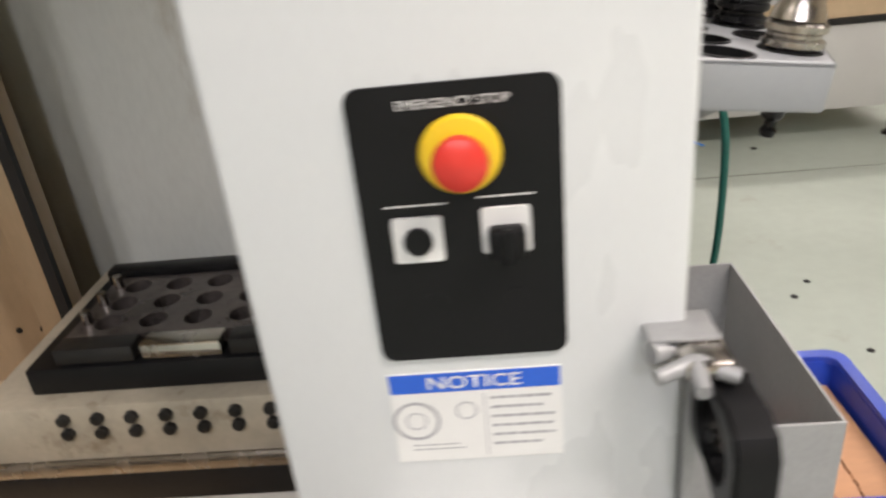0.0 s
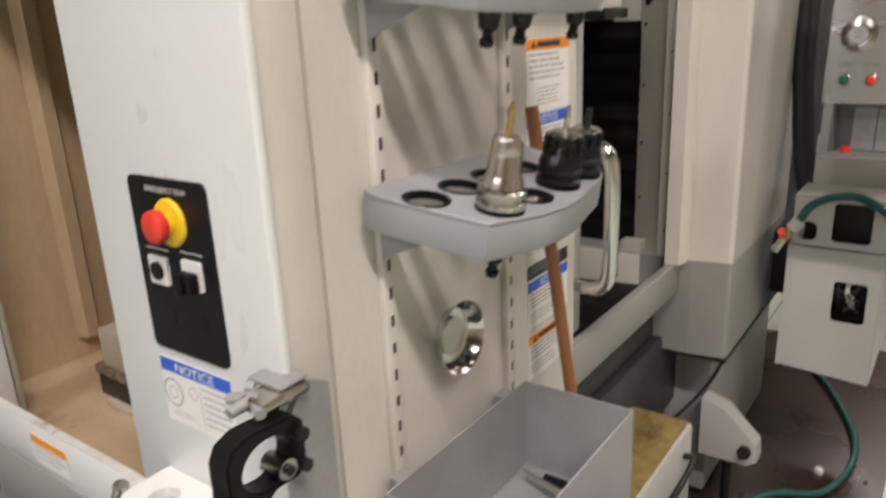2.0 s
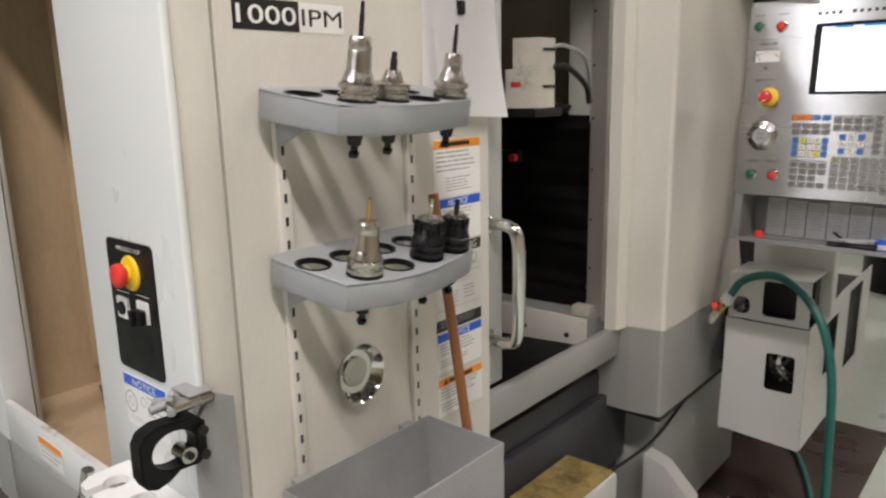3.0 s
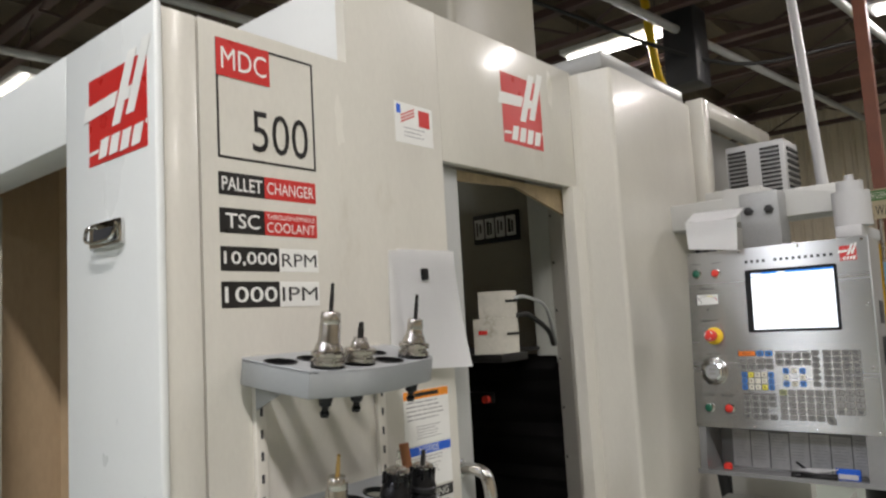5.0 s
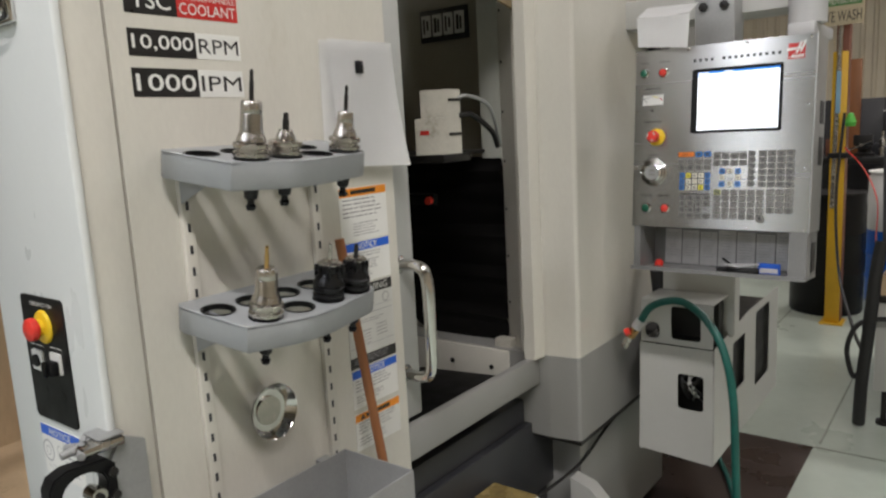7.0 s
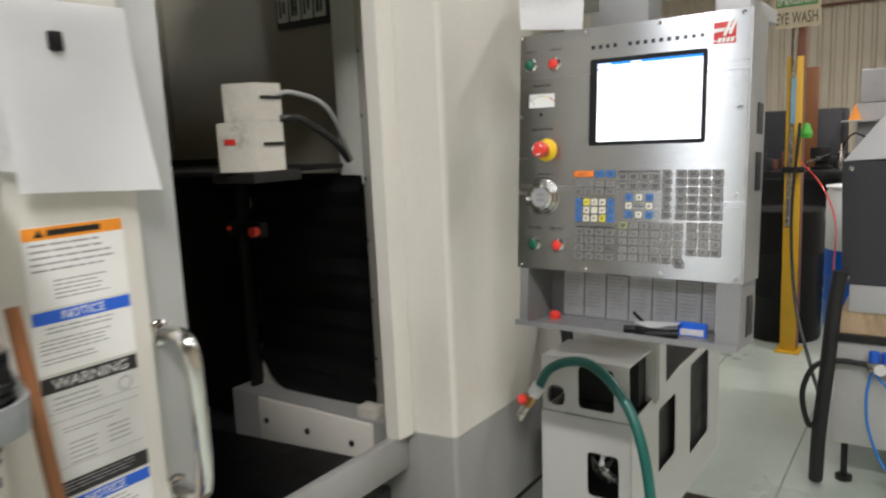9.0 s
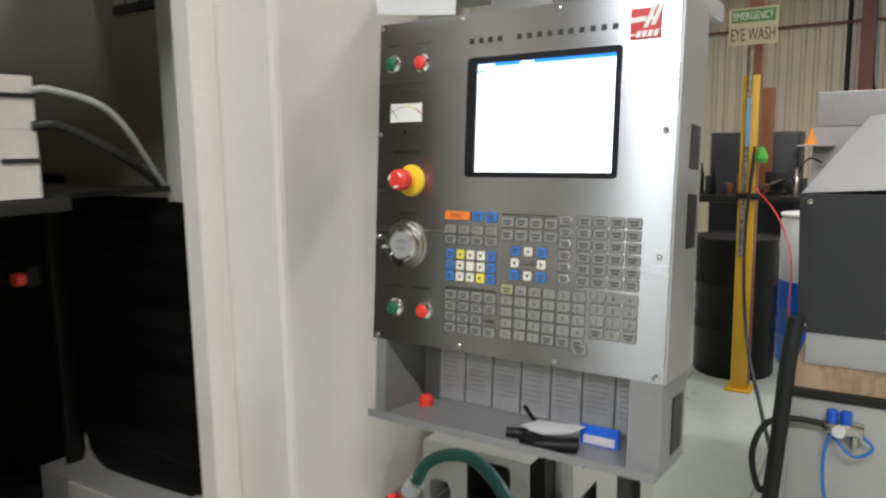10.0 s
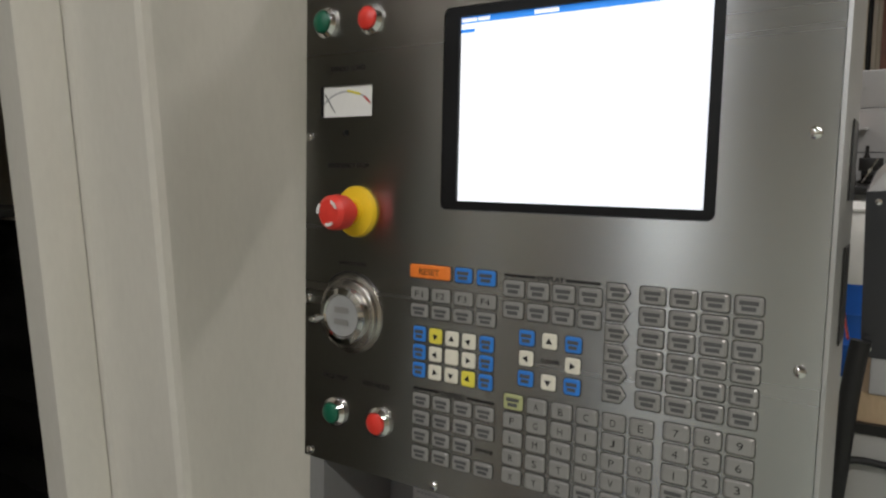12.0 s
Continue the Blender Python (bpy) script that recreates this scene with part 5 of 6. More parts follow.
mtr_hole = [PF.at(a, b, -0.0035) for a, b in ((-0.23, 0.0695), (-0.1635, 0.0695), (-0.1635, 0.1005), (-0.23, 0.1005))]
face_pts = [PF.at(a, b, -0.0035) for a, b in ((UL, VB), (UR, VB), (UR, VT), (UL, VT))]
bm = prism(face_pts, PF.n * 0.0035, None, [scr_hole, mtr_hole])
uv = bm.loops.layers.uv.new("brush")
for f in bm.faces:
    for lp in f.loops:
        d = lp.vert.co - PF.o
        lp[uv].uv = (d.dot(PF.v), d.dot(PF.u))
part("face_plate", bm, STEEL, pd, "brushed stainless face plate", smooth=False)
part("side_flange", PF.plate(UR + 0.0005, UR + 0.0035, VB, VT, -0.125, -0.001), DULL_STEEL, pd, "dull stainless folded side")
for v0, v1 in ((-0.11, -0.035), (0.0, 0.06)):
    q = Face(PF.at(UR + 0.004, 0, 0), -PF.n, PF.v)
    part("side_slot", q.plate(0.06, 0.105, v0, v1, 0.0, 0.001), DARK, pd)
for a, b in ((-0.245, 0.222), (-0.093, 0.22), (0.066, 0.219), (0.225, 0.219), (0.2235, 0.046), (0.2235, -0.12), (0.226, -0.281), (0.08, -0.281), (-0.082, -0.281), (-0.241, -0.281), (-0.2445, 0.05), (-0.2445, -0.117)):
    part("screw", lathe([(0.0045, 0), (0.0042, 0.0018), (0.0025, 0.0028), (0, 0.0029)], PF.at(a, b, 0.0002), PF.n, 14), CHROME, pd)
# screen
bz = part("screen_bezel", prism(round_rect(PF.at(0.0393, 0.072, -0.004), PF.u, PF.v, 0.2415, 0.179, 0.006), PF.n * 0.0028, None,
          [[PF.at(a, b, -0.004) for a, b in ((-0.066, -0.0095), (0.1515, -0.0095), (0.1515, 0.153), (-0.066, 0.153))]]), BLACK, pd, "dark screen surround")
lcd = part("lcd_screen", PF.plate(-0.066, 0.1515, -0.0095, 0.153, -0.006, -0.0045), SCREEN, pd, "lit white screen", smooth=False)
part("title_bar", PF.plate(-0.066, 0.1515, 0.1475, 0.153, -0.0044, -0.0041), SCREEN_BLUE, lcd, smooth=False)
part("title_tab", PF.plate(-0.066, -0.052, 0.1395, 0.1425, -0.0044, -0.0041), SCREEN_BLUE, lcd, smooth=False)
for a0, a1, b0, b1 in ((-0.0655, -0.05, 0.1487, 0.1518), (-0.0485, -0.037, 0.1487, 0.1518), (0.006, 0.028, 0.1487, 0.1522)):
    part("title_word", PF.plate(a0, a1, b0, b1, -0.004, -0.0038), SCREEN, lcd, smooth=False)
# plain squares stand in for the maker's spaced capitals
for i in range(15):
    if i != 4:
        part("maker_mark", PF.plate(-0.079 + 0.016 * i, -0.071 + 0.016 * i, 0.1825, 0.1905, 0.0003, 0.0008), INK_BLACK, pd, smooth=False)
brand_mark(PF, 0.17, 0.211, 0.166, 0.206, 0.0003, pd)


def lamp_button(a, b, mat, r=0.0115):
    ring_ob = part("button_ring", lathe([(r + 0.0035, 0), (r + 0.0035, 0.003), (r + 0.001, 0.006), (r, 0.007), (r - 0.001, 0.0055), (0, 0.0055)], PF.at(a, b, 0.0002), PF.n, 24), CHROME, pd, "chrome button ring")
    part("button_cap", lathe([(r - 0.0012, 0.0057), (r - 0.0012, 0.0085), (r - 0.003, 0.0098), (0, 0.0102)], PF.at(a, b, 0.0002), PF.n, 24), mat, ring_ob)


lamp_button(-0.2225, 0.163, GREEN)
lamp_button(-0.165, 0.161, RED)
lamp_button(-0.2065, -0.2325, GREEN)
lamp_button(-0.1485, -0.2325, RED)
for word, a, b, w in (("POWER ON", -0.2225, 0.192, 0.026), ("POWER OFF", -0.163, 0.192, 0.028), ("SPINDLE LOAD", -0.195, 0.117, 0.044), ("EMERGENCY STOP", -0.193, 0.0215, 0.052),
                      ("HANDLE JOG", -0.186, -0.077, 0.034), ("CYCLE START", -0.207, -0.196, 0.034), ("FEED HOLD", -0.154, -0.196, 0.034)):
    letters(word, PF, a - w / 2, a + w / 2, b - 0.0024, b + 0.0024, 0.0006, INK_BLACK, pd)
mt = part("load_meter", PF.plate(-0.2295, -0.164, 0.07, 0.1, -0.004, -0.002), WHITE, pd, "white analogue load meter")
bm = bmesh.new()
for k in range(10):
    t0, t1 = radians(150 - 12 * k), radians(150 - 12 * (k + 1))
    PF.poly([(-0.197 + 0.034 * math.cos(t0), 0.07 + 0.024 * math.sin(t0)), (-0.197 + 0.036 * math.cos(t0), 0.07 + 0.0255 * math.sin(t0)), (-0.197 + 0.036 * math.cos(t1), 0.07 + 0.0255 * math.sin(t1)), (-0.197 + 0.034 * math.cos(t1), 0.07 + 0.024 * math.sin(t1))], -0.0019, -0.0016, bm)
part("meter_scale", bm, INK_GREY, mt, smooth=False)
part("yellow_zone", PF.poly([(-0.196, 0.0945), (-0.18, 0.0905), (-0.179, 0.0925), (-0.196, 0.0965)], -0.0015, -0.0012), KEY_YELLOW, mt, smooth=False)
part("red_zone", PF.poly([(-0.175, 0.088), (-0.167, 0.0815), (-0.167, 0.0835), (-0.174, 0.09)], -0.0015, -0.0012), INK_RED, mt, smooth=False)
part("meter_needle", PF.poly([(-0.226, 0.0925), (-0.225, 0.093), (-0.2115, 0.074), (-0.2125, 0.074)], -0.0015, -0.0012), INK_BLACK, mt, smooth=False)
part("meter_edge", PF.plate(-0.2295, -0.2275, 0.07, 0.1, -0.0019, -0.001), BLACK, mt, smooth=False)
part("jack_hole", PF.disc(-0.196, 0.054, 0.003, 0.0002, 0.0008, seg=12), BLACK, pd)
stop_button(PF, -0.1805, -0.024, 0.0002, pd, 0.0255)
arrow_marks(PF, -0.1805, -0.024, 0.0442, 0.0165, pd)
dial = part("jog_dial_ring", lathe([(0.04, 0), (0.04, 0.001), (0.0365, 0.002), (0.035, 0.006), (0.033, 0.007), (0.0, 0.007)], PF.at(-0.187, -0.128, 0.0002), PF.n, 40), MACHINED, pd, "graduated alloy dial ring")
wheel = part("jog_wheel", lathe([(0.029, 0.0072), (0.0295, 0.0105), (0.028, 0.0145), (0.0225, 0.016), (0.021, 0.0135), (0.0, 0.0135)], PF.at(-0.187, -0.128, 0.0002), PF.n, 40), CHROME, dial, "turned alloy hand wheel")
part("crank_pin", lathe([(0.0035, 0.012), (0.0035, 0.02), (0.0045, 0.024), (0.003, 0.031), (0, 0.032)], PF.at(-0.212, -0.132, 0.0002), PF.n, 12), CHROME, dial)
part("wheel_badge", PF.disc(-0.187, -0.128, 0.0205, 0.0138, 0.0146, seg=32), GALV, dial)
for k in (-1, 1):
    part("badge_bar", PF.plate(-0.187 - 0.009, -0.187 + 0.009, -0.128 + 0.006 * k - 0.003, -0.128 + 0.006 * k + 0.003, 0.0147, 0.0152), KEY_GREY, dial)
bm = bmesh.new()
for k in range(50):
    a = 2 * math.pi * k / 50
    c, s = math.cos(a), math.sin(a)
    PF.poly([(-0.187 + 0.0305 * c - 0.0003 * s, -0.128 + 0.0305 * s + 0.0003 * c), (-0.187 + 0.0335 * c - 0.0003 * s, -0.128 + 0.0335 * s + 0.0003 * c),
             (-0.187 + 0.0335 * c + 0.0003 * s, -0.128 + 0.0335 * s - 0.0003 * c), (-0.187 + 0.0305 * c + 0.0003 * s, -0.128 + 0.0305 * s - 0.0003 * c)], 0.0073, 0.0076, bm)
part("graduation", bm, INK_BLACK, dial, smooth=False)
part("jog_arc", tube([PF.at(-0.187 + 0.043 * math.cos(radians(t)), -0.128 + 0.043 * math.sin(radians(t)), 0.0006) for t in (35, 55, 75, 95, 115, 135)], 0.0008, seg=6), INK_BLACK, pd)


# keypad: key caps share one mesh for each size and colour
KEY_MESH = {}
# Shadow outline round each key, painted as a dark rim in the mesh.
KEY_RIM_SHADE = surface("key_rim_shade", (0.07, 0.068, 0.06), 0.5, vary=0.1, scale=60, fine=300, bump=0.0)


def key(a, b, w, h, mat, word="", ink=None, pent=False, bar=True):
    tag = (w, h, mat.name, pent)
    if tag not in KEY_MESH:
        base = Face((0, 0, 0), PF.u, PF.v)
        bm = bmesh.new()
        if pent:
            outs = [[(-w / 2 * s, -h / 2 * s), (w / 4 * s, -h / 2 * s), (w / 2 * s, 0), (w / 4 * s, h / 2 * s), (-w / 2 * s, h / 2 * s)] for s in (1, 0.82)]
        else:
            outs = [[((p - base.o).dot(base.u), (p - base.o).dot(base.v)) for p in round_rect(base.o, base.u, base.v, w * s, h * s, 0.0022, 2)] for s in (1, 0.84)]
        rim = [bm.verts.new(base.at(x * 1.1, y * 1.14, 0.0003)) for x, y in outs[0]]
        bm.faces.new(rim).material_index = 1
        lo = [bm.verts.new(base.at(x, y, 0)) for x, y in outs[0]]
        mid = [bm.verts.new(base.at(x, y, 0.0012)) for x, y in outs[0]]
        top = [bm.verts.new(base.at(x, y, 0.0021)) for x, y in outs[1]]
        for r0, r1 in ((lo, mid), (mid, top)):
            for i in range(len(r0)):
                bm.faces.new((r0[i], r0[(i + 1) % len(r0)], r1[(i + 1) % len(r0)], r1[i]))
        bm.faces.new(top)
        bmesh.ops.recalc_face_normals(bm, faces=bm.faces)
        me = bpy.data.meshes.new("key")
        bm.to_mesh(me)
        bm.free()
        me.materials.append(mat)
        me.materials.append(KEY_RIM_SHADE)
        KEY_MESH[tag] = me
    ob = new("key", KEY_MESH[tag])
    ob.parent = pd
    ob.location = PF.at(a, b, 0.0002) - origin(pd)
    ink = ink or INK_BLACK
    if word:
        tw = 0.0011 if word in "I1" else min(w * 0.5, 0.0045 * len(word))
        letters(word, PF, a - tw / 2, a + tw / 2, b - h * 0.22, b + h * 0.22, 0.0026, ink, pd, "key_legend")
    elif bar:
        for s in (0.16, -0.16):
            LEGENDS.append((a, b + h * s, w * (0.34 if s > 0 else 0.26), h * 0.115))


LEGENDS = []
key(-0.0909, -0.0768, 0.045, 0.013, surface("orange_key_film", (0.85, 0.22, 0.03), 0.4, vary=0.04, scale=40, fine=300, bump=0.0), "RESET")
key(-0.0543, -0.0768, 0.018, 0.0135, KEY_BLUE)
key(-0.0305, -0.0770, 0.019, 0.0135, KEY_BLUE)
for i in range(4):
    key(-0.102 + 0.024 * i, -0.0982, 0.0195, 0.0125, KEY_GREY, "F%d" % (i + 1))
    key(-0.102 + 0.024 * i, -0.1143, 0.0195, 0.0125, KEY_GREY)
for j in range(3):
    for i in range(5):
        edge = i in (0, 4)
        lit = (i, j) in ((1, 0), (3, 2))
        key(-0.1012 + 0.0182 * i, -0.1365 - 0.0173 * j, 0.0142, 0.0142, KEY_BLUE if edge else KEY_YELLOW if lit else KEY_CREAM, bar=edge)
        if not edge and (i, j) != (2, 1):
            dx, dy = (i - 2), (1 - j)
            n = math.hypot(dx, dy)
            c, s = dx / n, dy / n
            x, y = -0.1012 + 0.0182 * i, -0.1365 - 0.0173 * j
            part("arrow", PF.poly([(x + 0.003 * c, y + 0.003 * s), (x - 0.002 * c - 0.003 * s, y - 0.002 * s + 0.003 * c), (x - 0.002 * c + 0.003 * s, y - 0.002 * s - 0.003 * c)], 0.0024, 0.0027), INK_BLACK, pd, smooth=False)
for a0, a1, b, word, w in ((-0.0125, 0.075, -0.0722, "DISPLAY", 0.024), (-0.1075, -0.0195, -0.1895, "OVERRIDES", 0.027)):
    c = (a0 + a1) / 2
    part("group_bar", PF.plate(a0, c - w / 2 - 0.002, b - 0.0011, b + 0.0011, 0.0003, 0.0008), INK_BLACK, pd, smooth=False)
    part("group_bar", PF.plate(c + w / 2 + 0.002, a1, b - 0.0011, b + 0.0011, 0.0003, 0.0008), INK_BLACK, pd, smooth=False)
    letters(word, PF, c - w / 2, c + w / 2, b - 0.0022, b + 0.0022, 0.0006, INK_BLACK, pd)
for j in range(2):
    for i in range(4):
        key(-0.003 + 0.0233 * i, -0.0837 - 0.0187 * j, 0.0195, 0.0145, KEY_GREY)
for i in (0, 2):
    for j in (0, 2):
        key(0.0112 + 0.0215 * i, -0.1252 - 0.0178 * j, 0.0145, 0.0135, KEY_BLUE)
for i, j in ((1, 0), (0, 1), (2, 1), (1, 2)):
    key(0.0112 + 0.0215 * i, -0.1252 - 0.0178 * j, 0.0135, 0.0135, KEY_CREAM, bar=False)
    x, y, c, s = 0.0112 + 0.0215 * i, -0.1252 - 0.0178 * j, i - 1, 1 - j
    part("arrow", PF.poly([(x + 0.003 * c, y + 0.003 * s), (x - 0.002 * c - 0.003 * s, y - 0.002 * s + 0.003 * c), (x - 0.002 * c + 0.003 * s, y - 0.002 * s - 0.003 * c)], 0.0024, 0.0027), INK_BLACK, pd, smooth=False)
letters("CURSOR", PF, 0.0245, 0.042, -0.1445, -0.1412, 0.0006, INK_BLACK, pd)
for j in range(6):
    key(0.0905, -0.0772 - 0.0166 * j, 0.019, 0.0135, KEY_GREY, pent=True)
    for i in range(4):
        key(0.1178 + 0.0234 * i, -0.0773 - 0.0168 * j, 0.0195, 0.0135, KEY_GREY)
for j in range(4):
    for i in range(4):
        if (i, j) != (3, 2):
            key(-0.0982 + 0.0232 * i, -0.2003 - 0.0174 * j, 0.0188, 0.0132, KEY_GREY)
letters("SPINDLE", PF, -0.0375, -0.0195, -0.2365, -0.2335, 0.0006, INK_BLACK, pd)
ALPHA = [" ABCDE", "FGHIJK", "LMNOPQ", "RSTUVW", "XYZ    "]
for j, row in enumerate(ALPHA):
    for i in range(6):
        olive = (i, j) == (0, 0)
        key(0.0 + 0.0228 * i, -0.1838 - 0.0168 * j, 0.0185, 0.0138, surface("olive_key_film", (0.4, 0.42, 0.2), 0.4, vary=0.04, scale=40, fine=300, bump=0.0) if olive else KEY_GREY, row[i].strip())
for j, row in enumerate(("789", "456", "123", " 0 ")):
    for i in range(3):
        key(0.1412 + 0.0232 * i, -0.1815 - 0.0168 * j, 0.0195, 0.0138, KEY_GREY, row[i].strip())
key(0.1178, -0.2585, 0.0195, 0.0138, KEY_GREY)
bm = bmesh.new()
for a, b, w, h in LEGENDS:
    bm.faces.new([bm.verts.new(PF.at(x, y, 0.0026)) for x, y in ((a - w, b - h), (a + w, b - h), (a + w, b + h), (a - w, b + h))])
part("key_print", bm, surface("dark_key_print", (0.08, 0.08, 0.08), 0.5, vary=0.1, scale=60, fine=300, bump=0.0), pd, smooth=False, kind="stuff")

# tray under the keypad
TB = -0.418
part("tray_floor", PF.plate(UL + 0.006, UR, TB, TB + 0.004, -0.125, 0.018), TRAY_GREY, pd)
part("tray_lip", PF.plate(UL + 0.006, UR, TB + 0.0042, TB + 0.012, 0.0155, 0.018), TRAY_GREY, pd)
part("tray_back", PF.plate(UL + 0.01, UR - 0.004, TB + 0.0045, VB, -0.125, -0.121), TRAY_GREY, pd)
part("tray_side", PF.plate(UL + 0.006, UL + 0.026, TB + 0.0045, VB - 0.0005, -0.12, -0.002), TRAY_GREY, pd)
part("tray_side", PF.plate(UR - 0.045, UR, TB + 0.0045, VB - 0.0005, -0.12, 0.0), TRAY_GREY, pd)
q = Face(PF.at(UR + 0.0006, 0, 0), -PF.n, PF.v)
part("side_slot", q.plate(0.05, 0.1, TB + 0.02, VB - 0.03, 0.0, 0.001), DARK, pd)
for i in range(7):
    a = -0.19 + 0.054 * i
    sh = part("instruction_card", PF.plate(a, a + 0.05, TB + 0.012, VB - 0.012 - 0.003 * (i % 3), -0.1205, -0.1195), CARD_PRINT, pd, "printed card behind the tray, panel shade in its grey", smooth=False)
    text_lines(PF, a + 0.006, a + 0.044, TB + 0.03, VB - 0.024, -0.119, 9, INK_GREY, sh, seed=40 + i)
base_h = TB + 0.0045
solo("red_plastic_piece", lathe([(0.013, 0), (0.013, 0.012), (0.008, 0.018), (0, 0.019)], PF.at(-0.196, base_h, -0.085), PF.v, 16), RED, "red plastic piece lying on the pendant tray", "plastic piece")
kn = thing("utility_knife", PF.at(0.07, base_h, -0.03), "black pocket tool lying on the pendant tray", "knife")
part("body", tube([PF.at(0.0, base_h + 0.009, -0.015), PF.at(0.04, base_h + 0.009, -0.03), PF.at(0.08, base_h + 0.01, -0.012), PF.at(0.11, base_h + 0.01, -0.03)], 0.0085), BLACK, kn)
part("body", tube([PF.at(0.035, base_h + 0.01, -0.002), PF.at(0.07, base_h + 0.01, 0.006), PF.at(0.115, base_h + 0.011, -0.014)], 0.01), BLACK, kn)
part("blade_arm", tube([PF.at(0.045, base_h + 0.012, -0.045), PF.at(0.0, base_h + 0.035, -0.075)], 0.0035), BLACK, kn)
sheet("paper_note", [PF.at(0.035, base_h + 0.023, -0.055), PF.at(0.11, base_h + 0.026, -0.06), PF.at(0.1, base_h + 0.022, -0.01), PF.at(0.025, base_h + 0.021, -0.008)], PAPER, "white crumpled note lying on the black tool", 0.004)
bc = thing("blue_card_holder", PF.at(0.13, base_h, -0.06), "blue framed badge holder lying on the tray", "badge holder")
part("holder", PF.plate(0.1, 0.16, base_h + 0.0005, base_h + 0.03, -0.068, -0.062), INK_BLUE, bc)
part("card", PF.plate(0.106, 0.154, base_h + 0.003, base_h + 0.016, -0.0618, -0.061), CARD_PRINT, bc)

# arm that carries the pendant, and what hangs on it
arm = thing("wall_boom", (0.6, 2.9, 1.9), "off-white boom with a grey swivel carrying the pendant", "boom")
part("beam", box(0.414, 1.0, 2.78, 2.92, 1.935, 2.03, 0.008), CABINET, arm)
part("cover_box", prism([(0.63, 2.775, 1.93), (1.02, 2.775, 1.93), (1.02, 2.775, 1.98), (0.66, 2.775, 2.045)], (0, -0.1, 0)), CABINET, arm)
part("swivel", lathe([(0.05, 0), (0.05, 0.1), (0.035, 0.102), (0.035, 0.13), (0.012, 0.132), (0.012, 0.15), (0, 0.151)], (1.03, 2.62, 1.87), (0, 0, 1), 24), SKIN_GREY, arm, "grey swivel hub")
part("hanger", box(0.99, 1.06, 2.56, 2.84, 1.835, 1.87, 0.006), SKIN_GREY, arm)
part("bracket", box(0.72, 0.84, 2.6, 2.7, 1.835, 2.01, 0.01), GALV, arm)
for x in (0.75, 0.81):
    part("bracket_bolt", lathe([(0.014, 0), (0.014, 0.01), (0, 0.012)], (x, 2.5995, 1.95), (0, -1, 0), 6), DARK, arm)
part("fan_bracket", box(0.5, 0.7, 2.93, 3.5, 2.035, 2.08, 0.006), CABINET, arm)
sheet("paper_sheet", [(0.615, 2.5, 1.955), (0.765, 2.5, 1.95), (0.765, 2.425, 1.915), (0.615, 2.425, 1.92)], PAPER, "white paper draped over the pendant top", 0.002)
sheet("paper_sheet", [(0.614, 2.422, 1.921), (0.767, 2.422, 1.915), (0.763, 2.418, 1.822), (0.62, 2.418, 1.838)], PAPER, "white paper draped over the pendant top", 0.003)

# stand below the pendant
cab = thing("pendant_stand", (0.65, 3.1, 0.005), "white sheet metal stand with cut-outs under the pendant", "machine stand")


def rr(x, z, w, h, y, r=0.012):
    return round_rect((x, y, z), (1, 0, 0), (0, 0, 1), w, h, r)


part("lower_front", prism([(0.508, 2.672, 0.47), (0.765, 2.672, 0.455), (0.765, 2.672, 0.862), (0.515, 2.672, 0.862)], (0, 0.003, 0), None, [rr(0.69, 0.705, 0.088, 0.125, 2.672)]), CABINET, cab)
part("upper_front", prism([(0.52, 2.668, 0.868), (0.765, 2.668, 0.868), (0.765, 2.668, 1.015), (0.52, 2.668, 1.015)], (0, 0.003, 0), None, [rr(0.675, 0.945, 0.1, 0.115, 2.668), rr(0.56, 0.912, 0.052, 0.056, 2.668, 0.02)]), CABINET, cab)
part("upper_top", box(0.52, 0.765, 2.6712, 2.84, 1.0155, 1.0185), CABINET, cab)
part("back_plate", box(0.535, 0.78, 2.841, 2.845, 0.868, 1.17), CABINET, cab)


def rs(y, z, w, h, x, r=0.014):
    return round_rect((x, y, z), (0, 1, 0), (0, 0, 1), w, h, r)


part("side_panel", prism([(0.7655, 2.676, 0.46), (0.7655, 3.56, 0.46), (0.7655, 3.56, 0.9), (0.7655, 3.1, 0.9), (0.7655, 2.676, 0.866)], (0.003, 0, 0), None, [rs(2.97, 0.735, 0.16, 0.19, 0.7655), rs(3.31, 0.72, 0.22, 0.3, 0.7655)]), CABINET, cab)
part("left_panel", box(0.511, 0.514, 2.676, 3.56, 0.46, 0.862), CABINET, cab)
# Dark boxes fill the hollow stand so its cut-outs look shaded.
part("shade_fill", box(0.53, 0.75, 2.78, 3.5, 0.47, 0.86), DARK, cab)
part("shade_fill_upper", box(0.535, 0.75, 2.78, 2.835, 0.87, 1.01), DARK, cab)
part("support_post", box(0.72, 0.78, 2.86, 2.92, 0.868, 1.165), CABINET, cab)
part("wall_bracket", box(0.4135, 0.5108, 2.9, 3.04, 0.62, 0.84, 0.006), DARK, cab)
for k in range(6):
    part("wire", tube([(0.66 + 0.012 * k, 2.76, 0.65), (0.66 + 0.013 * ((k * 3) % 5), 2.7, 0.7), (0.655 + 0.013 * ((k * 2) % 6), 2.69, 0.745), (0.66 + 0.012 * k, 2.76, 0.77)], 0.0045, seg=8), (RUBBER, CABINET, DARK)[k % 3], cab)

hs = thing("green_air_hose", (0.6, 2.62, 0.02), "green rubber air hose with brass coupling, looping to the floor", "hose")
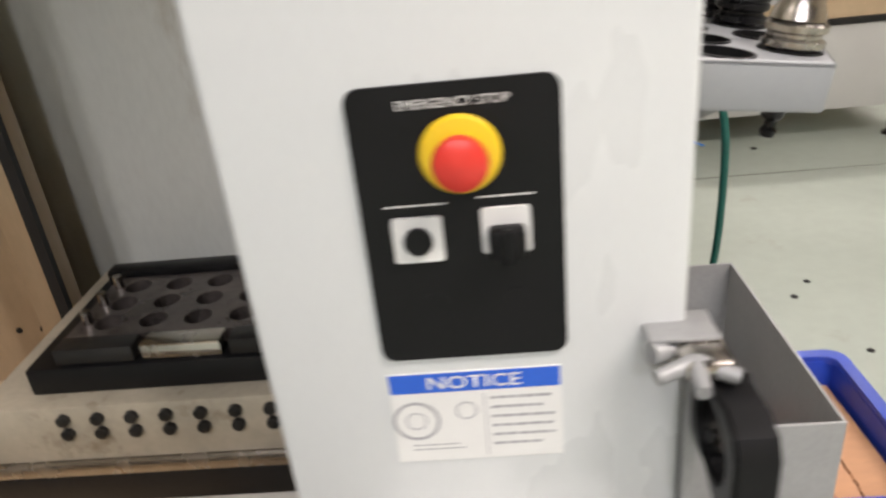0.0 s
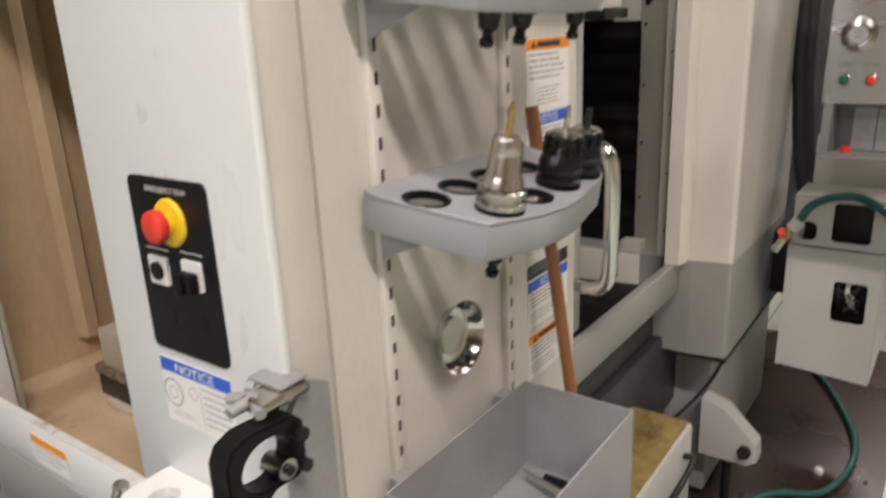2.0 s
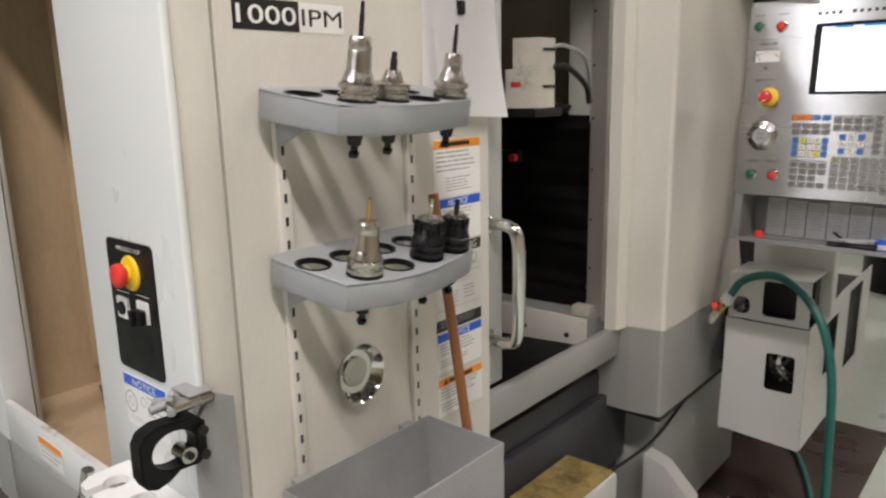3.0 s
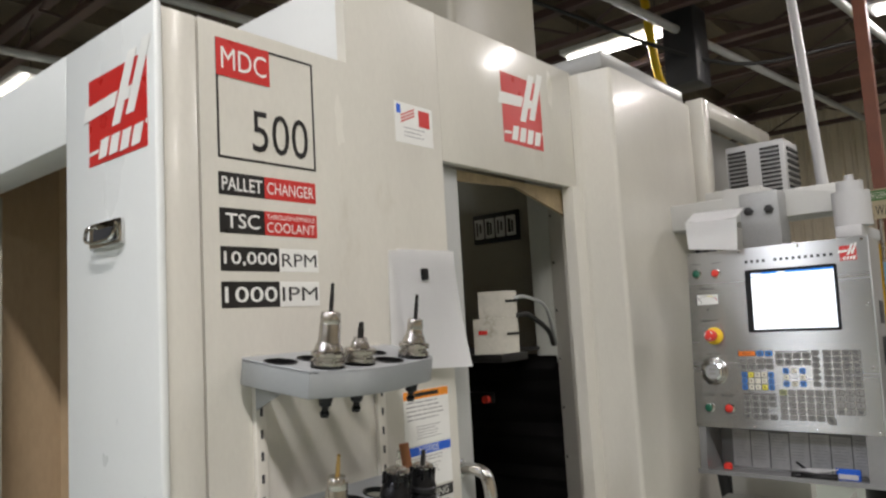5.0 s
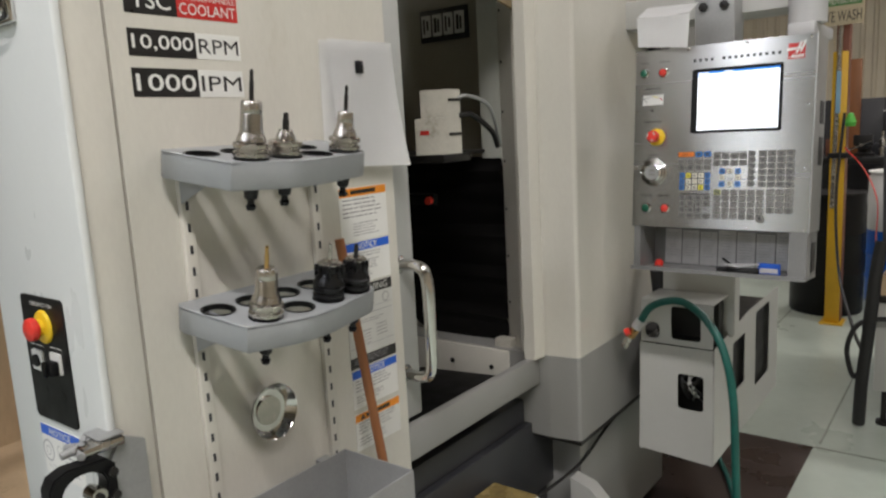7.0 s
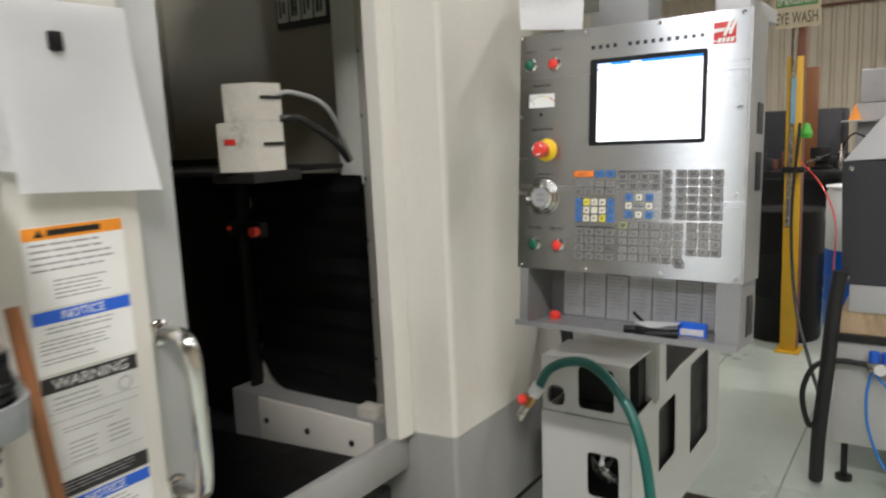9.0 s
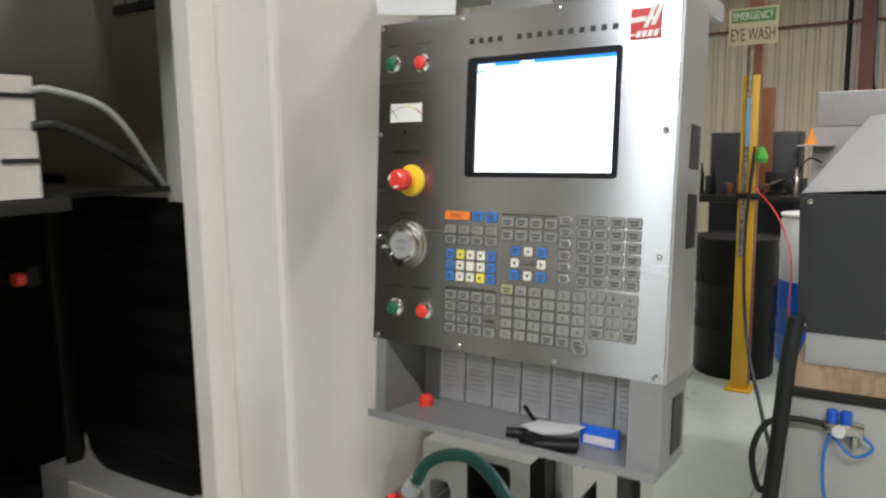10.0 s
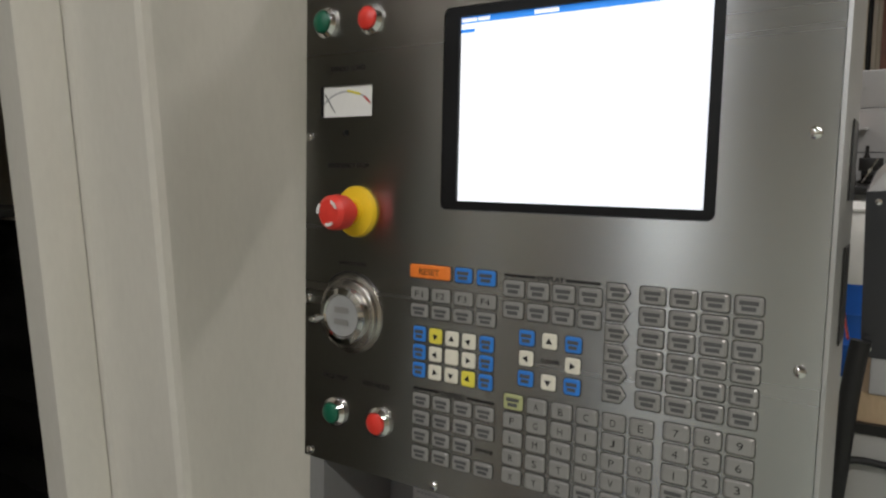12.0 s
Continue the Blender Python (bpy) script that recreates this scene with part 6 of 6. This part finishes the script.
part("hose", tube([(0.545, 2.6, 0.955), (0.575, 2.6, 1.005), (0.63, 2.6, 1.035), (0.7, 2.585, 1.04), (0.78, 2.55, 1.0), (0.84, 2.52, 0.92), (0.876, 2.5, 0.78), (0.885, 2.505, 0.55), (0.885, 2.54, 0.3), (0.88, 2.62, 0.1), (0.82, 2.68, 0.03),
                   (0.72, 2.65, 0.02), (0.6, 2.6, 0.02), (0.48, 2.56, 0.02)], 0.0125), HOSE, hs)
part("floor_loop", tube([(0.5, 3.66, 0.021), (0.62, 3.42, 0.021), (0.72, 3.15, 0.021), (0.735, 2.93, 0.021), (0.68, 2.72, 0.021), (0.56, 2.6, 0.046), (0.46, 2.5, 0.021)], 0.0115), HOSE, hs)
part("collar", rod((0.548, 2.6, 0.96), (0.53, 2.597, 0.932), 0.018), SKIN_GREY, hs)
part("coupling", rod((0.53, 2.597, 0.932), (0.51, 2.594, 0.9), 0.015, seg=6), BRASS, hs, "brass coupling")
part("red_sleeve", rod((0.515, 2.58, 0.925), (0.5, 2.575, 0.918), 0.013), RED, hs)
part("plug", rod((0.51, 2.594, 0.9), (0.49, 2.59, 0.862), 0.012), MACHINED, hs)
for k, x in enumerate((0.455, 0.478)):
    solo("cable_drop", tube([(x, 2.98 + 0.05 * k, 1.9), (x - 0.01, 2.95, 1.5), (x + 0.01, 2.93, 1.2), (x + 0.05, 2.88, 1.0), (x + 0.1, 2.82, 0.9)], 0.024 - 0.006 * k), RUBBER, "black cable hanging behind the pendant stand", "cable")


# ---------------------------------------------------------------- far end of the hall
post = thing("yellow_post", (0.55, 6.42, 0.0), "yellow guard post in front of a red-brown column", "post")
part("angle_face", box(0.5, 0.6, 6.38, 6.4, 0.0, 2.04, 0.004), POST_YELLOW, post)
part("angle_side", box(0.5, 0.515, 6.401, 6.5, 0.0, 2.04, 0.004), POST_YELLOW, post)
part("upper_column", box(0.515, 0.6, 6.42, 6.52, 0.0, 5.0), RUST, post, "red-brown steel column above the yellow guard")
part("water_pipe", rod((0.53, 6.36, 0.9), (0.55, 6.36, 2.25), 0.017), MACHINED, post)
part("base_plate", box(0.47, 0.63, 6.34, 6.54, 0.0, 0.012), POST_YELLOW, post)
part("pipe_clamp", box(0.49, 0.63, 6.335, 6.378, 1.27, 1.31, 0.004), DARK, post)
part("blue_tag", box(0.535, 0.565, 6.337, 6.343, 1.6, 1.9), surface("pale_blue_tape", (0.25, 0.45, 0.6), 0.5), post)
part("green_tag", lathe([(0.03, 0), (0.04, 0.03), (0.02, 0.09), (0, 0.1)], (0.63, 6.37, 1.5), (0, 0, 1), 12), surface("green_glove", (0.1, 0.5, 0.06), 0.6), post)
SG = Face((0.555, 6.33, 2.33), (1, 0, 0), (0, 0, 1))
sign = thing("safety_sign", (0.555, 6.335, 2.22), "cream emergency eye wash sign with a green band", "sign")
part("board", SG.plate(-0.14, 0.14, -0.11, 0.11, -0.003, 0.0), surface("aged_sign_cream", (0.5, 0.42, 0.27), 0.5, vary=0.08, scale=8, stain=(0.4, 0.32, 0.2)), sign)
part("green_band", SG.plate(-0.125, 0.125, 0.025, 0.1, 0.0005, 0.001), surface("green_sign_ink", (0.08, 0.2, 0.06), 0.5), sign)
letters("EMERGENCY", SG, -0.115, 0.115, 0.04, 0.085, 0.0015, KEY_CREAM, sign)
letters("EYE WASH", SG, -0.125, 0.125, -0.085, -0.01, 0.0015, INK_BLACK, sign)


def drum(x, y, r, h, mat, label, top_mat=None, split=None):
    t = thing("drum", (x, y, 0), label, "drum")
    cut = split or h
    part("shell", lathe([(r * 0.97, 0.0), (r, 0.015), (r, cut * 0.33), (r * 1.02, cut * 0.345), (r, cut * 0.36), (r, cut * 0.66), (r * 1.02, cut * 0.675), (r, cut * 0.69), (r, cut)], (x, y, 0), (0, 0, 1), 36), mat, t)
    if split:
        part("upper_shell", lathe([(r, cut), (r, h - 0.04), (r * 0.9, h), (0, h)], (x, y, 0.0), (0, 0, 1), 36), top_mat, t)
    part("rim", lathe([(r * 0.96, h - 0.01), (r * 1.02, h - 0.008), (r * 1.02, h + 0.006), (r * 0.96, h + 0.006), (r * 0.96, h - 0.005), (0, h - 0.005)], (x, y, 0), (0, 0, 1), 36), top_mat or mat, t)
    return t


drum(0.43, 6.85, 0.27, 0.97, BLACK, "black steel drum standing behind the yellow post", DARK)
drum(0.92, 7.35, 0.27, 1.1, surface("blue_drum_plastic", (0.01, 0.13, 0.6), 0.4, vary=0.06, scale=6), "blue plastic drum with a white upper half", WHITE, 0.62)
wb = thing("work_bench", (0.5, 8.2, 0), "cluttered dark work bench by the far wall", "bench")
part("top", box(-0.4, 1.9, 7.95, 8.6, 1.12, 1.18, 0.004), DARK, wb)
part("shelf", box(-0.4, 1.9, 7.95, 8.6, 0.75, 0.78), SKIN_GREY, wb)
for x in (-0.36, 0.7, 1.86):
    for y in (7.99, 8.56):
        part("leg", box(x - 0.03, x + 0.03, y - 0.03, y + 0.03, 0, 1.119), DARK, wb)
rnd = random.Random(7)
for k in range(26):
    x, y, s = -0.3 + 2.1 * rnd.random(), 8.05 + 0.45 * rnd.random(), rnd.uniform(0.05, 0.14)
    hgt = rnd.uniform(0.06, 0.3)
    if k % 2:
        solo("loose_part", box(x - s / 2, x + s / 2, y - s / 2, y + s / 2, 1.18, 1.18 + hgt * 0.6, 0.006), (DARK, CHARCOAL, SKIN_GREY, RUST)[k % 4], "small dark machine part lying on the bench", "machine part")
    else:
        solo("tool_bottle", lathe([(s * 0.25, 0), (s * 0.25, hgt * 0.6), (s * 0.1, hgt * 0.8), (s * 0.1, hgt), (0, hgt)], (x, y, 1.18), (0, 0, 1), 12), (DARK, MACHINED, CHARCOAL, BLACK)[(k // 2) % 4], "small upright part standing on the bench", "machine part")
def vise(x, y, z, turn):
    """A dark bench vise: base, body, jaw and screw handle."""
    t = thing("bench_vise", (x, y, z), "dark oily bench vise standing on the bench", "vise")
    c, q = math.cos(turn), math.sin(turn)
    part("base", lathe([(0.09, 0), (0.09, 0.02), (0.06, 0.03), (0.05, 0.07)], (x, y, z), (0, 0, 1), 16), DARK, t)
    part("body", box(x - 0.06, x + 0.06, y - 0.12, y + 0.1, z + 0.07, z + 0.16, 0.012), CHARCOAL, t)
    part("jaw", box(x - 0.08, x + 0.08, y - 0.15, y - 0.125, z + 0.1, z + 0.2, 0.006), DARK, t)
    part("screw", rod((x, y - 0.15, z + 0.11), (x, y - 0.28, z + 0.11), 0.014), MACHINED, t)
    part("handle_bar", rod((x - 0.1 * c, y - 0.27, z + 0.11 - 0.1 * q), (x + 0.1 * c, y - 0.27, z + 0.11 + 0.1 * q), 0.007), MACHINED, t)
    return t


vise(0.5, 8.25, 1.18, 0.4)
vise(0.95, 8.3, 1.18, 1.1)
for x, h, r in ((0.62, 0.3, 0.008), (1.02, 0.24, 0.008)):
    solo("gooseneck_lamp", tube([(x, 8.42, 1.18), (x + 0.02, 8.42, 1.18 + h * 0.6), (x + 0.1, 8.4, 1.18 + h), (x + 0.2, 8.38, 1.18 + h * 0.9)], r), RUBBER, "thin black bent pipe rising from the bench", "pipe")
solo("wooden_board", box(0.3, 0.42, 8.5, 8.53, 1.18, 2.1, 0.004), WOOD, "brown upright board standing on the bench", "board")
for x0, pts in ((0.9, ((0.0, 4.6), (0.06, 3.2), (0.12, 2.4), (0.4, 1.8))), (1.35, ((0.0, 5.3), (-0.05, 3.6), (0.05, 2.7), (0.0, 2.1)))):
    solo("wall_cable", tube([(x0 + dx, 15.1, z) for dx, z in pts], 0.02), RUBBER, "black cable running down the ribbed wall", "cable")
cb = thing("tool_board", (0.35, 9.1, 0), "dark grey cabinet behind the yellow post", "cabinet")
part("body", box(-0.15, 0.6, 8.7, 9.3, 0, 1.72, 0.01), CHARCOAL, cb)
part("door_line", box(0.22, 0.226, 8.694, 8.699, 0.1, 1.66), DARK, cb)
solo("orange_cone", lathe([(0.06, 0), (0.05, 0.01), (0.01, 0.13), (0, 0.135)], (0.72, 8.5, 1.6), (0, 0, 1), 16), INK_ORANGE, "small orange cone on a shelf of the grey machine", "cone")
gm = thing("grey_machine", (1.75, 8.3, 0), "large light grey machine by the far wall", "machine")
part("body", box(0.72, 2.9, 8.62, 10.0, 0, 1.75, 0.02), SKIN_GREY, gm)
part("hood", box(0.74, 2.9, 8.64, 10.0, 1.752, 2.05, 0.02), SKIN_GREY, gm)
part("seam", box(0.76, 2.85, 8.615, 8.619, 1.4, 1.405), DARK, gm)
part("shelf", box(0.62, 0.9, 8.42, 8.618, 1.585, 1.6), SKIN_GREY, gm)
for x, z in ((0.62, 2.6), (1.01, 3.2)):
    solo("wall_conduit", tube([(x, 15.14, 5.44), (x, 15.14, z), (x + 0.02, 15.13, 2.2), (x - 0.02, 15.12, 0.0)], 0.035), RUBBER if z < 3 else SKIN_GREY, "conduit running down the ribbed wall", "conduit")

wn = thing("wall_window", (1.75, 15.1, 2.35), "small bright window in a dark steel frame in the ribbed wall", "window", kind="structure")
for x0, x1, z0, z1 in ((1.4, 2.3, 3.28, 3.36), (1.4, 2.3, 2.3, 2.36), (1.4, 1.48, 2.36, 3.28), (2.22, 2.3, 2.36, 3.28), (1.82, 1.87, 2.36, 3.28)):
    part("window_frame", box(x0, x1, 15.08, 15.15, z0, z1, 0.006), RUST, wn)
for x0, x1 in ((1.48, 1.82), (1.87, 2.22)):
    part("pane", box(x0, x1, 15.1, 15.12, 2.36, 3.28), glow("daylit_pane", (0.85, 0.92, 1.0), 1.1), wn, "daylit window pane")
solo("wall_rail", box(-2.5, 4.0, 15.08, 15.13, 3.5, 3.54, 0.004), RUST, "red-brown steel girt along the ribbed wall", "girt")
# neighbouring machine with air regulator
nm = thing("chip_conveyor", (1.7, 4.9, 0), "charcoal and cream machine end with air fittings", "machine")
part("lower_cabinet", box(1.045, 2.6, 4.42, 5.6, 0.2, 0.665, 0.008), CABINET, nm)
part("dark_band", box(1.04, 2.6, 4.41, 5.6, 0.666, 0.7), DARK, nm)
part("beige_band", box(1.06, 2.6, 4.43, 5.6, 0.7005, 0.8), BEIGE, nm)
part("grey_band", box(1.09, 2.6, 4.415, 5.6, 0.8005, 0.92, 0.004), SKIN_GREY, nm)
guard = part("charcoal_guard", prism([(1.06, 4.41, 0.921), (2.6, 4.41, 0.921), (2.6, 4.41, 1.44), (1.045, 4.41, 1.44)], (0, 1.1, 0)), CHARCOAL, nm, "charcoal sheet guard")
part("sloped_top", prism([(1.05, 4.42, 1.4405), (1.05, 5.5, 1.4405), (1.3, 5.5, 1.75), (1.25, 4.6, 1.72)], (0.9, 0, 0.05)), SKIN_GREY, nm, "light grey sloped lid")
for x in (1.08, 1.35, 1.6):
    for z in (0.95, 1.41):
        part("guard_screw", lathe([(0.011, 0), (0.01, 0.006), (0, 0.008)], (x, 4.4095, z), (0, -1, 0), 10), CHROME, guard)
for x in (1.09, 2.5):
    part("levelling_leg", rod((x, 4.5, 0.0), (x, 4.5, 0.2), 0.014), DARK, nm)
    part("leg_pad", rod((x, 4.5, 0.0), (x, 4.5, 0.02), 0.035), DARK, nm)
rg = thing("air_regulator", (1.22, 4.38, 0.52), "blue-knobbed air regulator on the cream cabinet", "air regulator")
part("body", box(1.17, 1.3, 4.36, 4.4195, 0.56, 0.6, 0.006), MACHINED, rg)
for x in (1.195, 1.24):
    part("knob", lathe([(0.02, 0), (0.02, 0.04), (0.015, 0.045), (0, 0.045)], (x, 4.385, 0.6005), (0, 0, 1), 16), INK_BLUE, rg)
part("bowl", lathe([(0.0, 0), (0.018, 0.008), (0.02, 0.05)], (1.27, 4.385, 0.508), (0, 0, 1), 16), MACHINED, rg)
part("gauge", rod((1.22, 4.36, 0.575), (1.22, 4.345, 0.575), 0.022, seg=20), WHITE, rg)
part("blue_line", tube([(1.19, 4.38, 0.56), (1.175, 4.36, 0.45), (1.19, 4.36, 0.3), (1.26, 4.36, 0.14), (1.4, 4.36, 0.07)], 0.006), KEY_BLUE, rg)
part("blue_line", tube([(1.28, 4.37, 0.58), (1.33, 4.36, 0.53), (1.27, 4.355, 0.49), (1.2, 4.37, 0.55)], 0.006), KEY_BLUE, rg)
part("black_line", tube([(1.17, 4.385, 0.585), (1.06, 4.37, 0.59), (0.97, 4.36, 0.55), (0.93, 4.36, 0.42), (0.96, 4.37, 0.28), (1.0, 4.39, 0.32)], 0.012), RUBBER, rg)
solo("black_conduit", tube([(1.06, 4.38, 0.98), (1.04, 4.36, 0.8), (1.02, 4.36, 0.5), (1.0, 4.37, 0.25), (0.99, 4.4, 0.02)], 0.03), RUBBER, "thick black conduit running down the machine corner", "conduit")
solo("red_cable", tube([(0.6, 6.35, 1.35), (0.75, 6.2, 1.2), (0.9, 5.6, 1.05), (1.02, 4.5, 0.95)], 0.0045), RED, "thin red cable slung from the post", "cable")
solo("black_floor_cable", tube([(0.6, 6.3, 1.6), (0.58, 6.2, 1.0), (0.66, 5.9, 0.5), (0.85, 5.2, 0.3), (0.97, 4.6, 0.35)], 0.01), RUBBER, "black cable hanging from the yellow post", "cable")

# odds and ends lying on the pale floor
crate = thing("wooden_crate", (1.88, 5.6, 0.0), "open brown wooden crate on the pale floor", "crate")
for x in (1.75, 1.985):
    part("side_board", box(x, x + 0.015, 5.3, 5.9, 0.0, 0.15, 0.002), WOOD, crate)
for y in (5.3, 5.885):
    part("end_board", box(1.766, 1.984, y, y + 0.015, 0.0, 0.15, 0.002), WOOD, crate)
part("bottom_board", box(1.766, 1.984, 5.316, 5.884, 0.0, 0.012), WOOD, crate)
for x, y, r in ((1.28, 2.78, 0.014), (1.37, 2.885, 0.012), (1.38, 2.41, 0.012), (1.71, 4.43, 0.018), (1.87, 4.72, 0.02), (1.09, 2.95, 0.01)):
    solo("metal_scrap", lathe([(r, 0), (r * 1.1, 0.003), (r * 0.4, 0.008), (0, 0.009)], (x, y, 0.0005), (0, 0, 1), 7), DARK, "small dark metal scrap on the pale floor", "scrap")
solo("yellow_floor_hose", tube([(2.1, 6.8, 0.014), (2.4, 7.45, 0.014), (2.78, 7.9, 0.014), (3.3, 8.3, 0.014), (4.2, 8.5, 0.014)], 0.014), YELLOW, "yellow hose lying across the floor", "hose")
